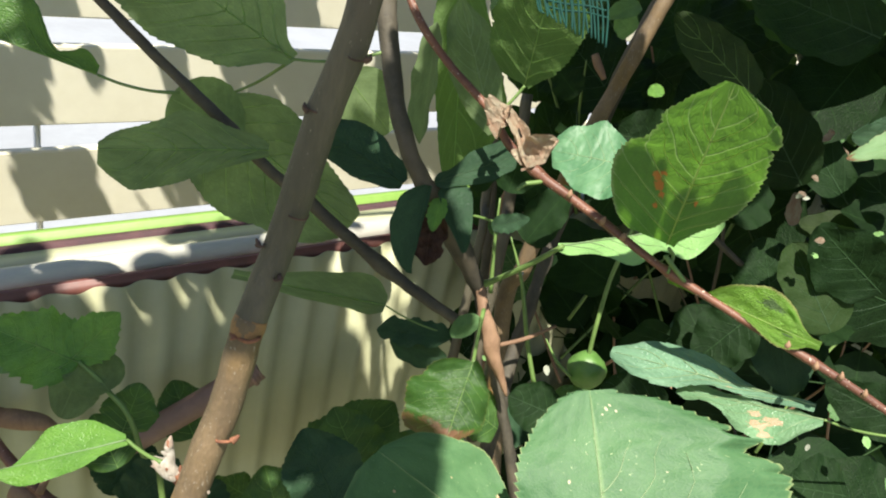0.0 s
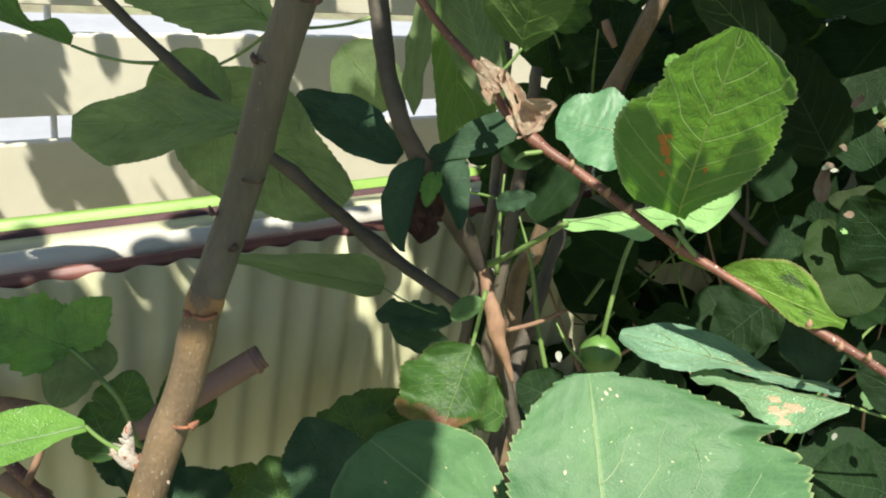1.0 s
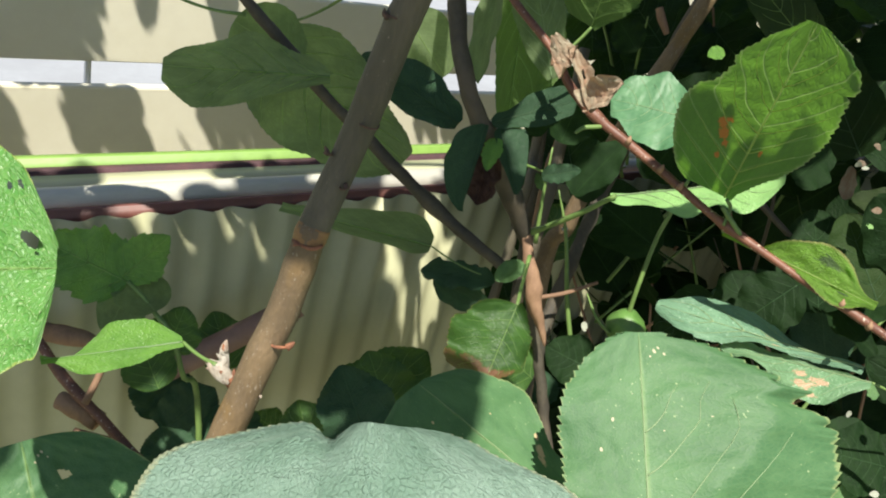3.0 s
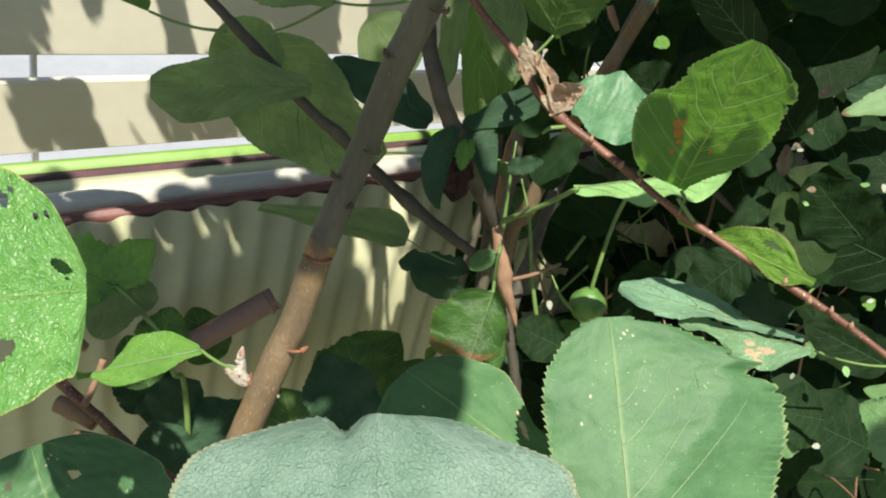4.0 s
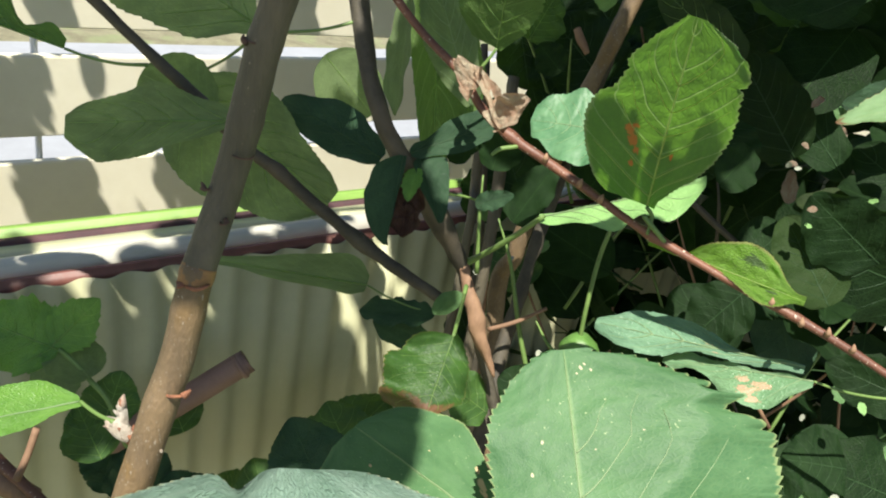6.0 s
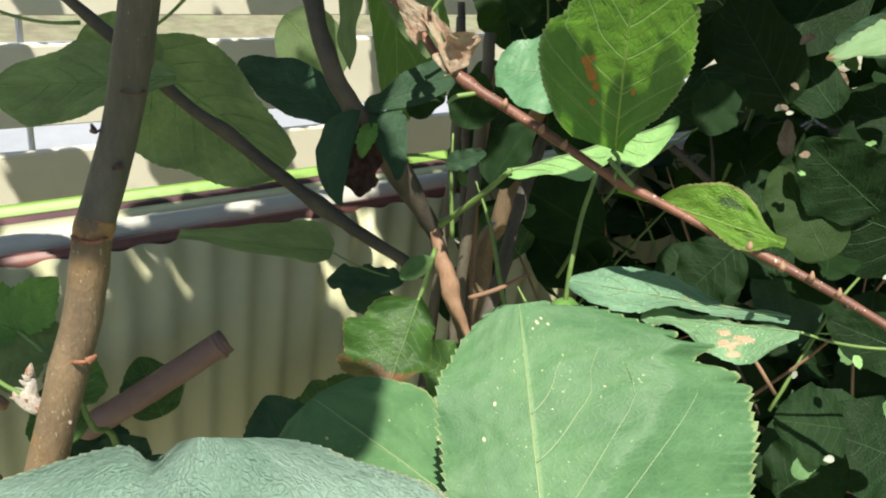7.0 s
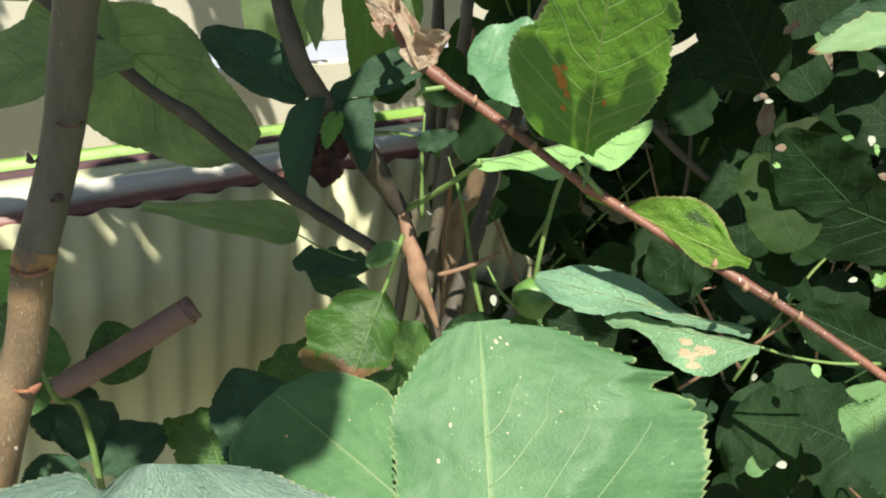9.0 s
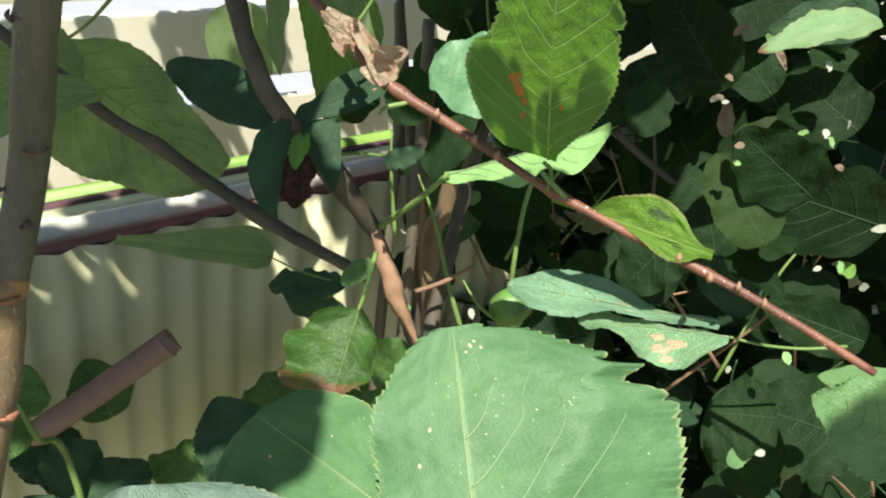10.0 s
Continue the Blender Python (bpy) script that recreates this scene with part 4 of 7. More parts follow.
add_leaf(tree, (0.366, -0.259, 0.923), (0.398, -0.337, 0.977), 0.0, (-0.762, 0.130, 0.634), "apple_sunlit", "sunlit apple leaf, painted pale green", outline=((0, 0.04, 0.02), (0.08, 0.08, 0.02), (0.2, 0.08, 0.01), (0.35, 0.14, 0.01), (0.5, 0.20, 0.01), (0.65, 0.15, 0.01), (0.8, 0.21, 0.01), (0.92, 0.14, 0.01), (1, 0.05, 0.03)), detail=2, vein_count=6, teeth=26, tooth=0.02, fold=0.05, droop=-0.03, wave=0.03, seed=7.0, uneven=0.05)
add_leaf(tree, (0.396, -0.276, 0.980), (0.373, -0.227, 0.972), 0.0, (-0.663, -0.203, 0.720), "apple_mint", "broad blue-green apple leaf, half in sun", outline=((0, 0.04, 0.33), (0.08, 0.19, 0.38), (0.2, 0.26, 0.47), (0.35, 0.38, 0.48), (0.5, 0.45, 0.47), (0.65, 0.43, 0.40), (0.8, 0.36, 0.28), (0.92, 0.27, 0.21), (1, 0.20, 0.03)), detail=2, vein_count=5, teeth=20, tooth=0.02, fold=0.1, droop=0.04, wave=0.03, seed=8.3, uneven=0.05)
add_leaf(tree, (0.325, -0.237, 1.017), (0.302, -0.259, 1.081), 0.0, (-0.880, -0.259, -0.398), "apple_backlit", "backlit apple leaf with a toothed edge", outline=((0, 0.04, 0.23), (0.08, 0.10, 0.30), (0.2, 0.19, 0.35), (0.35, 0.27, 0.39), (0.5, 0.33, 0.39), (0.65, 0.37, 0.34), (0.8, 0.36, 0.26), (0.92, 0.30, 0.17), (1, 0.18, 0.03)), stalk=(0.317, -0.232, 1.001), detail=2, teeth=26, tooth=0.05, fold=0.1, wave=0.03, seed=4.4, uneven=0.06, vein_count=5, vein_mat=VEIN_DIM)
add_leaf(tree, (0.361, -0.124, 1.056), (0.345, -0.178, 0.926), 0.0, (-0.494, -0.782, 0.381), "apple_backlit", "long olive apple leaf hanging in the shade", outline=((0, 0.04, 0.04), (0.08, 0.10, 0.09), (0.2, 0.13, 0.12), (0.35, 0.13, 0.17), (0.5, 0.12, 0.20), (0.65, 0.10, 0.23), (0.8, 0.08, 0.17), (0.92, 0.06, 0.09), (1, 0.03, 0.05)), detail=2, vein_count=7, fold=0.1, seed=1.1, teeth=20, tooth=0.02, uneven=0.08, ribs_only=True, vein_mat=VEIN_DIM)
add_leaf(tree, (0.324, -0.154, 1.027), (0.306, -0.183, 0.961), 0.0259, (-0.97, 0.1156, 0.2138), "apple_under", "narrow pale apple leaf, edge on", belly=0.45, blunt=0.6, fold=0.3, seed=6.1, wave=0.04)
add_leaf(tree, (0.353, -0.194, 0.970), (0.329, -0.165, 1.044), 0.0, (-0.425, -0.880, 0.211), "apple_under", "pale grey-green apple leaf hanging behind the twig", outline=((0, 0.04, 0.04), (0.08, 0.10, 0.09), (0.2, 0.12, 0.15), (0.35, 0.15, 0.20), (0.5, 0.16, 0.22), (0.65, 0.16, 0.21), (0.8, 0.14, 0.17), (0.92, 0.07, 0.11), (1, 0.03, 0.03)), detail=2, fold=0.2, wave=0.05, seed=9.1, teeth=20, tooth=0.02, uneven=0.06, crinkle=0.02, vein_count=6, vein_mat=VEIN)
add_leaf(tree, (0.213, -0.172, 0.958), (0.137, -0.128, 0.944), 0.0, (-0.498, -0.716, 0.489), "apple_under", "large shaded apple leaf with a pale midrib", outline=((0, 0.04, 0.04), (0.08, 0.09, 0.06), (0.2, 0.13, 0.09), (0.35, 0.20, 0.14), (0.5, 0.23, 0.19), (0.65, 0.18, 0.23), (0.8, 0.13, 0.25), (0.92, 0.10, 0.17), (1, 0.05, 0.09)), detail=2, teeth=22, tooth=0.02, fold=0.12, droop=0.04, wave=0.05, seed=2.7, uneven=0.05, crinkle=0.02, vein_count=5, vein_mat=VEIN_DIM)
add_leaf(tree, (0.214, -0.070, 0.949), (0.282, -0.162, 0.898), 0.0, (-0.462, -0.669, 0.582), "apple_under", "large shaded apple leaf with a pale midrib", outline=((0, 0.04, 0.04), (0.08, 0.17, 0.13), (0.2, 0.32, 0.21), (0.35, 0.38, 0.26), (0.5, 0.37, 0.25), (0.65, 0.31, 0.19), (0.8, 0.27, 0.15), (0.92, 0.20, 0.11), (1, 0.10, 0.07)), stalk=(0.235, -0.146, 1.000), detail=2, teeth=24, tooth=0.02, fold=0.1, wave=0.04, seed=3.9, uneven=0.05, vein_count=6, vein_mat=VEIN_DIM)
add_leaf(tree, (0.22, -0.124, 0.946), (0.184, -0.102, 0.962), 0.0494, (-0.2633, -0.8109, 0.5226), "apple_under", "shaded apple leaf behind others", detail=2, belly=0.5, blunt=0.5, seed=1.4, uneven=0.16, ribs_only=True, vein_mat=VEIN_DIM)
add_leaf(tree, (0.235, -0.146, 1.000), (0.170, -0.065, 1.040), 0.0, (-0.498, -0.669, 0.551), "apple_under", "broad shaded apple leaf", outline=((0, 0.04, 0.04), (0.08, 0.07, 0.10), (0.2, 0.21, 0.22), (0.35, 0.30, 0.29), (0.5, 0.31, 0.31), (0.65, 0.29, 0.33), (0.8, 0.24, 0.31), (0.92, 0.22, 0.27), (1, 0.03, 0.19)), stalk=(0.286, -0.164, 1.012), detail=2, vein_count=7, teeth=20, tooth=0.03, fold=0.1, droop=0.05, wave=0.03, uneven=0.05, seed=5.5, vein_mat=VEIN_DIM)
add_leaf(tree, (0.144, -0.103, 0.976), (0.050, -0.048, 0.999), 0.0, (-0.237, -0.693, 0.681), "apple_top", "green apple leaf on a long stalk", outline=((0, 0.04, 0.00), (0.08, 0.09, 0.00), (0.2, 0.05, 0.00), (0.35, 0.21, 0.00), (0.5, 0.21, 0.00), (0.65, 0.23, 0.00), (0.8, 0.18, 0.04), (0.92, 0.14, 0.04), (1, 0.03, 0.03)), stalk=(0.179, -0.129, 0.975), detail=2, vein_count=5, teeth=18, tooth=0.03, fold=0.45, droop=0.03, seed=8.1, uneven=0.05, vein_mat=VEIN_DIM)
add_leaf(tree, (0.325, -0.061, 0.963), (0.358, -0.083, 0.925), 0.0496, (-0.4202, -0.8945, 0.1529), "apple_under", belly=0.5, blunt=0.5, seed=1.9, vein_count=4, ribs_only=True, vein_mat=VEIN_DIM)
add_leaf(tree, (0.308, -0.173, 0.930), (0.282, -0.086, 0.940), 0.0, (-0.664, -0.283, 0.692), "apple_shaded", "glossy apple leaf, green darkened for shade", outline=((0, 0.04, 0.04), (0.08, 0.12, 0.10), (0.2, 0.14, 0.13), (0.35, 0.20, 0.16), (0.5, 0.21, 0.16), (0.65, 0.19, 0.15), (0.8, 0.13, 0.11), (0.92, 0.08, 0.11), (1, 0.03, 0.03)), detail=2, vein_count=5, teeth=16, tooth=0.02, droop=0.04, wave=0.03, seed=4.9, uneven=0.06, vein_mat=VEIN_DARK)
add_leaf(tree, (0.294, -0.213, 0.949), (0.276, -0.234, 0.905), 0.0, (-0.623, -0.584, 0.520), "apple_shaded", "drooping leaf, green darkened for shade", outline=((0, 0.04, 0.04), (0.08, 0.17, 0.04), (0.2, 0.27, 0.04), (0.35, 0.29, 0.03), (0.5, 0.31, 0.02), (0.65, 0.28, 0.02), (0.8, 0.23, 0.01), (0.92, 0.14, 0.01), (1, 0.03, 0.03)), detail=2, fold=0.3, droop=0.06, seed=2.1, uneven=0.06, vein_count=1, ribs_only=True, vein_mat=VEIN_DARK)
add_leaf(tree, (0.305, -0.214, 0.947), (0.302, -0.246, 0.921), 0.0, (-0.262, -0.597, 0.758), "apple_shaded", "drooping leaf, green darkened for shade", outline=((0, 0.04, 0.04), (0.08, 0.14, 0.31), (0.2, 0.14, 0.34), (0.35, 0.15, 0.31), (0.5, 0.14, 0.26), (0.65, 0.11, 0.21), (0.8, 0.07, 0.15), (0.92, 0.05, 0.09), (1, 0.03, 0.03)), detail=2, fold=0.3, droop=0.06, seed=3.3, uneven=0.06, vein_count=1, ribs_only=True, vein_mat=VEIN_DARK)
add_leaf(tree, (0.300, -0.211, 0.949), (0.345, -0.226, 0.970), 0.0, (-0.491, -0.646, 0.584), "apple_shaded", "glossy leaf, green darkened for shade", outline=((0, 0.04, 0.04), (0.08, 0.10, 0.09), (0.2, 0.11, 0.09), (0.35, 0.15, 0.14), (0.5, 0.18, 0.20), (0.65, 0.19, 0.21), (0.8, 0.16, 0.21), (0.92, 0.14, 0.19), (1, 0.03, 0.03)), detail=2, fold=0.1, seed=6.6, uneven=0.06, vein_count=4, vein_mat=VEIN_DARK)
add_leaf(tree, (0.3, -0.219, 0.943), (0.287, -0.233, 0.93), 0.0129, (-0.6011, -0.1674, 0.7814), "apple_young", belly=0.4, blunt=0.6, fold=0.3, teeth=8, tooth=0.2, seed=7.7)
add_leaf(tree, (0.301, -0.213, 0.937), (0.288, -0.232, 0.907), 0.0, (-0.544, -0.580, 0.606), "dead_dark", "shrivelled dark brown leaf", outline=((0, 0.04, 0.04), (0.08, 0.22, 0.17), (0.2, 0.25, 0.19), (0.35, 0.34, 0.25), (0.5, 0.36, 0.28), (0.65, 0.35, 0.27), (0.8, 0.26, 0.22), (0.92, 0.13, 0.18), (1, 0.03, 0.03)), name="dead_leaf", detail=2, fold=0.3, crinkle=0.09, wave=0.1, tear=0.35, seed=4.0)
add_leaf(tree, (0.311, -0.241, 1.007), (0.312, -0.269, 0.982), 0.0, (-0.448, -0.600, 0.662), "dead", "crumpled dry brown leaf", outline=((0, 0.04, 0.04), (0.08, 0.13, 0.07), (0.2, 0.13, 0.08), (0.35, 0.14, 0.09), (0.5, 0.14, 0.11), (0.65, 0.12, 0.13), (0.8, 0.09, 0.13), (0.92, 0.07, 0.13), (1, 0.03, 0.03)), name="dead_leaf", detail=2, rows=60, cols=18, fold=0.9, crinkle=0.14, wave=0.2, waves=1.6, tear=0.2, seed=1.2, curl=-0.8, uneven=0.25, holes=((0.45, 0.35, 0.06),))
add_leaf(tree, (0.310, -0.246, 1.009), (0.300, -0.251, 0.993), 0.0, (-0.758, -0.338, 0.558), "dead", "crumpled dry brown leaf", outline=((0, 0.04, 0.04), (0.08, 0.37, 0.09), (0.2, 0.39, 0.09), (0.35, 0.44, 0.08), (0.5, 0.43, 0.08), (0.65, 0.35, 0.08), (0.8, 0.24, 0.08), (0.92, 0.13, 0.08), (1, 0.03, 0.03)), name="dead_leaf", detail=2, fold=0.8, crinkle=0.14, wave=0.25, waves=1.5, seed=2.5, curl=-0.9, uneven=0.2)
add_leaf(tree, (0.311, -0.266, 0.983), (0.316, -0.279, 1.003), 0.0, (-0.984, -0.079, 0.157), "dead", "crumpled dry brown leaf", outline=((0, 0.04, 0.04), (0.08, 0.18, 0.34), (0.2, 0.18, 0.36), (0.35, 0.20, 0.38), (0.5, 0.23, 0.39), (0.65, 0.21, 0.32), (0.8, 0.19, 0.25), (0.92, 0.19, 0.18), (1, 0.03, 0.14)), name="dead_leaf", detail=2, rows=50, cols=16, fold=0.4, crinkle=0.10, wave=0.2, waves=1.1, seed=3.7, curl=-0.7, uneven=0.15)
part("branch", tube([(0.308, -0.236, 0.994, 0.0021), (0.309, -0.235, 1.001, 0.0021), (0.313, -0.237, 1.005, 0.0024), (0.316, -0.241, 1.003, 0.0012)], steps=5, sides=8, uneven=0.5), BARK_TAN, tree)
add_leaf(tree, (0.306, -0.272, 0.861), (0.275, -0.296, 0.829), 0.0, (-0.523, -0.354, 0.776), "apple_browned", "apple leaf with a browned edge", outline=((0, 0.04, 0.04), (0.08, 0.22, 0.14), (0.2, 0.44, 0.24), (0.35, 0.55, 0.31), (0.5, 0.58, 0.34), (0.65, 0.57, 0.35), (0.8, 0.56, 0.34), (0.92, 0.54, 0.16), (1, 0.46, 0.03)), stalk=(0.341, -0.237, 0.868), detail=2, vein_count=6, vein_mat=VEIN_DIM, teeth=20, tooth=0.04, fold=0.28, wave=0.12, waves=2.4, uneven=0.12, crinkle=0.02, seed=6.3, stalk_r=0.0012)
add_leaf(tree, (0.300, -0.190, 0.850), (0.242, -0.085, 0.823), 0.0, (-0.684, -0.201, 0.701), "apple_under", "thin shaded leaf on a long stalk", outline=((0, 0.05, 0.04), (0.08, 0.13, 0.07), (0.2, 0.15, 0.06), (0.35, 0.12, 0.06), (0.5, 0.10, 0.06), (0.65, 0.07, 0.05), (0.8, 0.05, 0.03), (0.92, 0.03, 0.03), (1, 0.03, 0.03)), stalk=(0.331, -0.225, 0.843), fold=0.2, seed=2.9, detail=2, uneven=0.05, stalk_r=0.0006, vein_count=1, ribs_only=True, vein_mat=VEIN_DIM)
add_leaf(tree, (0.328, -0.228, 0.843), (0.299, -0.187, 0.83), 0.0231, (-0.5763, -0.1531, 0.8028), "apple_shaded", belly=0.5, blunt=0.5, fold=0.2, wave=0.06, tear=0.4, seed=5.8, detail=2)
add_leaf(tree, (0.305, -0.195, 0.826), (0.328, -0.229, 0.825), 0.0225, (-0.812, -0.5546, 0.1819), "apple_shaded", belly=0.5, blunt=0.5, fold=0.2, wave=0.06, seed=4.8, detail=2)
add_leaf(tree, (0.344, -0.232, 0.859), (0.319, -0.237, 0.852), 0.0145, (-0.2103, -0.2656, 0.9409), "apple_pale", belly=0.5, blunt=0.5, fold=0.3, seed=1.7)
add_leaf(tree, (0.403, -0.419, 0.912), (0.372, -0.315, 0.882), 0.0, (-0.635, 0.030, 0.772), "apple_blue", "half-shaded apple leaf with tan spots", outline=((0, 0.01, 0.04), (0.08, 0.01, 0.04), (0.2, 0.00, 0.04), (0.35, 0.05, 0.05), (0.5, 0.10, 0.05), (0.65, 0.14, 0.10), (0.8, 0.14, 0.11), (0.92, 0.06, 0.07), (1, 0.03, 0.03)), detail=2, teeth=9, tooth=0.06, fold=-0.1, wave=0.06, waves=2.5, uneven=0.12, crinkle=0.02, seed=9.4, vein_count=5)
add_leaf(tree, (0.401, -0.426, 0.909), (0.384, -0.356, 0.881), 0.0, (-0.663, 0.129, 0.738), "apple_spotted", "pale leaf with tan blotches", outline=((0, 0.01, 0.04), (0.08, 0.01, 0.13), (0.2, 0.02, 0.23), (0.35, 0.03, 0.27), (0.5, 0.04, 0.22), (0.65, 0.06, 0.10), (0.8, 0.07, 0.06), (0.92, 0.07, 0.06), (1, 0.03, 0.03)), stalk=(0.45, -0.459, 0.907), detail=2, vein_count=5, teeth=14, tooth=0.03, fold=0.08, wave=0.05, seed=2.4, uneven=0.06, stalk_r=0.0007)
fruit_bm = bmesh.new()
bmesh.ops.create_uvsphere(fruit_bm, u_segments=20, v_segments=14, radius=0.0145, matrix=Matrix.Translation((0.454, -0.251, 0.798)))
for fv in fruit_bm.verts:
    fv.co += (fv.co - Vector((0.454, -0.251, 0.798))) * 0.10 * noise.noise(fv.co * 120)
part("fruit", fruit_bm, FRUIT, tree, "small green unripe apple")
part("fruit_stalk", tube([(0.453, -0.25, 0.806, 0.0017), (0.453, -0.247, 0.835, 0.0017), (0.459, -0.241, 0.869, 0.0016), (0.463, -0.24, 0.891, 0.0016), (0.47, -0.238, 0.921, 0.0012)], steps=6, sides=8), STALK, tree)
part("fruit_stalk", tube([(0.439, -0.25, 0.795, 0.0013), (0.432, -0.239, 0.803, 0.0013), (0.428, -0.226, 0.816, 0.0005)], steps=6, sides=8), STALK, tree)

# ---- the broad-leaved fig shrub in front ----
fig = thing("fig_shrub", (0.22, -0.47, 0.0), "low fig shrub with broad toothed leaves", "shrub")
part("stem", tube([(0.22, -0.47, 0.0, 0.011), (0.235, -0.45, 0.3, 0.009), (0.25, -0.42, 0.55, 0.006), (0.272, -0.47, 0.783, 0.0022)], 8, 10, 0.2), BARK_DARK, fig)
part("stem", tube([(0.22, -0.47, 0.0, 0.010), (0.20, -0.455, 0.35, 0.007), (0.18, -0.42, 0.62, 0.004), (0.131, -0.43, 0.781, 0.002)], 8, 10, 0.2), BARK_DARK, fig)
part("stem", tube([(0.22, -0.47, 0.0, 0.009), (0.10, -0.42, 0.4, 0.006), (-0.02, -0.36, 0.72, 0.004), (-0.038, -0.205, 0.879, 0.0018)], 8, 10, 0.2), BARK_DARK, fig)
add_leaf(fig, (0.243, -0.445, 0.859), (0.283, -0.366, 0.919), 0.0, (-0.587, -0.276, 0.761), "fig", "broad toothed fig leaf in full sun", outline=((0, 0.61, 0.04), (0.1, 0.66, 0.25), (0.22, 0.72, 0.31), (0.34, 0.74, 0.33), (0.46, 0.77, 0.34), (0.56, 0.77, 0.35), (0.62, 0.79, 0.35), (0.67, 0.72, 0.34), (0.72, 0.62, 0.33), (0.755, 0.69, 0.32), (0.775, 0.65, 0.31), (0.8, 0.60, 0.29), (0.86, 0.47, 0.26), (0.92, 0.36, 0.20), (0.96, 0.26, 0.15), (0.985, 0.12, 0.11), (1, 0.12, 0.06)), detail=2, rows=280, cols=48, vein_count=1, ribs_only=True, veins_at=((0.57, -1, 0.20, 0.22), (0.40, -1, 0.38, 0.42), (0.16, -1, 0.55, 0.56), (0.02, -1, 0.62, 0.80)), teeth=30, tooth=0.024, crease=(-1, 0.0, 1.04, 0.45), fold=0.03, droop=0.03, wave=0.012, seed=3.1, crinkle=0.005, uneven=0.02, notches=((0.785, -1, 0.22, 0.016), (0.70, -1, 0.05, 0.012), (0.63, -1, 0.05, 0.012)))
add_leaf(fig, (0.266, -0.406, 0.830), (0.241, -0.280, 0.824), 0.0, (-0.355, -0.025, 0.934), "fig_lobe", "side lobe of a broad fig leaf with a tan scar", outline=((0, 0.04, 0.14), (0.08, 0.14, 0.17), (0.2, 0.14, 0.22), (0.35, 0.15, 0.26), (0.5, 0.23, 0.30), (0.65, 0.28, 0.32), (0.8, 0.25, 0.32), (0.92, 0.17, 0.27), (1, 0.03, 0.13)), detail=2, rows=90, cols=26, vein_count=3, ribs_only=True, teeth=30, tooth=0.012, fold=0.03, droop=0.04, wave=0.015, seed=4.6, uneven=0.03)
add_leaf(fig, (0.118, -0.416, 0.851), (0.156, -0.351, 0.888), 0.0, (-0.289, -0.341, 0.895), "fig_wrinkled", "broad puckered blue-green fig leaf", outline=((0, 0.04, 0.04), (0.12, 0.93, 0.82), (0.3, 0.98, 0.88), (0.5, 1.10, 0.97), (0.65, 1.06, 0.94), (0.76, 1.00, 0.85), (0.83, 0.88, 0.72), (0.88, 0.74, 0.59), (0.91, 0.66, 0.50), (0.94, 0.59, 0.40), (0.97, 0.52, 0.28), (1, 0.37, 0.12)), detail=2, rows=260, cols=72, teeth=44, tooth=0.010, fold=0.0, droop=0.05, wave=0.008, seed=6.2, crinkle=0.012, uneven=0.015, bite=(0.16, 0.10, 0.075))
add_leaf(fig, (-0.004, -0.244, 0.909), (0.058, -0.275, 0.924), 0.0, (-0.437, -0.534, 0.724), "fig_specked", "bright fig leaf with pale specks and insect holes", outline=((0, 0.04, 0.04), (0.1, 0.38, 0.50), (0.25, 0.56, 0.68), (0.4, 0.64, 0.71), (0.55, 0.65, 0.73), (0.7, 0.60, 0.65), (0.82, 0.51, 0.53), (0.9, 0.48, 0.38), (0.95, 0.45, 0.26), (1, 0.18, 0.12)), detail=2, rows=240, cols=90, vein_count=1, ribs_only=True, vein_mat=VEIN_DIM, uneven=0.03, fold=0.06, droop=0.03, wave=0.015, seed=7.4, crinkle=0.014, holes=((0.87, 0.33, 0.045), (0.90, 0.36, 0.03), (0.58, 0.75, 0.03), (0.74, 0.72, 0.016), (0.80, 0.80, 0.016), (0.62, 0.85, 0.015), (0.58, -0.45, 0.05), (0.9, 0.2, 0.012)))
add_leaf(fig, (0.067, -0.267, 0.656), (0.058, -0.184, 0.746), 0.1407, (-0.0015, -0.7352, 0.6779), "fig", "broad fig leaf in the shade with holes", stalk=(0.061, -0.326, 0.607), detail=2, rows=160, cols=60, vein_count=1, ribs_only=True, belly=0.5, blunt=0.4, seed=1.8, vein_mat=VEIN_DIM, holes=((0.86, 0.3, 0.02), (0.75, 0.5, 0.03), (0.8, -0.3, 0.025)))

# ---- vine, pipes and prunings at the foot of the fence ----
vine = thing("vine", (0.105, -0.219, 0), "leafy vine climbing in front of the fence", "vine")
part("stem", tube([(0.152, -0.445, -0.558, 0.0039), (0.195, -0.129, 0.526, 0.0028), (0.168, -0.12, 0.718, 0.0019), (0.153, -0.098, 0.755, 0.0017), (0.14, -0.081, 0.77, 0.0015)], steps=8, sides=8), STALK, vine)
add_leaf(vine, (0.14, -0.081, 0.769), (0.093, -0.039, 0.783), 0.0526, (-0.2663, -0.5596, 0.7848), "apple_young", "lobed green vine leaf, backlit", belly=0.4, blunt=0.6, fold=0.1, seed=2.2, detail=2, vein_count=4, teeth=8, tooth=0.12, wave=0.05, vein_mat=VEIN_DIM)
add_leaf(vine, (0.137, -0.077, 0.771), (0.166, -0.081, 0.804), 0.0359, (-0.5861, -0.6854, 0.432), "apple_young", "lobed green vine leaf, backlit", belly=0.35, blunt=0.8, seed=3.2, detail=2, vein_count=4, teeth=7, tooth=0.12, vein_mat=VEIN_DIM)
add_leaf(vine, (0.153, -0.102, 0.757), (0.14, -0.066, 0.774), 0.0381, (-0.0153, -0.4315, 0.902), "apple_under", seed=4.2, belly=0.4, blunt=0.5, detail=2)
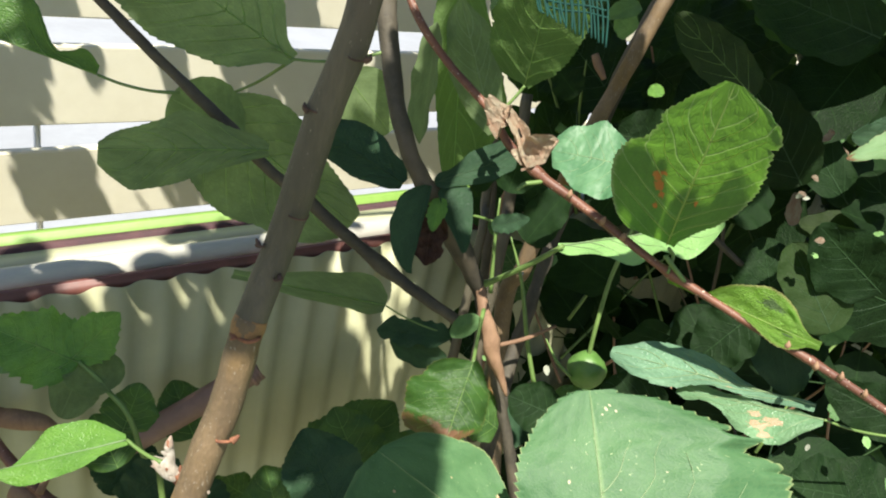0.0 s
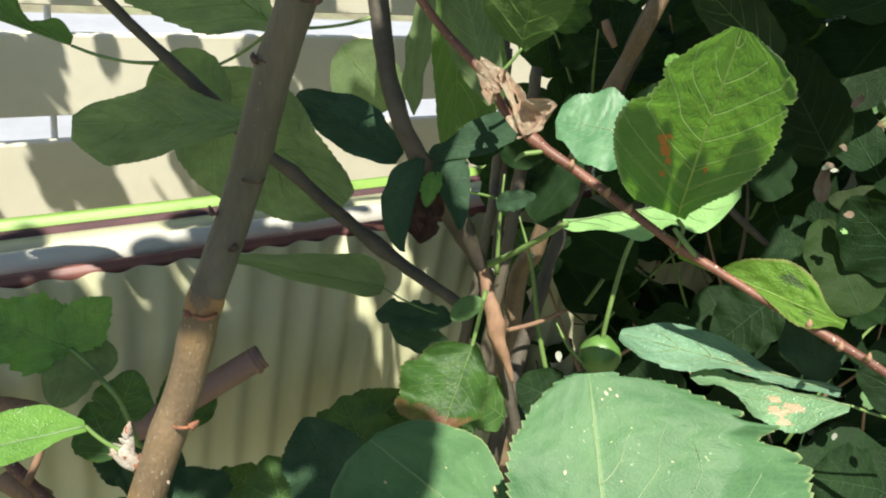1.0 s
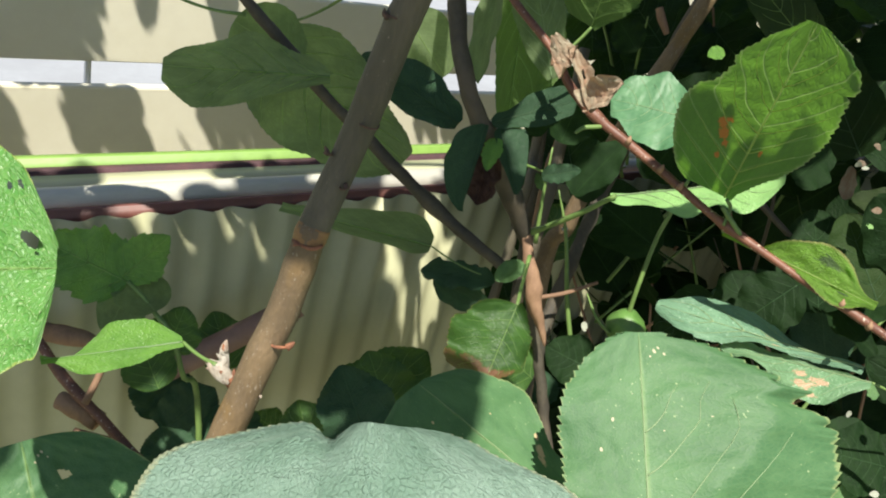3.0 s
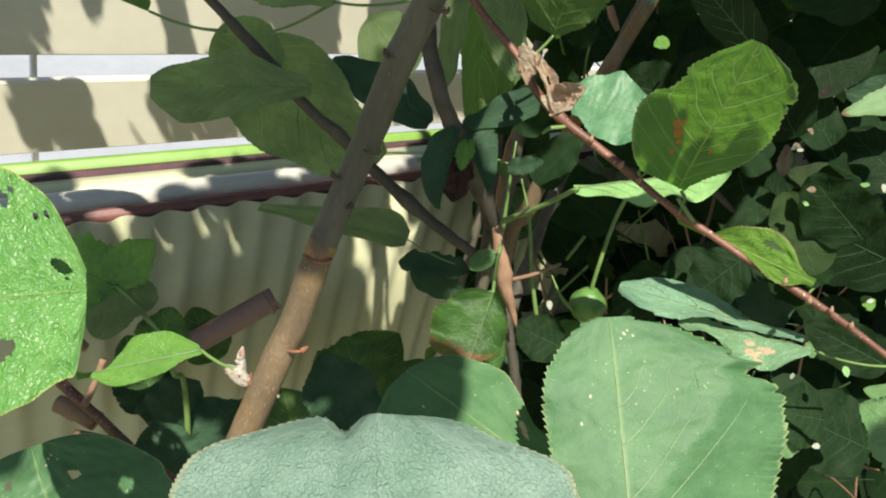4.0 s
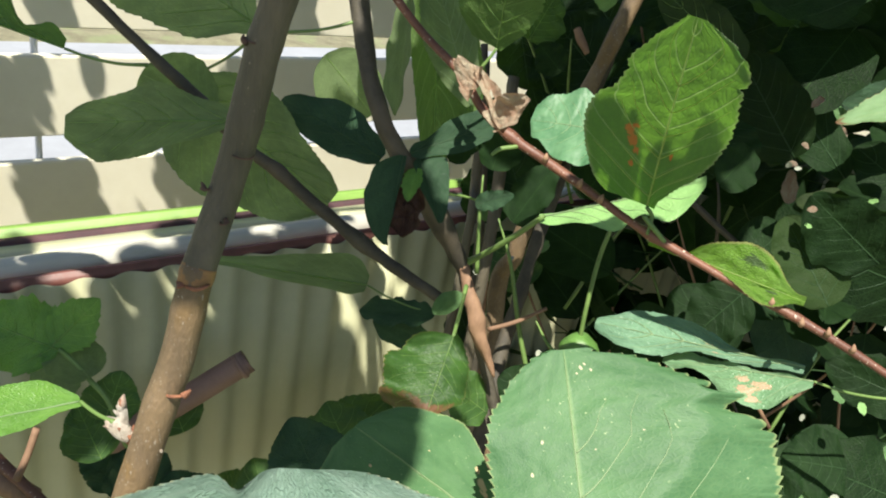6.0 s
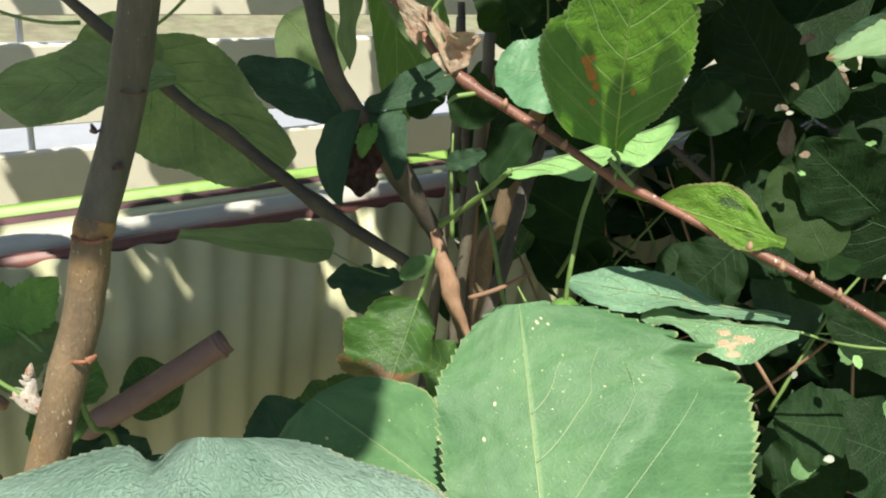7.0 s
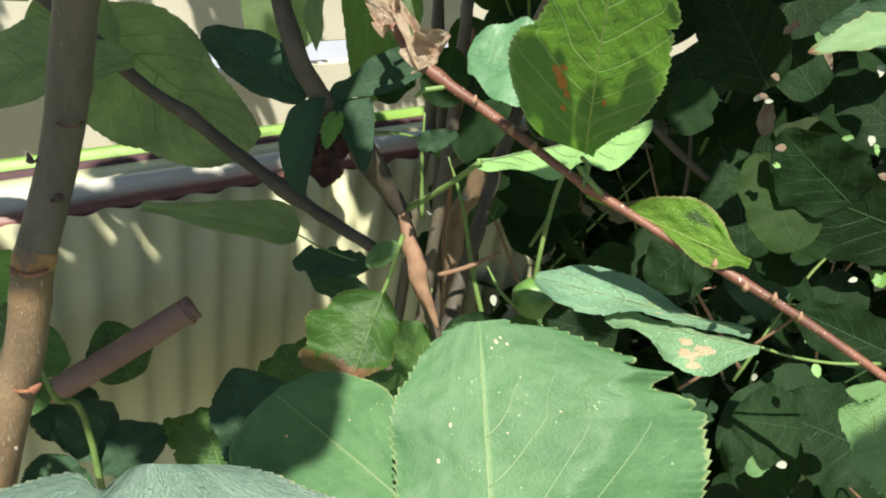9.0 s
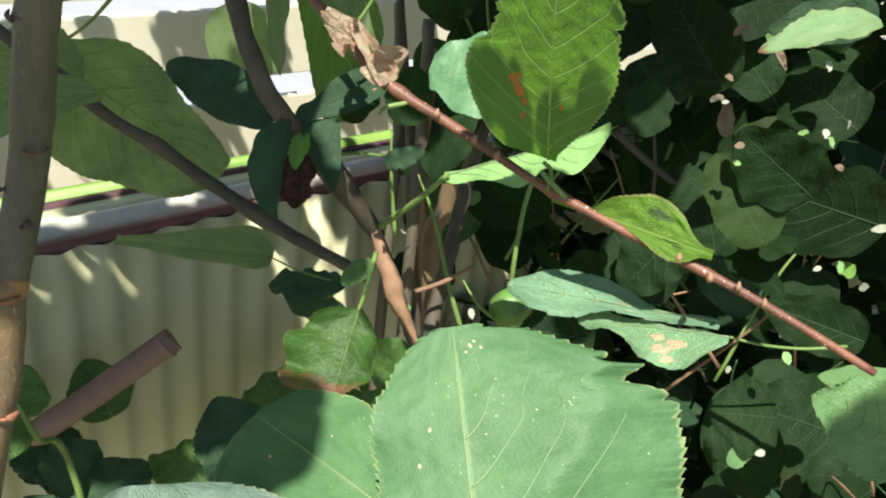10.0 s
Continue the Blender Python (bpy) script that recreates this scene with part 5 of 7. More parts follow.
add_leaf(vine, (0.145, -0.076, 0.766), (0.128, -0.078, 0.723), 0.0348, (-0.6804, -0.6686, 0.3001), "apple_under", seed=5.2, belly=0.4, blunt=0.5, detail=2)
add_leaf(vine, (0.112, -0.051, 0.775), (0.087, -0.041, 0.756), 0.0340, (-0.6429, -0.4924, 0.5867), "apple_pale", seed=6.2, belly=0.4, blunt=0.5, detail=2)
add_leaf(vine, (0.251, -0.007, 0.61), (0.246, 0.029, 0.656), 0.0564, (-0.3727, -0.75, 0.5464), "apple_under", belly=0.4, blunt=0.66, fold=0.12, seed=9.61, detail=2, vein_count=5, vein_mat=VEIN_DIM, wave=0.05, droop=0.06, uneven=0.2, teeth=18, tooth=0.05)
add_leaf(vine, (0.193, -0.032, 0.581), (0.189, 0.002, 0.624), 0.0535, (-0.1326, -0.7835, 0.6071), "apple_shaded", belly=0.4, blunt=0.66, fold=0.12, seed=9.08, detail=2, vein_count=5, vein_mat=VEIN_DARK, wave=0.05, droop=0.06, uneven=0.2, teeth=18, tooth=0.05)
add_leaf(vine, (0.368, -0.097, 0.557), (0.346, -0.067, 0.569), 0.0648, (-0.3471, -0.5565, 0.7549), "apple_top", belly=0.4, blunt=0.66, fold=0.12, seed=13.96, detail=2, vein_count=5, vein_mat=VEIN_DIM, wave=0.05, droop=0.06, uneven=0.2, teeth=18, tooth=0.05)
add_leaf(vine, (0.353, -0.076, 0.567), (0.422, -0.085, 0.647), 0.0810, (-0.6825, -0.5008, 0.5323), "apple_top", belly=0.4, blunt=0.66, fold=0.12, seed=13.23, detail=2, vein_count=5, vein_mat=VEIN_DIM, wave=0.05, droop=0.06, uneven=0.2, teeth=18, tooth=0.05)
add_leaf(vine, (0.287, -0.07, 0.568), (0.269, -0.048, 0.576), 0.0359, (-0.5383, -0.6399, 0.5484), "apple_top", belly=0.4, blunt=0.66, fold=0.12, seed=11.88, detail=2, vein_count=5, vein_mat=VEIN_DIM, wave=0.05, droop=0.06, uneven=0.2, teeth=18, tooth=0.05)
add_leaf(vine, (0.37, -0.121, 0.607), (0.358, -0.076, 0.655), 0.0667, (-0.5151, -0.6858, 0.5142), "apple_top", belly=0.4, blunt=0.66, fold=0.12, seed=14.2, detail=2, vein_count=5, vein_mat=VEIN_DIM, wave=0.05, droop=0.06, uneven=0.2, teeth=18, tooth=0.05)
add_leaf(vine, (0.236, -0.057, 0.647), (0.229, -0.021, 0.683), 0.0475, (-0.1369, -0.7136, 0.687), "apple_top", belly=0.4, blunt=0.66, fold=0.12, seed=7.38, detail=2, vein_count=5, vein_mat=VEIN_DIM, wave=0.05, droop=0.06, uneven=0.2, teeth=18, tooth=0.05)
add_leaf(vine, (0.183, -0.064, 0.602), (0.219, -0.069, 0.641), 0.0506, (-0.5852, -0.6719, 0.454), "apple_shaded", belly=0.4, blunt=0.66, fold=0.12, seed=6.73, detail=2, vein_count=5, vein_mat=VEIN_DARK, wave=0.05, droop=0.06, uneven=0.2, teeth=18, tooth=0.05)
add_leaf(vine, (0.266, -0.042, 0.551), (0.284, -0.047, 0.567), 0.0292, (-0.6672, -0.4086, 0.6229), "apple_top", belly=0.4, blunt=0.66, fold=0.12, seed=8.93, detail=2, vein_count=5, vein_mat=VEIN_DIM, wave=0.05, droop=0.06, uneven=0.2, teeth=18, tooth=0.05)
add_leaf(vine, (0.303, -0.116, 0.565), (0.294, -0.079, 0.6), 0.0643, (-0.0356, -0.6913, 0.7217), "apple_shaded", belly=0.4, blunt=0.66, fold=0.12, seed=11.1, detail=2, vein_count=5, vein_mat=VEIN_DARK, wave=0.05, droop=0.06, uneven=0.2, teeth=18, tooth=0.05)
add_leaf(vine, (0.204, -0.059, 0.588), (0.196, -0.025, 0.62), 0.0475, (-0.4098, -0.6744, 0.6141), "apple_shaded", belly=0.4, blunt=0.66, fold=0.12, seed=7.31, detail=2, vein_count=5, vein_mat=VEIN_DARK, wave=0.05, droop=0.06, uneven=0.2, teeth=18, tooth=0.05)
add_leaf(vine, (0.343, -0.071, 0.52), (0.432, -0.078, 0.623), 0.0770, (-0.6569, -0.5351, 0.5312), "apple_shaded", belly=0.4, blunt=0.66, fold=0.12, seed=11.28, detail=2, vein_count=5, vein_mat=VEIN_DARK, wave=0.05, droop=0.06, uneven=0.2, teeth=18, tooth=0.05)
add_leaf(vine, (0.32, -0.175, 0.604), (0.41, -0.19, 0.698), 0.0562, (-0.7106, -0.3121, 0.6306), "apple_top", belly=0.4, blunt=0.66, fold=0.12, seed=12.54, detail=2, vein_count=5, vein_mat=VEIN_DIM, wave=0.05, droop=0.06, uneven=0.2, teeth=18, tooth=0.05)
add_leaf(vine, (0.158, -0.109, 0.691), (0.15, -0.078, 0.719), 0.0389, (-0.2176, -0.6846, 0.6957), "apple_top", belly=0.4, blunt=0.66, fold=0.12, seed=8.67, detail=2, vein_count=5, vein_mat=VEIN_DIM, wave=0.05, droop=0.06, uneven=0.2, teeth=18, tooth=0.05)
add_leaf(vine, (0.16, -0.109, 0.724), (0.175, -0.099, 0.755), 0.0379, (-0.2063, -0.8977, 0.3894), "apple_top", belly=0.4, blunt=0.66, fold=0.12, seed=8.38, detail=2, vein_count=5, vein_mat=VEIN_DIM, wave=0.05, droop=0.06, uneven=0.2, teeth=18, tooth=0.05)
add_leaf(vine, (0.16, -0.155, 0.637), (0.157, -0.125, 0.67), 0.0519, (-0.3765, -0.7023, 0.6042), "apple_shaded", belly=0.4, blunt=0.66, fold=0.12, seed=10.31, detail=2, vein_count=5, vein_mat=VEIN_DARK, wave=0.05, droop=0.06, uneven=0.2, teeth=18, tooth=0.05)
add_leaf(vine, (0.223, -0.118, 0.61), (0.214, -0.086, 0.638), 0.0535, (-0.0938, -0.6704, 0.736), "apple_shaded", belly=0.4, blunt=0.66, fold=0.12, seed=11.06, detail=2, vein_count=5, vein_mat=VEIN_DARK, wave=0.05, droop=0.06, uneven=0.2, teeth=18, tooth=0.05)
add_leaf(vine, (0.272, -0.169, 0.609), (0.267, -0.122, 0.662), 0.0681, (-0.6496, -0.5982, 0.4692), "apple_top", belly=0.4, blunt=0.66, fold=0.12, seed=13.16, detail=2, vein_count=5, vein_mat=VEIN_DIM, wave=0.05, droop=0.06, uneven=0.2, teeth=18, tooth=0.05)
add_leaf(vine, (0.29, -0.203, 0.667), (0.279, -0.15, 0.719), 0.0643, (-0.2368, -0.705, 0.6685), "apple_shaded", belly=0.4, blunt=0.66, fold=0.12, seed=13.98, detail=2, vein_count=5, vein_mat=VEIN_DARK, wave=0.05, droop=0.06, uneven=0.2, teeth=18, tooth=0.05)
pipe = thing("pipe", (0.216, -0.044, 0.643), "brown plastic pipe leaning by the fence", "pipe")
part("pipe_wall", tube([(0.285, -0.057, 0.703, 0.0098), (0.283, -0.056, 0.702, 0.0105), (0.233, -0.047, 0.670, 0.0104), (0.188, -0.040, 0.644, 0.0102), (0.184, -0.039, 0.641, 0.0092)], steps=4, sides=20), PIPE, pipe)
part("rim", tube([(0.283, -0.0572, 0.702, 0.0112), (0.280, -0.0568, 0.700, 0.0112)], steps=2, sides=20), PIPE, pipe)
prunings = thing("pruned_branch", (0.139, -0.198, 0.68), "cut brown branch with pale stubs leaning in the vine", "branch")
part("limb", tube([(0.081, -0.097, 0.745, 0.0031), (0.092, -0.121, 0.73, 0.0035), (0.109, -0.15, 0.715, 0.0035), (0.128, -0.183, 0.698, 0.0038), (0.145, -0.21, 0.689, 0.0038), (0.296, -0.412, 0.572, 0.0045)], steps=6, sides=10, uneven=0.2), BARK_TWIG, prunings)
part("limb", tube([(0.1, -0.144, 0.726, 0.0026), (0.108, -0.14, 0.741, 0.0023), (0.114, -0.136, 0.755, 0.0023)], steps=4, sides=8), BARK_TAN, prunings)
part("stub", tube([(0.09, -0.121, 0.711, 0.0062), (0.101, -0.134, 0.71, 0.007), (0.109, -0.144, 0.707, 0.0062)], steps=4, sides=12, uneven=0.2), BARK_TAN, prunings)
part("stub", tube([(0.094, -0.144, 0.703, 0.0027), (0.104, -0.154, 0.704, 0.0031), (0.114, -0.163, 0.706, 0.0023)], steps=4, sides=10), BARK_TAN, prunings)
stub_pipe = thing("pruned_branch", (0.111, -0.044, 0.701), "thick pinkish cut branch by the fence", "branch")
part("limb", tube([(0.13, -0.055, 0.694, 0.0033), (0.123, -0.049, 0.696, 0.0061), (0.112, -0.04, 0.696, 0.0074), (0.102, -0.026, 0.69, 0.007), (0.1, 0.001, 0.668, 0.0065), (0.108, 0.066, 0.607, 0.0068)], steps=5, sides=14, uneven=0.2), BARK_TAN, stub_pipe)

# ---- the dense shrub beside the tree ----
shrub = thing("shrub", (0.62, -0.33, 0.0), "dense shrub in deep shade, leaves coloured near black", "shrub")
part("stem", tube([(0.465, -0.315, 0.211, 0.0095), (0.48, -0.144, 0.722, 0.0082), (0.485, -0.138, 0.819, 0.0073), (0.492, -0.144, 0.887, 0.0065), (0.494, -0.16, 0.964, 0.006), (0.506, -0.162, 1.003, 0.0059), (0.522, -0.164, 1.055, 0.0058), (0.551, -0.165, 1.132, 0.0052)], steps=8, sides=12, uneven=0.15), BARK_NEAR, shrub)
part("stem", tube([(0.511, -0.149, 0.954, 0.0067), (0.519, -0.15, 0.996, 0.0066), (0.536, -0.15, 1.052, 0.0064), (0.569, -0.148, 1.131, 0.0054)], steps=8, sides=12, uneven=0.15), BARK_DARK, shrub)
part("stem", tube([(0.504, -0.12, 0.599, 0.0054), (0.491, -0.091, 0.773, 0.0044), (0.494, -0.073, 0.844, 0.0038), (0.497, -0.05, 0.908, 0.0037), (0.504, -0.024, 0.964, 0.0032)], steps=6, sides=10, uneven=0.2), BARK_DARK, shrub)
part("stem", tube([(0.518, -0.097, 0.646, 0.0038), (0.51, -0.074, 0.816, 0.0034), (0.516, -0.067, 0.864, 0.0033), (0.524, -0.056, 0.919, 0.0028)], steps=6, sides=10, uneven=0.3), BARK_TAN, shrub)
part("stem", tube([(0.386, -0.198, 0.848, 0.0017), (0.383, -0.192, 0.886, 0.0012), (0.385, -0.184, 0.917, 0.0006)], steps=6, sides=8), STALK, shrub)
part("stem", tube([(0.453, -0.232, 0.724, 0.002), (0.442, -0.203, 0.785, 0.0019), (0.435, -0.182, 0.838, 0.0014), (0.428, -0.165, 0.87, 0.0006)], steps=6, sides=8), STALK, shrub)
part("stem", tube([(0.318, -0.159, 0.895, 0.0015), (0.373, -0.165, 0.896, 0.0012), (0.407, -0.178, 0.889, 0.0006)], steps=6, sides=8), STALK, shrub)
part("stem", tube([(0.409, -0.199, 0.796, 0.0017), (0.426, -0.209, 0.805, 0.0017), (0.446, -0.218, 0.818, 0.0013)], steps=5, sides=7), BARK_TAN, shrub)
part("stem", tube([(0.461, -0.165, 1.013, 0.0028), (0.462, -0.171, 1.006, 0.0032), (0.464, -0.177, 0.999, 0.002)], steps=5, sides=8, uneven=0.3), BARK_TAN, shrub)
part("stem", tube([(0.581, -0.21, 0.897, 0.003), (0.597, -0.236, 0.88, 0.003), (0.611, -0.257, 0.867, 0.0026)], steps=5, sides=8), BARK_DARK, shrub)
part("stem", tube([(0.479, -0.058, 0.960, 0.0038), (0.468, -0.082, 0.903, 0.0042), (0.461, -0.097, 0.862, 0.0042), (0.445, -0.118, 0.828, 0.0040), (0.43, -0.14, 0.60, 0.005)], steps=6, sides=10, uneven=0.3), BARK_SHADED, shrub)
part("stem", tube([(0.486, -0.088, 0.955, 0.0046), (0.478, -0.102, 0.909, 0.0050), (0.469, -0.116, 0.864, 0.0052), (0.453, -0.136, 0.832, 0.0050), (0.44, -0.16, 0.60, 0.006)], steps=6, sides=10, uneven=0.35), BARK_SHADED, shrub)
part("stem", tube([(0.535, -0.135, 0.985, 0.0032), (0.510, -0.148, 0.924, 0.0040), (0.484, -0.161, 0.862, 0.0052), (0.470, -0.169, 0.830, 0.0056), (0.454, -0.181, 0.795, 0.0058), (0.436, -0.194, 0.762, 0.0060), (0.409, -0.219, 0.714, 0.0064), (0.40, -0.23, 0.55, 0.007)], steps=6, sides=10, uneven=0.3), BARK_DARK, shrub)
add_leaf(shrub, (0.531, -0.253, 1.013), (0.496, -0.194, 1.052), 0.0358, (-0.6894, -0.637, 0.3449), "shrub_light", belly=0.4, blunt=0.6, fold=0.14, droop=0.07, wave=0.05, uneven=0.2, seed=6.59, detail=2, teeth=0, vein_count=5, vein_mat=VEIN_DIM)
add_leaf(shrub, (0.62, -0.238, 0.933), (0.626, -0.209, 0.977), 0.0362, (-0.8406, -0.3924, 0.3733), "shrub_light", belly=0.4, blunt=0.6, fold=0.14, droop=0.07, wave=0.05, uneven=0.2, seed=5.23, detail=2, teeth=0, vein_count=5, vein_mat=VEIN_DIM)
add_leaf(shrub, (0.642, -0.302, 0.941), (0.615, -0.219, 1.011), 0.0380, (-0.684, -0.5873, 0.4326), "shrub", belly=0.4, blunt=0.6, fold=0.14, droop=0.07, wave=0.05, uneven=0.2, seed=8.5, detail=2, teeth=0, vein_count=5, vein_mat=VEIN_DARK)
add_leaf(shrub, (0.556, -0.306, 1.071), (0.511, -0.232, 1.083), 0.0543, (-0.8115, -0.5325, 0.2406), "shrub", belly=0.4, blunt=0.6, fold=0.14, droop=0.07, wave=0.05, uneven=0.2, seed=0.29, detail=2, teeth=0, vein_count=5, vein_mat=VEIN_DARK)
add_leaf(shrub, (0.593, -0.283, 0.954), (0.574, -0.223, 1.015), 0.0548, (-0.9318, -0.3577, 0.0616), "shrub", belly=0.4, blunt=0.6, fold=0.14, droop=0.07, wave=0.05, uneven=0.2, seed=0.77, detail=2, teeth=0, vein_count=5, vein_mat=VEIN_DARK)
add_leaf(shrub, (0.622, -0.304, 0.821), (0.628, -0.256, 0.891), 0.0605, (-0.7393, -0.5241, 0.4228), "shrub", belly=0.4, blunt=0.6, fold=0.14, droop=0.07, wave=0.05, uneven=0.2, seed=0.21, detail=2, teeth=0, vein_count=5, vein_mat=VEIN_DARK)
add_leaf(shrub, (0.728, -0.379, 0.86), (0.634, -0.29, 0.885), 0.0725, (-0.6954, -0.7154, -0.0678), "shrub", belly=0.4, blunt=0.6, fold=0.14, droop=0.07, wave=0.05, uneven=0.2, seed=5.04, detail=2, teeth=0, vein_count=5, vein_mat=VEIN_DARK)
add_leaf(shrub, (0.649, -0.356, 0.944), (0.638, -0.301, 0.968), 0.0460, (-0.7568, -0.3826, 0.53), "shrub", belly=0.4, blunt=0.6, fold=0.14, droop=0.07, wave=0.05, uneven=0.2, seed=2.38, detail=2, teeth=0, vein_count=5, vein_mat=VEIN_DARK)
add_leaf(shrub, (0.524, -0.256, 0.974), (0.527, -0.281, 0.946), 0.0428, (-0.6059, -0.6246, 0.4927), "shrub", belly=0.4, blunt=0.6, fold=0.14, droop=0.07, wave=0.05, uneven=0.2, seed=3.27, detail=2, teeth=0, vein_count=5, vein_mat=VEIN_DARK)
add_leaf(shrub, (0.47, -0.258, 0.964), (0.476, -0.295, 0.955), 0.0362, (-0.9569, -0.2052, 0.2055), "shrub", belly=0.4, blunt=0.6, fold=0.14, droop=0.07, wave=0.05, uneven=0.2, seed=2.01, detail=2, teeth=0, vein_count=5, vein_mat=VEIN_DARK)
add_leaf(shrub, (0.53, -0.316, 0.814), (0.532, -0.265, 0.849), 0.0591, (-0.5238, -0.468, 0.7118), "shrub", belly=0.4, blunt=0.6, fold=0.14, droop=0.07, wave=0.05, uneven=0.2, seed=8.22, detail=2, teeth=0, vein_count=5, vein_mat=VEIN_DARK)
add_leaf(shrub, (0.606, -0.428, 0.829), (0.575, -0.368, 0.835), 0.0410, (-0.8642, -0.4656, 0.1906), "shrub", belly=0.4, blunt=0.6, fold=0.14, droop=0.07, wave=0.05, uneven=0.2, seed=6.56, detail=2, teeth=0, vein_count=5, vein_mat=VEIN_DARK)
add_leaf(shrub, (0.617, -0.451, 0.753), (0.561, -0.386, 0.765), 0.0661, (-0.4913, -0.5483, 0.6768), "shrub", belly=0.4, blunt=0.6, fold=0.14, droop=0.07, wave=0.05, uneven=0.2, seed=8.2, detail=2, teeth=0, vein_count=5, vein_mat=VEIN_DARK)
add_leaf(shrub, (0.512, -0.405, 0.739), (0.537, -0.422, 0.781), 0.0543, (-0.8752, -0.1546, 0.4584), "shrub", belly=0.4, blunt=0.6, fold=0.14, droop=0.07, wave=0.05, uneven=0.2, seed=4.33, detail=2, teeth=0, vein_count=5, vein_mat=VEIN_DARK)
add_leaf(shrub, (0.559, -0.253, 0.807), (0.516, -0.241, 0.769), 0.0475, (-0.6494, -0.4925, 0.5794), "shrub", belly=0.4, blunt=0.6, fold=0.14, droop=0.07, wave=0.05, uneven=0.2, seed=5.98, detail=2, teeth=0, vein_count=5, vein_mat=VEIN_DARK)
add_leaf(shrub, (0.483, -0.251, 0.744), (0.474, -0.217, 0.745), 0.0299, (-0.644, -0.1923, 0.7404), "apple_top", belly=0.4, blunt=0.6, fold=0.14, droop=0.07, wave=0.05, uneven=0.2, seed=5.02, detail=1, teeth=0)
add_leaf(shrub, (0.4, -0.176, 0.916), (0.415, -0.165, 0.95), 0.0320, (-0.373, -0.8219, 0.4305), "shrub", belly=0.4, blunt=0.6, fold=0.14, droop=0.07, wave=0.05, uneven=0.2, seed=1.04, detail=1, teeth=0)
add_leaf(shrub, (0.380, -0.188, 0.897), (0.399, -0.203, 0.909), 0.0150, (-0.568, -0.70, 0.43), "apple_shaded", belly=0.4, blunt=0.6, fold=0.3, droop=0.12, wave=0.1, uneven=0.3, seed=1.6, detail=2, teeth=7, tooth=0.15, vein_count=3, vein_mat=VEIN_DARK)
add_leaf(shrub, (0.426, -0.182, 0.875), (0.447, -0.191, 0.923), 0.0333, (-0.9023, -0.2561, 0.3467), "shrub", belly=0.4, blunt=0.6, fold=0.14, droop=0.07, wave=0.05, uneven=0.2, seed=2.54, detail=1, teeth=0)
add_leaf(shrub, (0.331, -0.208, 0.942), (0.364, -0.198, 0.966), 0.0211, (-0.0195, -0.9131, 0.4073), "shrub", belly=0.4, blunt=0.6, fold=0.14, droop=0.07, wave=0.05, uneven=0.2, seed=8.74, detail=1, teeth=0)
add_leaf(shrub, (0.565, -0.358, 0.877), (0.566, -0.305, 0.921), 0.0486, (-0.6586, -0.4732, 0.585), "shrub", belly=0.4, blunt=0.6, fold=0.14, droop=0.07, wave=0.05, uneven=0.2, seed=4.48, detail=2, teeth=0, vein_count=5, vein_mat=VEIN_DARK)
add_leaf(shrub, (0.582, -0.37, 0.914), (0.554, -0.322, 0.946), 0.0544, (-0.8925, -0.43, -0.1359), "shrub", belly=0.4, blunt=0.6, fold=0.14, droop=0.07, wave=0.05, uneven=0.2, seed=5.24, detail=2, teeth=0, vein_count=5, vein_mat=VEIN_DARK)
add_leaf(shrub, (0.523, -0.319, 0.875), (0.5, -0.305, 0.832), 0.0446, (-0.8909, -0.1704, 0.421), "shrub", belly=0.4, blunt=0.6, fold=0.14, droop=0.07, wave=0.05, uneven=0.2, seed=1.77, detail=2, teeth=0, vein_count=5, vein_mat=VEIN_DARK)
add_leaf(shrub, (0.465, -0.186, 1.055), (0.422, -0.198, 1.046), 0.0147, (-0.0246, -0.5418, 0.8401), "apple_pale", belly=0.4, blunt=0.6, fold=0.14, droop=0.07, wave=0.05, uneven=0.2, seed=1.31, detail=1, teeth=14)
add_leaf(shrub, (0.472, -0.183, 1.034), (0.452, -0.18, 1.045), 0.0176, (-0.2654, -0.937, -0.227), "apple_pale", belly=0.4, blunt=0.6, fold=0.14, droop=0.07, wave=0.05, uneven=0.2, seed=1.7, detail=1, teeth=14)
add_leaf(shrub, (0.459, -0.162, 0.981), (0.45, -0.143, 0.996), 0.0246, (-0.6595, -0.6328, 0.4058), "shrub", belly=0.4, blunt=0.6, fold=0.14, droop=0.07, wave=0.05, uneven=0.2, seed=1.21, detail=1, teeth=0)
add_leaf(shrub, (0.63, -0.211, 1.074), (0.652, -0.269, 1.054), 0.0512, (-0.9182, -0.383, 0.1008), "shrub", belly=0.4, blunt=0.6, fold=0.14, droop=0.07, wave=0.05, uneven=0.2, seed=6.31, detail=2, teeth=0, vein_count=5, vein_mat=VEIN_DARK)
add_leaf(shrub, (0.604, -0.358, 1.023), (0.532, -0.328, 1), 0.0236, (-0.4091, -0.3296, 0.8509), "red_edged", "sunlit leaf with a reddened rim", belly=0.4, blunt=0.6, fold=0.3, droop=0.07, wave=0.05, uneven=0.35, seed=1.99, detail=1, teeth=16, tooth=0.12)
add_leaf(shrub, (0.637, -0.344, 1.021), (0.575, -0.308, 1.004), 0.0309, (-0.5401, -0.773, 0.3327), "apple_shaded", belly=0.4, blunt=0.6, fold=0.14, droop=0.07, wave=0.05, uneven=0.2, seed=1.71, detail=2, teeth=0, vein_count=5, vein_mat=VEIN_DARK)
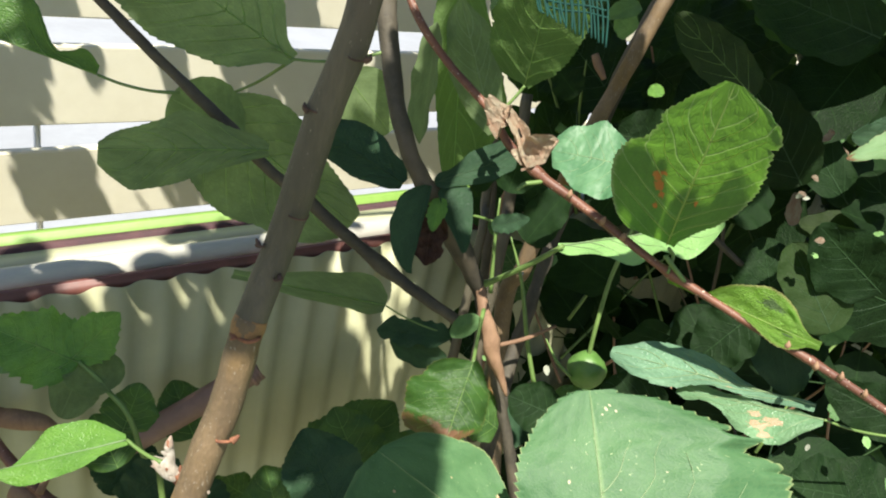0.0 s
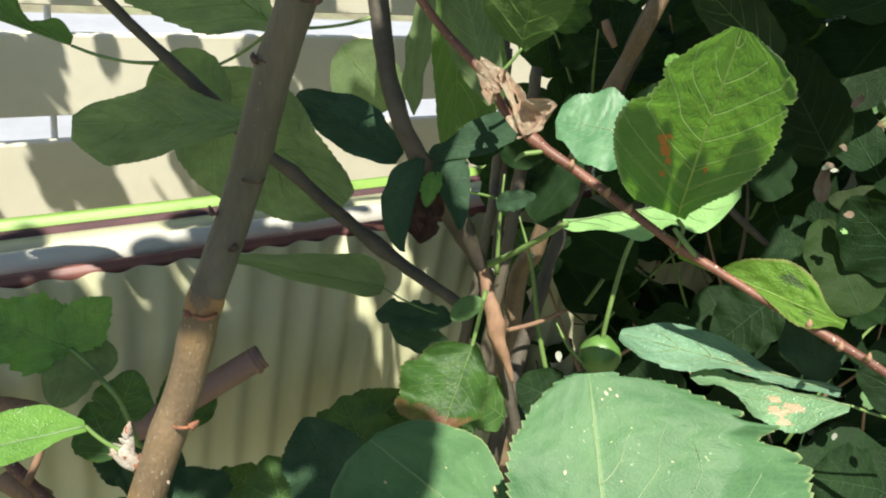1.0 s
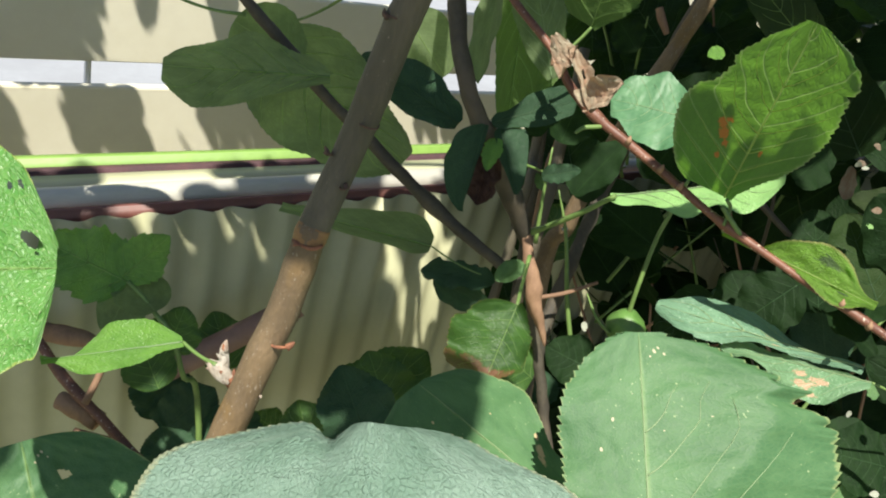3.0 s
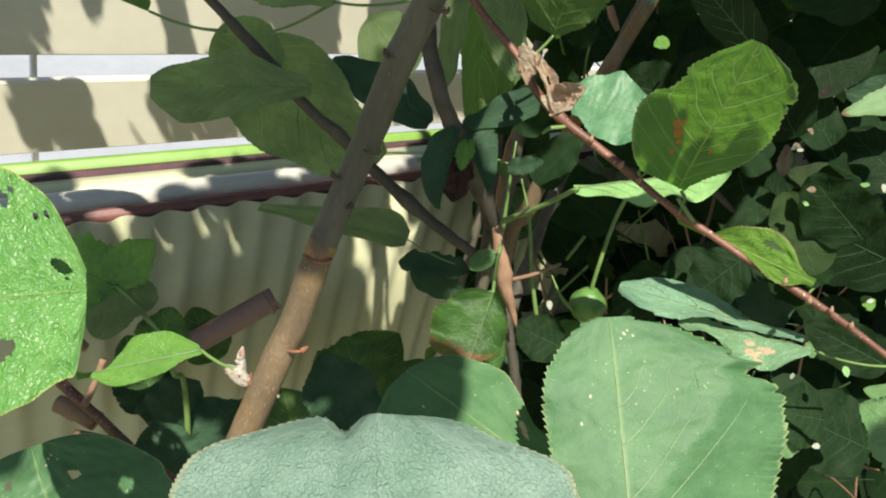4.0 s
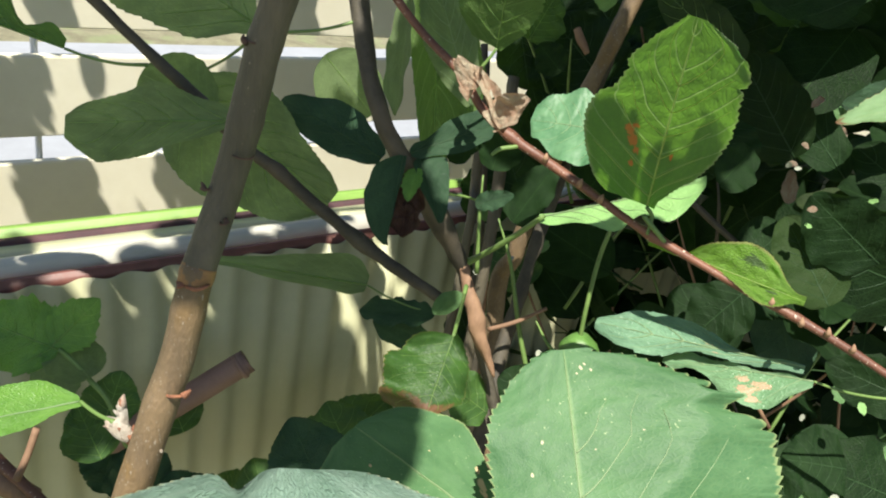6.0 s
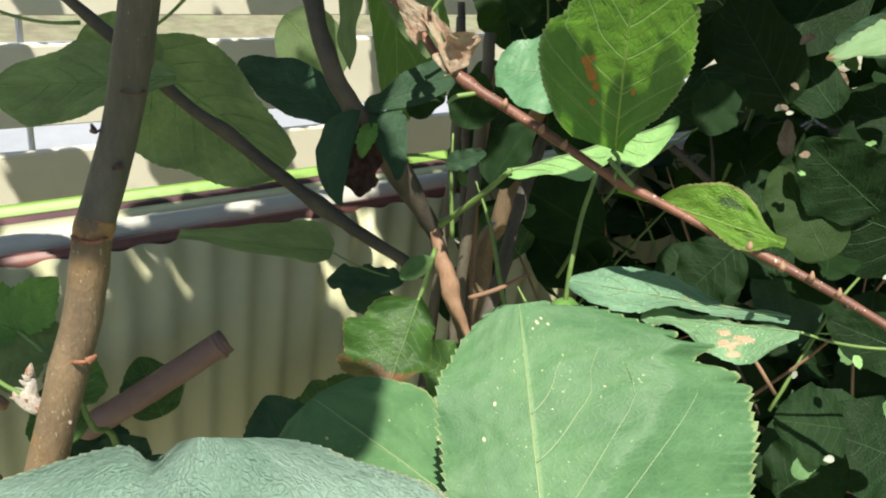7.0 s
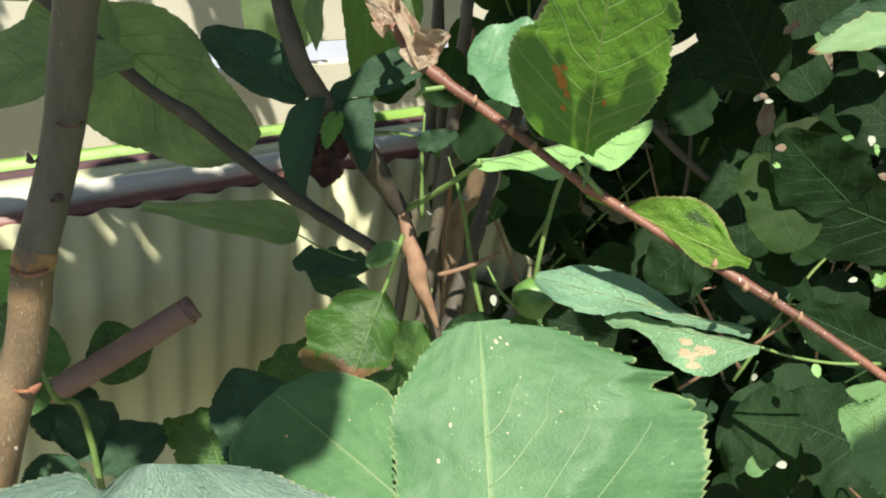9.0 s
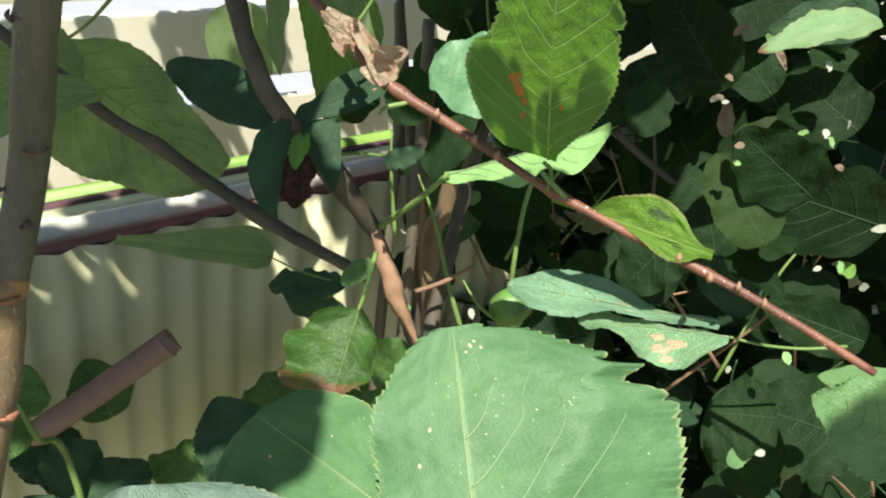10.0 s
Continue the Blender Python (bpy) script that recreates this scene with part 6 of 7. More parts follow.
add_leaf(shrub, (0.510, -0.497, 0.838), (0.464, -0.451, 0.866), 0.0534, (-0.4632, -0.7602, 0.4555), "apple_pale", "sunlit pale leaf with toothed edge", belly=0.4, blunt=0.6, fold=0.14, droop=0.07, wave=0.05, uneven=0.2, seed=1.34, detail=2, teeth=14, vein_count=5, vein_mat=VEIN_DIM, tooth=0.10)
add_leaf(shrub, (0.442, -0.434, 0.812), (0.461, -0.435, 0.826), 0.0118, (-0.5233, -0.523, 0.6728), "apple_pale", belly=0.4, blunt=0.6, fold=0.14, droop=0.07, wave=0.05, uneven=0.2, seed=5.44, detail=1, teeth=14)
add_leaf(shrub, (0.529, -0.473, 0.859), (0.481, -0.445, 0.865), 0.0178, (-0.2103, -0.5357, 0.8178), "apple_pale", belly=0.4, blunt=0.6, fold=0.14, droop=0.07, wave=0.05, uneven=0.2, seed=8.8, detail=1, teeth=14)
add_leaf(shrub, (0.377, -0.248, 0.764), (0.341, -0.23, 0.793), 0.0357, (0.0371, -0.8278, 0.5598), "apple_top", belly=0.4, blunt=0.6, fold=0.14, droop=0.07, wave=0.05, uneven=0.2, seed=5.32, detail=2, teeth=0, vein_count=5, vein_mat=VEIN_DIM)
add_leaf(shrub, (0.412, -0.27, 0.781), (0.386, -0.241, 0.787), 0.0365, (-0.5487, -0.6102, 0.5716), "shrub", belly=0.4, blunt=0.6, fold=0.14, droop=0.07, wave=0.05, uneven=0.2, seed=6.97, detail=2, teeth=0, vein_count=5, vein_mat=VEIN_DARK)
add_leaf(shrub, (0.474, -0.312, 0.803), (0.437, -0.277, 0.804), 0.0365, (-0.4834, -0.5309, 0.696), "shrub", belly=0.4, blunt=0.6, fold=0.14, droop=0.07, wave=0.05, uneven=0.2, seed=0.98, detail=2, teeth=0, vein_count=5, vein_mat=VEIN_DARK)
add_leaf(shrub, (0.472, -0.438, 0.835), (0.444, -0.413, 0.833), 0.0402, (-0.4626, -0.4574, 0.7594), "shrub", belly=0.4, blunt=0.6, fold=0.14, droop=0.07, wave=0.05, uneven=0.2, seed=8.18, detail=2, teeth=0, vein_count=5, vein_mat=VEIN_DARK)
add_leaf(shrub, (0.549, -0.103, 0.872), (0.543, -0.054, 0.935), 0.0462, (-0.2959, -0.7675, 0.5687), "shrub", belly=0.4, blunt=0.6, fold=0.14, droop=0.07, wave=0.05, uneven=0.2, seed=2.63, detail=2, teeth=0, vein_count=5, vein_mat=VEIN_DARK)
add_leaf(shrub, (0.577, -0.107, 0.954), (0.55, -0.052, 0.996), 0.0745, (-0.6813, -0.6252, 0.3808), "shrub", belly=0.4, blunt=0.6, fold=0.14, droop=0.07, wave=0.05, uneven=0.2, seed=2.51, detail=2, teeth=0, vein_count=5, vein_mat=VEIN_DARK)
add_leaf(shrub, (0.602, -0.166, 0.935), (0.544, -0.134, 0.937), 0.0529, (-0.4552, -0.843, 0.2866), "shrub", belly=0.4, blunt=0.6, fold=0.14, droop=0.07, wave=0.05, uneven=0.2, seed=5.26, detail=2, teeth=0, vein_count=5, vein_mat=VEIN_DARK)
add_leaf(shrub, (0.628, -0.1, 0.982), (0.654, -0.144, 0.955), 0.0667, (-0.8861, -0.4457, -0.1271), "shrub", belly=0.4, blunt=0.6, fold=0.14, droop=0.07, wave=0.05, uneven=0.2, seed=3.04, detail=2, teeth=0, vein_count=5, vein_mat=VEIN_DARK)
add_leaf(shrub, (0.521, -0.06, 0.978), (0.545, -0.056, 1.017), 0.0438, (-0.3574, -0.8809, 0.3103), "apple_top", belly=0.4, blunt=0.6, fold=0.14, droop=0.07, wave=0.05, uneven=0.2, seed=8.42, detail=2, teeth=0, vein_count=5, vein_mat=VEIN_DIM)
add_leaf(shrub, (0.626, -0.128, 1.022), (0.594, -0.079, 1.05), 0.0729, (-0.6348, -0.6517, 0.4151), "shrub", belly=0.4, blunt=0.6, fold=0.14, droop=0.07, wave=0.05, uneven=0.2, seed=3.57, detail=2, teeth=0, vein_count=5, vein_mat=VEIN_DARK)
add_leaf(shrub, (0.474, -0.061, 0.997), (0.502, -0.055, 1.042), 0.0505, (-0.3066, -0.8997, 0.3107), "apple_top", belly=0.4, blunt=0.6, fold=0.14, droop=0.07, wave=0.05, uneven=0.2, seed=6.96, detail=2, teeth=0, vein_count=5, vein_mat=VEIN_DIM)
add_leaf(shrub, (0.656, -0.178, 0.958), (0.627, -0.13, 0.988), 0.0745, (-0.6146, -0.6503, 0.4464), "shrub", belly=0.4, blunt=0.6, fold=0.14, droop=0.07, wave=0.05, uneven=0.2, seed=6.52, detail=2, teeth=0, vein_count=5, vein_mat=VEIN_DARK)
add_leaf(shrub, (0.538, -0.132, 0.898), (0.565, -0.133, 0.933), 0.0438, (-0.4527, -0.8301, 0.3255), "shrub", belly=0.4, blunt=0.6, fold=0.14, droop=0.07, wave=0.05, uneven=0.2, seed=3.09, detail=2, teeth=0, vein_count=5, vein_mat=VEIN_DARK)
add_leaf(shrub, (0.606, 0.026, 0.969), (0.667, 0.013, 1.032), 0.0851, (-0.4647, -0.8412, 0.2764), "shrub", belly=0.4, blunt=0.6, fold=0.14, droop=0.07, wave=0.05, uneven=0.2, seed=8.09, detail=2, teeth=0, vein_count=5, vein_mat=VEIN_DARK)
add_leaf(shrub, (0.638, -0.045, 0.992), (0.616, 0.006, 1.035), 0.0756, (-0.8839, -0.4586, 0.0917), "shrub", belly=0.4, blunt=0.6, fold=0.14, droop=0.07, wave=0.05, uneven=0.2, seed=1.47, detail=2, teeth=0, vein_count=5, vein_mat=VEIN_DARK)
add_leaf(shrub, (0.605, -0.052, 0.938), (0.588, 0.005, 0.964), 0.0655, (-0.8424, -0.4105, 0.3491), "shrub", belly=0.4, blunt=0.6, fold=0.14, droop=0.07, wave=0.05, uneven=0.2, seed=1.55, detail=2, teeth=0, vein_count=5, vein_mat=VEIN_DARK)
add_leaf(shrub, (0.613, -0.082, 0.938), (0.649, -0.06, 0.986), 0.0642, (-0.5818, -0.4802, 0.6564), "shrub", belly=0.4, blunt=0.6, fold=0.14, droop=0.07, wave=0.05, uneven=0.2, seed=2.62, detail=2, teeth=0, vein_count=5, vein_mat=VEIN_DARK)
add_leaf(shrub, (0.555, -0.015, 0.779), (0.585, 0.007, 0.842), 0.0594, (-0.4524, -0.7527, 0.4783), "shrub", belly=0.4, blunt=0.6, fold=0.14, droop=0.07, wave=0.05, uneven=0.2, seed=7.22, detail=2, teeth=0, vein_count=5, vein_mat=VEIN_DARK)
add_leaf(shrub, (0.592, -0.031, 0.805), (0.58, 0.01, 0.87), 0.0588, (-0.7762, -0.588, 0.2276), "shrub", belly=0.4, blunt=0.6, fold=0.14, droop=0.07, wave=0.05, uneven=0.2, seed=8.14, detail=2, teeth=0, vein_count=5, vein_mat=VEIN_DARK)
add_leaf(shrub, (0.542, -0.05, 0.719), (0.582, -0.044, 0.777), 0.0648, (-0.5062, -0.7495, 0.4267), "shrub", belly=0.4, blunt=0.6, fold=0.14, droop=0.07, wave=0.05, uneven=0.2, seed=8.65, detail=2, teeth=0, vein_count=5, vein_mat=VEIN_DARK)
add_leaf(shrub, (0.571, -0.086, 0.74), (0.555, -0.043, 0.774), 0.0582, (-0.6513, -0.6048, 0.4584), "apple_top", belly=0.4, blunt=0.6, fold=0.14, droop=0.07, wave=0.05, uneven=0.2, seed=1.07, detail=2, teeth=0, vein_count=5, vein_mat=VEIN_DIM)
add_leaf(shrub, (0.515, -0.067, 0.665), (0.559, -0.064, 0.723), 0.0648, (-0.6195, -0.6041, 0.5012), "shrub", belly=0.4, blunt=0.6, fold=0.14, droop=0.07, wave=0.05, uneven=0.2, seed=0.18, detail=2, teeth=0, vein_count=5, vein_mat=VEIN_DARK)
add_leaf(shrub, (0.61, -0.013, 0.849), (0.588, 0.043, 0.89), 0.0594, (-0.7272, -0.568, 0.3856), "shrub", belly=0.4, blunt=0.6, fold=0.14, droop=0.07, wave=0.05, uneven=0.2, seed=7.49, detail=2, teeth=0, vein_count=5, vein_mat=VEIN_DARK)
add_leaf(shrub, (0.376, -0.14, 0.628), (0.41, -0.146, 0.663), 0.0367, (-0.6411, -0.5579, 0.5271), "apple_top", belly=0.4, blunt=0.6, fold=0.14, droop=0.07, wave=0.05, uneven=0.2, seed=8.88, detail=1, teeth=0)
add_leaf(shrub, (0.449, -0.15, 0.631), (0.432, -0.117, 0.65), 0.0292, (-0.4893, -0.6106, 0.6227), "apple_young", belly=0.4, blunt=0.6, fold=0.14, droop=0.07, wave=0.05, uneven=0.2, seed=1.82, detail=1, teeth=0)
add_leaf(shrub, (0.737, -0.239, 0.963), (0.727, -0.216, 0.985), 0.0214, (-0.6913, -0.6333, 0.3479), "apple_pale", belly=0.4, blunt=0.6, fold=0.14, droop=0.07, wave=0.05, uneven=0.2, seed=8.48, detail=1, teeth=14)
add_leaf(shrub, (0.715, -0.199, 0.994), (0.703, -0.2, 0.976), 0.0139, (-0.8146, -0.1758, 0.5528), "dead", "pale dry leaf", belly=0.4, blunt=0.6, fold=0.14, droop=0.07, wave=0.05, uneven=0.2, seed=6.13, detail=1, teeth=0)
add_leaf(shrub, (0.646, -0.266, 0.904), (0.653, -0.255, 0.929), 0.0130, (-0.6213, -0.6381, 0.4547), "dead", "pale dry hanging leaf", belly=0.4, blunt=0.6, fold=0.14, droop=0.07, wave=0.05, uneven=0.2, seed=8.54, detail=1, teeth=0)
add_leaf(shrub, (0.703, -0.324, 0.858), (0.701, -0.311, 0.875), 0.0151, (-0.6857, -0.6149, 0.3895), "apple_young", belly=0.4, blunt=0.6, fold=0.14, droop=0.07, wave=0.05, uneven=0.2, seed=3.52, detail=1, teeth=0)
add_leaf(shrub, (0.725, -0.242, 0.96), (0.729, -0.256, 0.945), 0.0110, (-0.9784, -0.188, -0.0855), "dead", belly=0.4, blunt=0.6, fold=0.14, droop=0.07, wave=0.05, uneven=0.2, seed=8.42, detail=1, teeth=0)
add_leaf(shrub, (0.504, -0.152, 0.823), (0.501, -0.143, 0.832), 0.0136, (-0.393, -0.7124, 0.5814), "apple_pale", belly=0.4, blunt=0.6, fold=0.14, droop=0.07, wave=0.05, uneven=0.2, seed=2.05, detail=1, teeth=14)
add_leaf(shrub, (0.688, -0.221, 0.926), (0.678, -0.21, 0.928), 0.0121, (-0.504, -0.5753, 0.6441), "apple_pale", belly=0.4, blunt=0.6, fold=0.14, droop=0.07, wave=0.05, uneven=0.2, seed=7.21, detail=1, teeth=14)
add_leaf(shrub, (0.66, -0.366, 0.774), (0.653, -0.355, 0.78), 0.0173, (-0.38, -0.6175, 0.6887), "apple_pale", belly=0.4, blunt=0.6, fold=0.14, droop=0.07, wave=0.05, uneven=0.2, seed=5.54, detail=1, teeth=14)
add_leaf(shrub, (0.575, -0.151, 0.982), (0.564, -0.146, 0.975), 0.0130, (-0.6146, -0.4014, 0.6791), "apple_young", belly=0.4, blunt=0.6, fold=0.14, droop=0.07, wave=0.05, uneven=0.2, seed=1.37, detail=1, teeth=0)
add_leaf(shrub, (0.46, -0.121, 0.843), (0.455, -0.11, 0.854), 0.0106, (-0.1842, -0.7356, 0.6519), "apple_pale", belly=0.4, blunt=0.6, fold=0.14, droop=0.07, wave=0.05, uneven=0.2, seed=8.57, detail=1, teeth=14)
add_leaf(shrub, (0.728, -0.37, 0.812), (0.72, -0.357, 0.817), 0.0136, (-0.4502, -0.5481, 0.7049), "apple_young", belly=0.4, blunt=0.6, fold=0.14, droop=0.07, wave=0.05, uneven=0.2, seed=4.73, detail=1, teeth=0)
add_leaf(shrub, (0.719, -0.336, 0.843), (0.713, -0.322, 0.852), 0.0127, (-0.5063, -0.6093, 0.6103), "apple_pale", belly=0.4, blunt=0.6, fold=0.14, droop=0.07, wave=0.05, uneven=0.2, seed=2.89, detail=1, teeth=14)
add_leaf(shrub, (0.776, -0.216, 0.973), (0.779, -0.234, 0.954), 0.0146, (-0.9878, -0.0004, -0.1556), "apple_pale", belly=0.4, blunt=0.6, fold=0.14, droop=0.07, wave=0.05, uneven=0.2, seed=6.8, detail=1, teeth=14)
add_leaf(shrub, (0.749, -0.299, 0.912), (0.746, -0.285, 0.924), 0.0156, (-0.5887, -0.5951, 0.5471), "apple_young", belly=0.4, blunt=0.6, fold=0.14, droop=0.07, wave=0.05, uneven=0.2, seed=1.25, detail=1, teeth=0)
add_leaf(shrub, (0.425, -0.29, 0.984), (0.4, -0.277, 0.969), 0.0301, (-0.6141, -0.388, 0.6872), "shrub", belly=0.4, blunt=0.6, fold=0.14, droop=0.07, wave=0.05, uneven=0.2, seed=6.04, detail=2, teeth=0, vein_count=5, vein_mat=VEIN_DARK)
add_leaf(shrub, (0.428, -0.327, 0.968), (0.46, -0.322, 0.985), 0.0264, (-0.2388, -0.7131, 0.6592), "shrub", belly=0.4, blunt=0.6, fold=0.14, droop=0.07, wave=0.05, uneven=0.2, seed=8.39, detail=1, teeth=0)
add_leaf(shrub, (0.677, -0.093, 1.032), (0.691, -0.157, 1.020), 0.0550, (-0.55, -0.62, 0.56), "shrub", belly=0.42, blunt=0.55, fold=0.14, droop=0.07, wave=0.05, uneven=0.2, seed=0.4, detail=2, vein_count=5, vein_mat=VEIN_DARK)
add_leaf(shrub, (0.715, -0.123, 0.999), (0.723, -0.171, 1.034), 0.0550, (-0.55, -0.62, 0.56), "shrub", belly=0.42, blunt=0.55, fold=0.14, droop=0.07, wave=0.05, uneven=0.2, seed=1.7, detail=2, vein_count=5, vein_mat=VEIN_DARK)
add_leaf(shrub, (0.583, -0.022, 0.960), (0.582, -0.069, 0.912), 0.0500, (-0.55, -0.62, 0.56), "shrub", belly=0.42, blunt=0.55, fold=0.14, droop=0.07, wave=0.05, uneven=0.2, seed=3.0, detail=2, vein_count=5, vein_mat=VEIN_DARK)
add_leaf(shrub, (0.629, -0.047, 0.956), (0.630, -0.095, 0.919), 0.0500, (-0.55, -0.62, 0.56), "shrub", belly=0.42, blunt=0.55, fold=0.14, droop=0.07, wave=0.05, uneven=0.2, seed=4.3, detail=2, vein_count=5, vein_mat=VEIN_DARK)
add_leaf(shrub, (0.577, 0.019, 0.982), (0.572, -0.023, 0.922), 0.0600, (-0.55, -0.62, 0.56), "shrub", belly=0.42, blunt=0.55, fold=0.14, droop=0.07, wave=0.05, uneven=0.2, seed=5.6, detail=2, vein_count=5, vein_mat=VEIN_DARK)
add_leaf(shrub, (0.666, -0.049, 1.000), (0.675, -0.101, 0.982), 0.0600, (-0.55, -0.62, 0.56), "shrub", belly=0.42, blunt=0.55, fold=0.14, droop=0.07, wave=0.05, uneven=0.2, seed=6.9, detail=2, vein_count=5, vein_mat=VEIN_DARK)
add_leaf(shrub, (0.628, 0.026, 0.992), (0.644, -0.031, 0.962), 0.0600, (-0.55, -0.62, 0.56), "shrub", belly=0.42, blunt=0.55, fold=0.14, droop=0.07, wave=0.05, uneven=0.2, seed=8.2, detail=2, vein_count=5, vein_mat=VEIN_DARK)
add_leaf(shrub, (0.586, 0.073, 1.014), (0.588, 0.032, 0.962), 0.0500, (-0.55, -0.62, 0.56), "shrub", belly=0.42, blunt=0.55, fold=0.14, droop=0.07, wave=0.05, uneven=0.2, seed=9.5, detail=2, vein_count=5, vein_mat=VEIN_DARK)
add_leaf(shrub, (0.751, -0.115, 1.050), (0.755, -0.169, 1.032), 0.0600, (-0.55, -0.62, 0.56), "shrub", belly=0.42, blunt=0.55, fold=0.14, droop=0.07, wave=0.05, uneven=0.2, seed=10.8, detail=2, vein_count=5, vein_mat=VEIN_DARK)
add_leaf(shrub, (0.698, -0.033, 1.046), (0.715, -0.096, 1.034), 0.0600, (-0.55, -0.62, 0.56), "shrub", belly=0.42, blunt=0.55, fold=0.14, droop=0.07, wave=0.05, uneven=0.2, seed=12.1, detail=2, vein_count=5, vein_mat=VEIN_DARK)

# ---- netting hung in the branches ----
net = thing("garden_net", (0.232, -0.335, 1.09), "frayed teal garden netting hung over a branch", "net")
part("strand", tube([(0.223, -0.318, 1.102, 0.0004), (0.222, -0.327, 1.089, 0.0004), (0.222, -0.332, 1.081, 0.0004), (0.222, -0.334, 1.079, 0.0003)], steps=5, sides=6, uneven=0.6), NET, net)
part("strand", tube([(0.224, -0.319, 1.102, 0.0004), (0.223, -0.327, 1.089, 0.0004), (0.223, -0.333, 1.08, 0.0004), (0.223, -0.335, 1.079, 0.0003)], steps=5, sides=6, uneven=0.6), NET, net)
part("strand", tube([(0.225, -0.32, 1.102, 0.0004), (0.224, -0.328, 1.089, 0.0004), (0.224, -0.335, 1.08, 0.0004), (0.224, -0.336, 1.078, 0.0003)], steps=5, sides=6, uneven=0.6), NET, net)
part("strand", tube([(0.226, -0.32, 1.103, 0.0004), (0.225, -0.329, 1.09, 0.0004), (0.225, -0.334, 1.081, 0.0004), (0.225, -0.338, 1.078, 0.0003)], steps=5, sides=6, uneven=0.6), NET, net)
part("strand", tube([(0.227, -0.321, 1.103, 0.0004), (0.227, -0.33, 1.09, 0.0004), (0.226, -0.336, 1.081, 0.0004), (0.226, -0.339, 1.077, 0.0003)], steps=5, sides=6, uneven=0.6), NET, net)
part("strand", tube([(0.228, -0.322, 1.103, 0.0004), (0.228, -0.331, 1.09, 0.0004), (0.228, -0.336, 1.082, 0.0004), (0.227, -0.34, 1.077, 0.0003)], steps=5, sides=6, uneven=0.6), NET, net)
part("strand", tube([(0.229, -0.323, 1.104, 0.0004), (0.229, -0.331, 1.09, 0.0004), (0.228, -0.337, 1.082, 0.0004), (0.228, -0.341, 1.077, 0.0003)], steps=5, sides=6, uneven=0.6), NET, net)
part("strand", tube([(0.23, -0.324, 1.104, 0.0004), (0.23, -0.332, 1.091, 0.0004), (0.229, -0.339, 1.081, 0.0004), (0.228, -0.342, 1.076, 0.0003)], steps=5, sides=6, uneven=0.6), NET, net)
part("strand", tube([(0.232, -0.324, 1.104, 0.0004), (0.231, -0.333, 1.091, 0.0004), (0.231, -0.339, 1.083, 0.0004), (0.229, -0.344, 1.076, 0.0003)], steps=5, sides=6, uneven=0.6), NET, net)
part("strand", tube([(0.233, -0.325, 1.104, 0.0004), (0.232, -0.334, 1.091, 0.0004), (0.231, -0.34, 1.082, 0.0004), (0.23, -0.345, 1.075, 0.0003)], steps=5, sides=6, uneven=0.6), NET, net)
part("strand", tube([(0.234, -0.326, 1.105, 0.0004), (0.233, -0.335, 1.092, 0.0004), (0.233, -0.34, 1.084, 0.0004), (0.231, -0.346, 1.075, 0.0003)], steps=5, sides=6, uneven=0.6), NET, net)
part("strand", tube([(0.235, -0.327, 1.105, 0.0004), (0.234, -0.335, 1.092, 0.0004), (0.234, -0.342, 1.083, 0.0004), (0.232, -0.347, 1.074, 0.0003)], steps=5, sides=6, uneven=0.6), NET, net)
part("strand", tube([(0.236, -0.328, 1.105, 0.0004), (0.235, -0.336, 1.092, 0.0004), (0.235, -0.341, 1.084, 0.0004), (0.234, -0.347, 1.076, 0.0003)], steps=5, sides=6, uneven=0.6), NET, net)
part("strand", tube([(0.237, -0.328, 1.106, 0.0004), (0.236, -0.337, 1.092, 0.0004), (0.236, -0.343, 1.084, 0.0004), (0.234, -0.349, 1.075, 0.0003)], steps=5, sides=6, uneven=0.6), NET, net)
part("strand", tube([(0.238, -0.329, 1.106, 0.0004), (0.237, -0.338, 1.093, 0.0004), (0.237, -0.344, 1.083, 0.0004), (0.235, -0.35, 1.075, 0.0003)], steps=5, sides=6, uneven=0.6), NET, net)
part("strand", tube([(0.239, -0.33, 1.106, 0.0004), (0.238, -0.339, 1.093, 0.0004), (0.238, -0.344, 1.085, 0.0004), (0.236, -0.351, 1.074, 0.0003)], steps=5, sides=6, uneven=0.6), NET, net)
part("strand", tube([(0.24, -0.331, 1.106, 0.0004), (0.239, -0.339, 1.093, 0.0004), (0.239, -0.346, 1.084, 0.0004), (0.237, -0.352, 1.074, 0.0003)], steps=5, sides=6, uneven=0.6), NET, net)
part("strand", tube([(0.241, -0.332, 1.107, 0.0004), (0.24, -0.34, 1.094, 0.0004), (0.241, -0.346, 1.086, 0.0004), (0.238, -0.353, 1.073, 0.0003)], steps=5, sides=6, uneven=0.6), NET, net)
part("strand", tube([(0.223, -0.321, 1.097, 0.0004), (0.232, -0.329, 1.098, 0.0004), (0.238, -0.334, 1.1, 0.0004), (0.243, -0.338, 1.1, 0.0004)], steps=6, sides=6, uneven=0.7), NET, net)
part("strand", tube([(0.223, -0.322, 1.095, 0.0004), (0.232, -0.33, 1.096, 0.0004), (0.237, -0.335, 1.097, 0.0004), (0.242, -0.339, 1.098, 0.0004)], steps=6, sides=6, uneven=0.7), NET, net)
part("strand", tube([(0.223, -0.324, 1.093, 0.0004), (0.231, -0.331, 1.094, 0.0004), (0.237, -0.336, 1.095, 0.0004), (0.242, -0.341, 1.095, 0.0004)], steps=6, sides=6, uneven=0.7), NET, net)
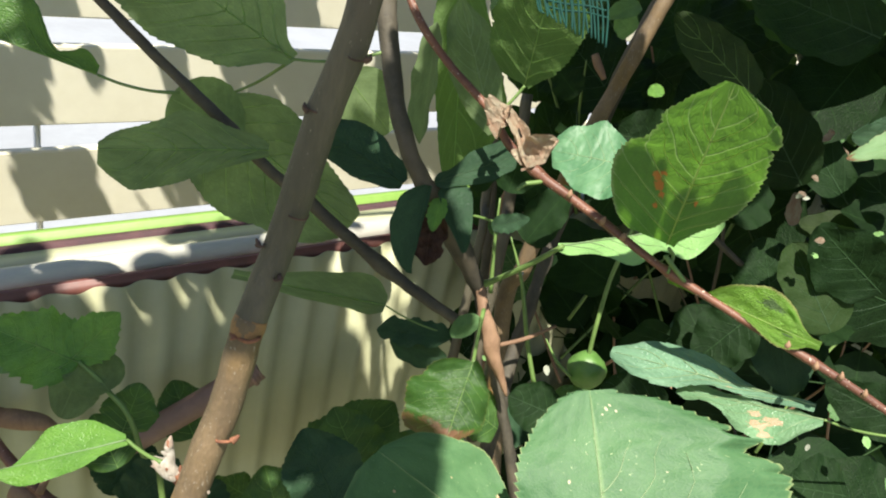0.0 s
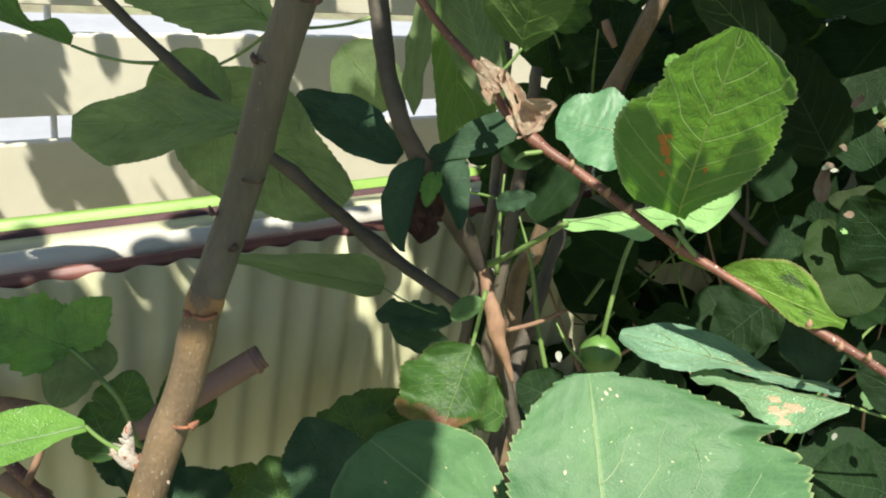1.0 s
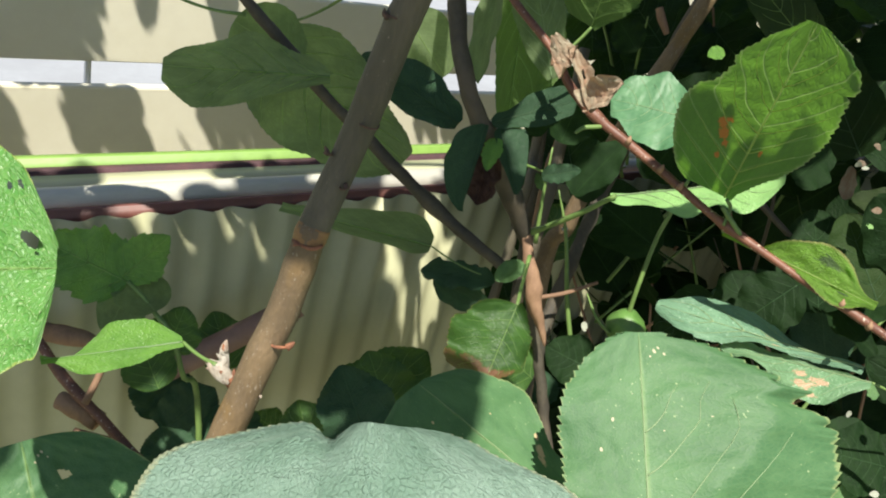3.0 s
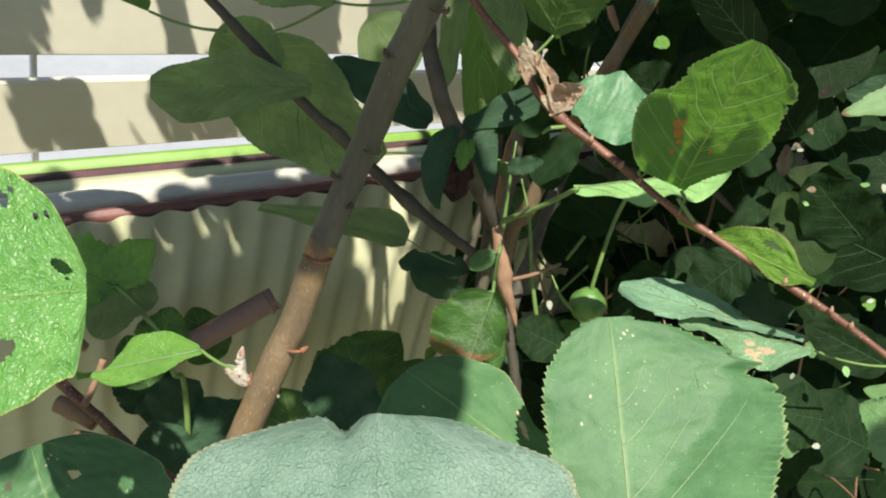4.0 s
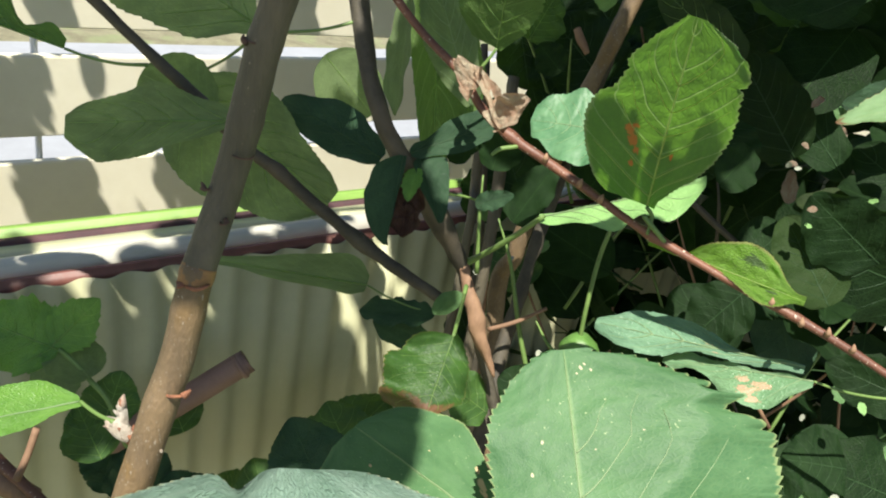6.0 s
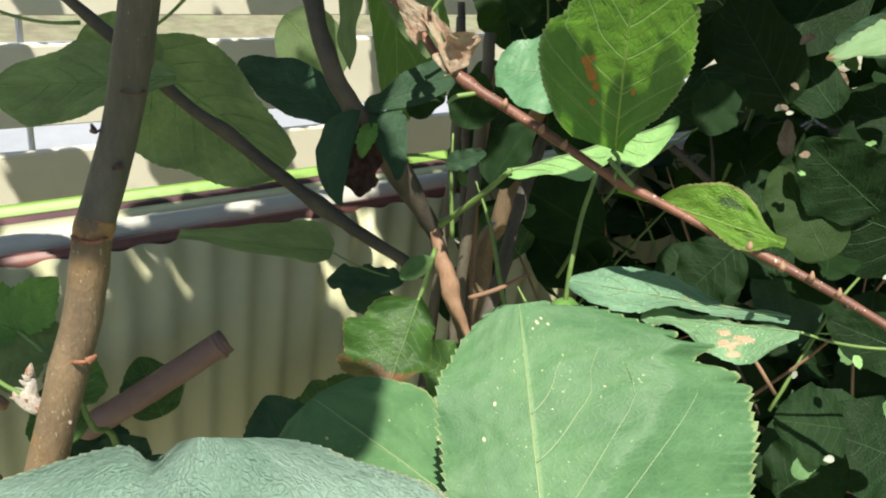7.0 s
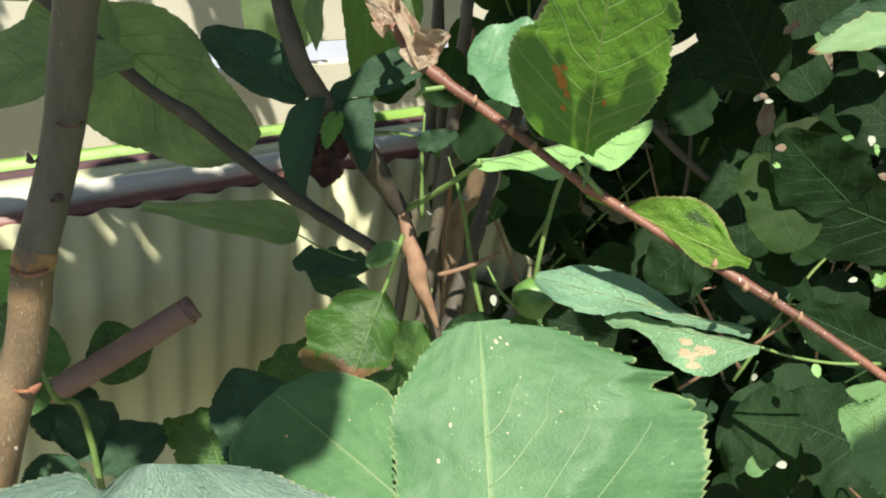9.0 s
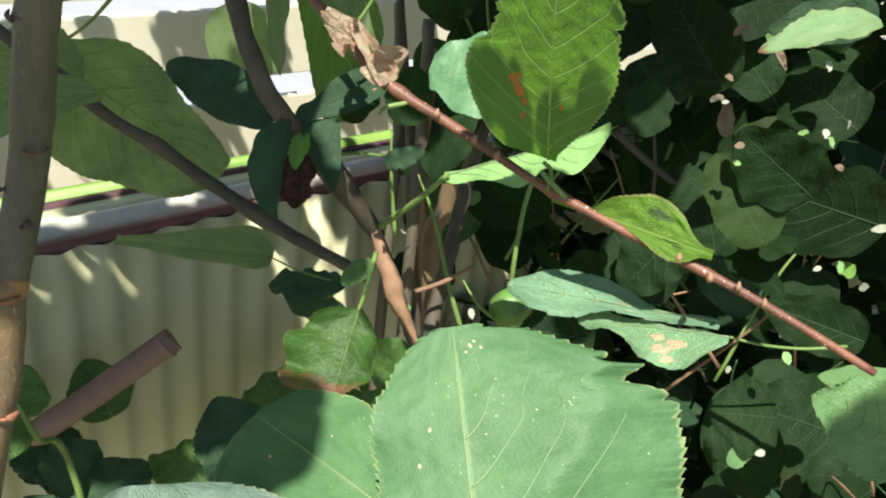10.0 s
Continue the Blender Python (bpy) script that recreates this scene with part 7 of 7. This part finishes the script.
part("strand", tube([(0.223, -0.326, 1.091, 0.0004), (0.231, -0.332, 1.092, 0.0004), (0.237, -0.337, 1.093, 0.0004), (0.242, -0.342, 1.093, 0.0004)], steps=6, sides=6, uneven=0.7), NET, net)
part("strand", tube([(0.224, -0.327, 1.089, 0.0004), (0.231, -0.333, 1.089, 0.0004), (0.236, -0.338, 1.091, 0.0004), (0.241, -0.343, 1.091, 0.0004)], steps=6, sides=6, uneven=0.7), NET, net)
part("strand", tube([(0.224, -0.329, 1.087, 0.0004), (0.23, -0.335, 1.087, 0.0004), (0.236, -0.34, 1.089, 0.0004), (0.241, -0.344, 1.089, 0.0004)], steps=6, sides=6, uneven=0.7), NET, net)
part("strand", tube([(0.224, -0.331, 1.085, 0.0004), (0.23, -0.336, 1.085, 0.0004), (0.236, -0.341, 1.086, 0.0004), (0.241, -0.345, 1.087, 0.0004)], steps=6, sides=6, uneven=0.7), NET, net)
part("strand", tube([(0.224, -0.333, 1.083, 0.0004), (0.23, -0.337, 1.083, 0.0004), (0.235, -0.342, 1.084, 0.0004), (0.24, -0.347, 1.084, 0.0004)], steps=6, sides=6, uneven=0.7), NET, net)
part("strand", tube([(0.225, -0.334, 1.081, 0.0004), (0.229, -0.338, 1.081, 0.0004), (0.235, -0.343, 1.082, 0.0004), (0.24, -0.348, 1.082, 0.0004)], steps=6, sides=6, uneven=0.7), NET, net)


def pattern_leaf(mat, length, width, seed):
    """A single shrub leaf with its stalk, lying along +y, used for many leaves."""
    at, nm, ln = leaf_surface((0, 0.012, 0), (0, 0.012 + length, 0), width, (0, 0, 1), belly=0.4, blunt=0.62, fold=0.16, droop=0.08, wave=0.05, uneven=0.22, seed=seed)
    bm = leaf_mesh(at, 14, 6)
    stalk_bm = tube([(0, -0.014, 0.004, 0.0009), (0, 0.0, 0.001, 0.0008), (0, 0.014, 0.0, 0.0007)], 3, 5)
    me = bpy.data.meshes.new("leaf")
    stalk_bm.to_mesh(me)
    bm.from_mesh(me)
    stalk_bm.free()
    me.clear_geometry()
    bm.to_mesh(me)
    bm.free()
    me.materials.append(LEAF[mat])
    me.polygons.foreach_set("use_smooth", [True] * len(me.polygons))
    return me


def turned(direction, up, roll):
    y = Vector(direction).normalized()
    x = y.cross(Vector(up)).normalized()
    return Matrix((x, y, x.cross(y))).transposed().to_4x4() @ Matrix.Rotation(roll, 4, "Y")


rnd = random.Random(11)
PATTERNS = [pattern_leaf(m, ln, w, s) for m, ln, w, s in (("shrub", 0.085, 0.055, 1.0), ("shrub", 0.07, 0.048, 2.0), ("shrub", 0.06, 0.045, 3.0), ("apple_shaded", 0.075, 0.05, 4.0), ("shrub_light", 0.065, 0.04, 5.0), ("shrub", 0.10, 0.065, 6.0), ("apple_top", 0.055, 0.036, 7.0))]
AHEAD, ASIDE = Vector((0.684, 0.730, 0)), Vector((0.730, -0.684, 0))
EYE0 = Vector((0.021, -0.529, 0))


def shrub_spot(near, far, low, high):
    c = rnd.uniform(near, far)
    a = c * rnd.uniform(0.03, 0.95)
    return EYE0 + AHEAD * c + ASIDE * a + Vector((0, 0, rnd.uniform(low, high))), a / c


# where the small leaves that imitate sun flecks stand
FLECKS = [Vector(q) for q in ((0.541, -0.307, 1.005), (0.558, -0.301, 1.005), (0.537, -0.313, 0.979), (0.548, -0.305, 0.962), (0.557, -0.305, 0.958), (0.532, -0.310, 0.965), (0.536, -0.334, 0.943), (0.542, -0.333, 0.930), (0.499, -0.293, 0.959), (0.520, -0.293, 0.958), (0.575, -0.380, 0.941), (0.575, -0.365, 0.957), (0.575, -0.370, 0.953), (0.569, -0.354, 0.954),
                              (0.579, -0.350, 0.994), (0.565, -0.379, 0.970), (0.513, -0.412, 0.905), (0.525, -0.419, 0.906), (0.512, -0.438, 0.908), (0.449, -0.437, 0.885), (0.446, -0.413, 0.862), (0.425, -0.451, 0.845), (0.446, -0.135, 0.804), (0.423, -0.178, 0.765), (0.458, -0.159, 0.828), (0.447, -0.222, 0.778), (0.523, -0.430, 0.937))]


def shades(p, q, reach):
    """Whether a leaf at p would stand between the sun and the place q."""
    d = Vector(p) - Vector(q)
    along = d.dot(SUN)
    return along > 0 and (d - SUN * along).length < reach


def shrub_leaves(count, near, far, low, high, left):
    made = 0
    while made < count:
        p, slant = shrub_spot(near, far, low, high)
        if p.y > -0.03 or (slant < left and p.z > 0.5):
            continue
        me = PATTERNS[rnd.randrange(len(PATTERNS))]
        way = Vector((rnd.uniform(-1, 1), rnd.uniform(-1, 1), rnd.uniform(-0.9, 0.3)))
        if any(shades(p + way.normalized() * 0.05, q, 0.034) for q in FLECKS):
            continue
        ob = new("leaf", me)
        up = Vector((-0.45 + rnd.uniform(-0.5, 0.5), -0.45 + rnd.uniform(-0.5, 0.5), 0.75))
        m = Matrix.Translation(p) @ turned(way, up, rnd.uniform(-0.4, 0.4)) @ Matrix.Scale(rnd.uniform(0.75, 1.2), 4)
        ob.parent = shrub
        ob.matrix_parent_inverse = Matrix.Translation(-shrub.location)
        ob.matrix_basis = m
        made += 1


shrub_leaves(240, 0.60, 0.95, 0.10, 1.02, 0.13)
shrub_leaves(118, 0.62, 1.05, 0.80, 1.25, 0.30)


def leaf_mass(name, spots, mat, parent, label, size):
    """Many leaves joined into one part of kind stuff."""
    bm = bmesh.new()
    uv = bm.loops.layers.uv.new("UVMap")
    for p, way, up, s in spots:
        at, nm, ln = leaf_surface((0, 0, 0), (0, size * s, 0), size * s * 0.64, (0, 0, 1), belly=0.44, blunt=0.5, fold=0.15, droop=0.08, seed=s)
        m = Matrix.Translation(p) @ turned(way, up, 0.0)
        grid = [[(bm.verts.new(m @ at(0.01 + 0.98 * i / 8, j / 2 - 1)), i / 8, j / 2 - 1) for j in range(5)] for i in range(9)]
        for i in range(8):
            for j in range(4):
                quad = [grid[i][j], grid[i][j + 1], grid[i + 1][j + 1], grid[i + 1][j]]
                f = bm.faces.new([q[0] for q in quad])
                for loop, q in zip(f.loops, quad):
                    loop[uv].uv = (q[1], q[2])
    return tagged(part(name, bm, LEAF[mat], parent), label, kind="stuff")


def any_way():
    return Vector((rnd.uniform(-1, 1), rnd.uniform(-1, 1), rnd.uniform(-0.7, 0.2)))


def any_up(flat=0.8):
    return Vector((rnd.uniform(-0.6, 0.6), rnd.uniform(-0.6, 0.6), flat))


# back leaves of the shrub, in the green darkened for shade
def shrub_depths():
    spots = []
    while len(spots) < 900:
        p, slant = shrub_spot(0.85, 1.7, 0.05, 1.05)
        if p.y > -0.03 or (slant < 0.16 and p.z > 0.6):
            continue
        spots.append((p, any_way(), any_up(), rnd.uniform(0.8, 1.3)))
    leaf_mass("foliage", spots, "shrub", shrub, "inner foliage of the shrub, coloured dark for shade", 0.085)
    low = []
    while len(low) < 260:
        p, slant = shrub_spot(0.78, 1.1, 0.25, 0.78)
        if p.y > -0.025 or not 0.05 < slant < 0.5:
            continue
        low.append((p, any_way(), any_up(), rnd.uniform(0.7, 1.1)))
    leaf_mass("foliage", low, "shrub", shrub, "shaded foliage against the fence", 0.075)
    # unseen leaves added above the view, to shade the shrub below
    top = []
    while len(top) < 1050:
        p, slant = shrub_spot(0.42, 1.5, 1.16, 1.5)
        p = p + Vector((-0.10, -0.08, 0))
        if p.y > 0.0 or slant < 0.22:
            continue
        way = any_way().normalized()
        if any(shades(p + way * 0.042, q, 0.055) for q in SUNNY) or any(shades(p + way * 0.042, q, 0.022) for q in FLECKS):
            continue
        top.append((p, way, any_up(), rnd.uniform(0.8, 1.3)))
    leaf_mass("foliage", top, "shrub", shrub, "unseen upper foliage added to shade the shrub", 0.08)


# places in open sun, which the added shading leaves keep clear of
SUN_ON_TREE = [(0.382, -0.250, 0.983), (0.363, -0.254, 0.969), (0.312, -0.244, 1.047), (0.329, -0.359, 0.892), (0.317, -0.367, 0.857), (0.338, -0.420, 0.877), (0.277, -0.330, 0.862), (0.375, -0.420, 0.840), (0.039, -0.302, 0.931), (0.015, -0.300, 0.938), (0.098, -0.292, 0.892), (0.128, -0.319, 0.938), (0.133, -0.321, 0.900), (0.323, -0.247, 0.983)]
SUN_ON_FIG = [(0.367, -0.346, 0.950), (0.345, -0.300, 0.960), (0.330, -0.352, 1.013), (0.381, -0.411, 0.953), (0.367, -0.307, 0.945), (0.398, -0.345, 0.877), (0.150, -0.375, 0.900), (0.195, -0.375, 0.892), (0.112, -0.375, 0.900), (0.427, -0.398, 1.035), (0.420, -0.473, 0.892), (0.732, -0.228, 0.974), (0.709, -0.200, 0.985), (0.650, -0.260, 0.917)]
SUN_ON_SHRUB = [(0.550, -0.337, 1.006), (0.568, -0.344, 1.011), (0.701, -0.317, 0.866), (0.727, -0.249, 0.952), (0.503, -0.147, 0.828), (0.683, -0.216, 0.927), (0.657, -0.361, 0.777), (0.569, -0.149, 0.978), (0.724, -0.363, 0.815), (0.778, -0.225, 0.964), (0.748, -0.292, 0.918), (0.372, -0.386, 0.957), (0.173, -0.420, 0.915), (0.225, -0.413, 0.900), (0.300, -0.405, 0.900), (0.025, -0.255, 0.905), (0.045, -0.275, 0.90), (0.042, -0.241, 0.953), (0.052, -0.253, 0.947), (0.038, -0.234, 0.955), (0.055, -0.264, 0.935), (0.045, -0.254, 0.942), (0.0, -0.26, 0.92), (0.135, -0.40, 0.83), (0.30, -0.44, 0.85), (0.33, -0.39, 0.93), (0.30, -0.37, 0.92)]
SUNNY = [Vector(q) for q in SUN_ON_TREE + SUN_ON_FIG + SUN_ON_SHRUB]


def shrub_twigs(count):
    """Thin bare twigs through the shrub, each a part of it."""
    for _ in range(count):
        p, slant = shrub_spot(0.58, 0.85, 0.55, 0.95)
        if p.y > -0.05 or slant < 0.14:
            continue
        way = Vector((rnd.uniform(-0.6, 0.6), rnd.uniform(-0.6, 0.6), rnd.uniform(0.3, 1.0))).normalized()
        ln = rnd.uniform(0.10, 0.24)
        bend = Vector((rnd.uniform(-0.02, 0.02), rnd.uniform(-0.02, 0.02), 0.01))
        part("twig", tube([(*p, 0.0018), (*(p + way * ln * 0.5 + bend), 0.0014), (*(p + way * ln), 0.0007)], 5, 6, 0.3), rnd.choice((BARK_TAN, STALK, BARK_DARK)), shrub)


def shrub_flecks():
    """Small leaves, many painted pale, that stand in for sun flecks between the shaded ones."""
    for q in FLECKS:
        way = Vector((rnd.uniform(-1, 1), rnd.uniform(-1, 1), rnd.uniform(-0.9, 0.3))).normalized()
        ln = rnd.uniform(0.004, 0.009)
        add_leaf(shrub, q - way * ln / 2, q + way * ln / 2, ln * rnd.uniform(0.5, 0.8), (-0.5 + rnd.uniform(-0.4, 0.4), -0.5, 0.7), rnd.choice(("apple_sunlit", "painted_sunfleck", "painted_sunfleck", "dead")), detail=0, fold=0.2, wave=0.05, uneven=0.1, seed=ln * 300)


shrub_twigs(46)
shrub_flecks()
shrub_depths()


def shade_canopy():
    """Unseen apple leaves added above the view to cast shade, with gaps that let the sun down."""
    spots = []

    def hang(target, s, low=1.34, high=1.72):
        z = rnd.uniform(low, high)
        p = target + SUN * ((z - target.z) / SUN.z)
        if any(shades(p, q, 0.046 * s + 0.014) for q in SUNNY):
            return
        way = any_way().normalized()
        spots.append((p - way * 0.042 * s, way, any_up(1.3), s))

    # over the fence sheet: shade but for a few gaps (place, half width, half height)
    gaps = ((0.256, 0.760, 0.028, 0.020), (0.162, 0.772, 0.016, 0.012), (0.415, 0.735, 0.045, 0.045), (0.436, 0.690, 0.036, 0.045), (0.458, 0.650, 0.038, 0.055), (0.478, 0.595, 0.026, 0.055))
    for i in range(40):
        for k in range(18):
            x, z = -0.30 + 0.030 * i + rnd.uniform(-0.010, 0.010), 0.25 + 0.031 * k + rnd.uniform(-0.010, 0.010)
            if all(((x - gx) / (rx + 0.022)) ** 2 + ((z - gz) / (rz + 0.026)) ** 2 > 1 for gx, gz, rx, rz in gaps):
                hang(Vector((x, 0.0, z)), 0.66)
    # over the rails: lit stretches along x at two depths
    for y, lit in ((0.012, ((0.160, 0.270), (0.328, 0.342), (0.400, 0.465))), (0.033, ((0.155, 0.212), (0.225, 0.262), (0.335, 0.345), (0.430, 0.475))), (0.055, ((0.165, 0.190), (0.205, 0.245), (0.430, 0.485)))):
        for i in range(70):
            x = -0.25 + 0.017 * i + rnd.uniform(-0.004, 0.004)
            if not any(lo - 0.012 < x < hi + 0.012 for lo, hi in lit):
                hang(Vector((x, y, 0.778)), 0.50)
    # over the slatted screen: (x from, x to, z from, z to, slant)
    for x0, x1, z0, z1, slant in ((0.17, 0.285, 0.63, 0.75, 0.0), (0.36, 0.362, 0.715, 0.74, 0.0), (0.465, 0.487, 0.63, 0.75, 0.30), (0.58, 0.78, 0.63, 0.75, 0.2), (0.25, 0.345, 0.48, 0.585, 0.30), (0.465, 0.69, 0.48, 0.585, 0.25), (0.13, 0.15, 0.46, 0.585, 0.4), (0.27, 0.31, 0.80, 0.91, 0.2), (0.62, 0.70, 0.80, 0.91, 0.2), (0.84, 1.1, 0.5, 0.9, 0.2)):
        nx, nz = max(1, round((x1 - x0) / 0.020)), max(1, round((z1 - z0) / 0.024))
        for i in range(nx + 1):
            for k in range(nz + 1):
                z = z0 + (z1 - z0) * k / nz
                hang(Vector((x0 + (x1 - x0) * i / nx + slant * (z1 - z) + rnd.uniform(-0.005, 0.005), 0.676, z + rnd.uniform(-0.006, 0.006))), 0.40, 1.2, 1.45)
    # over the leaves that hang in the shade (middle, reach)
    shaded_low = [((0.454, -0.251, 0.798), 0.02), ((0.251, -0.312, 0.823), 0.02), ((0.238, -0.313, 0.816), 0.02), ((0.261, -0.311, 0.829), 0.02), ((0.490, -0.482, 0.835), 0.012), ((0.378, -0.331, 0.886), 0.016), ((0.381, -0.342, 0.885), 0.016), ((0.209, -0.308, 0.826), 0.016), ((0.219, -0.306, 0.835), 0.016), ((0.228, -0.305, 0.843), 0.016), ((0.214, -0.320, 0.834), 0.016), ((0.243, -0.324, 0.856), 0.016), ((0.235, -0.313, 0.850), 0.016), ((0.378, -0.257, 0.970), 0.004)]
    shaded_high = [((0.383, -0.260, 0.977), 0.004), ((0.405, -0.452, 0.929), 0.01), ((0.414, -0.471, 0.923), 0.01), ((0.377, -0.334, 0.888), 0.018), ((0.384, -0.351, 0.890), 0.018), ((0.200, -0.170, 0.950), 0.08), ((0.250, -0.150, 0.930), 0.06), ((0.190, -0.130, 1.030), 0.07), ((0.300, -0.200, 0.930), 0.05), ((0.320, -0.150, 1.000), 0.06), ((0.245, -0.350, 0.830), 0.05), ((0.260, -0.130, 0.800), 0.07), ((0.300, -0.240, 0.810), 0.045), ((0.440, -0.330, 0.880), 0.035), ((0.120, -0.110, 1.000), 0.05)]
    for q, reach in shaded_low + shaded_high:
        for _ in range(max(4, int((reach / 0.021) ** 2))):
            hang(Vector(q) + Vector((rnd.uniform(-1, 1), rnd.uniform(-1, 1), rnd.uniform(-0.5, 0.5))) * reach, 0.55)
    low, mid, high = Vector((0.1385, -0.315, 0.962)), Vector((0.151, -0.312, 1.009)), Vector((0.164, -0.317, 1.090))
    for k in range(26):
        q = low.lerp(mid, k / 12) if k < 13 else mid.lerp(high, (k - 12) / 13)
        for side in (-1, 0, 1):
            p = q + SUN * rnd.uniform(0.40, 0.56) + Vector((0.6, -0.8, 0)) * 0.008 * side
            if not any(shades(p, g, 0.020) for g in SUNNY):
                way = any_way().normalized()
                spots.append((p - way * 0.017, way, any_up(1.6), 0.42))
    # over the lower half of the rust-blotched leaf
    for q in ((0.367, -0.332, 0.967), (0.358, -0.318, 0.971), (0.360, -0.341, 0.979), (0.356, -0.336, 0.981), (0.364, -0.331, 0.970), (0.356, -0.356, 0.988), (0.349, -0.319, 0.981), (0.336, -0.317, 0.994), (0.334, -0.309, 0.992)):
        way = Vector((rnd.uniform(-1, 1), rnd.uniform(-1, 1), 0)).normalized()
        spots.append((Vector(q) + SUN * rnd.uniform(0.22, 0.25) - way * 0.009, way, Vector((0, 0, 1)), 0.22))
    leaf_mass("crown", spots, "apple_backlit", tree, "unseen apple leaves placed to cast shade", 0.085)
    # unseen branches added to carry the shading leaves
    for end in ((0.1, -0.2, 1.5), (-0.15, -0.3, 1.6), (0.3, 0.1, 1.6), (0.0, 0.3, 1.55)):
        e = Vector(end)
        part("branch", tube([(0.36, -0.215, 1.28, 0.007), (*(Vector((0.36, -0.215, 1.28)).lerp(e, 0.5) + Vector((0, 0, 0.08))), 0.005), (*e, 0.003)], 8, 8, 0.2), BARK_DARK, tree)


shade_canopy()
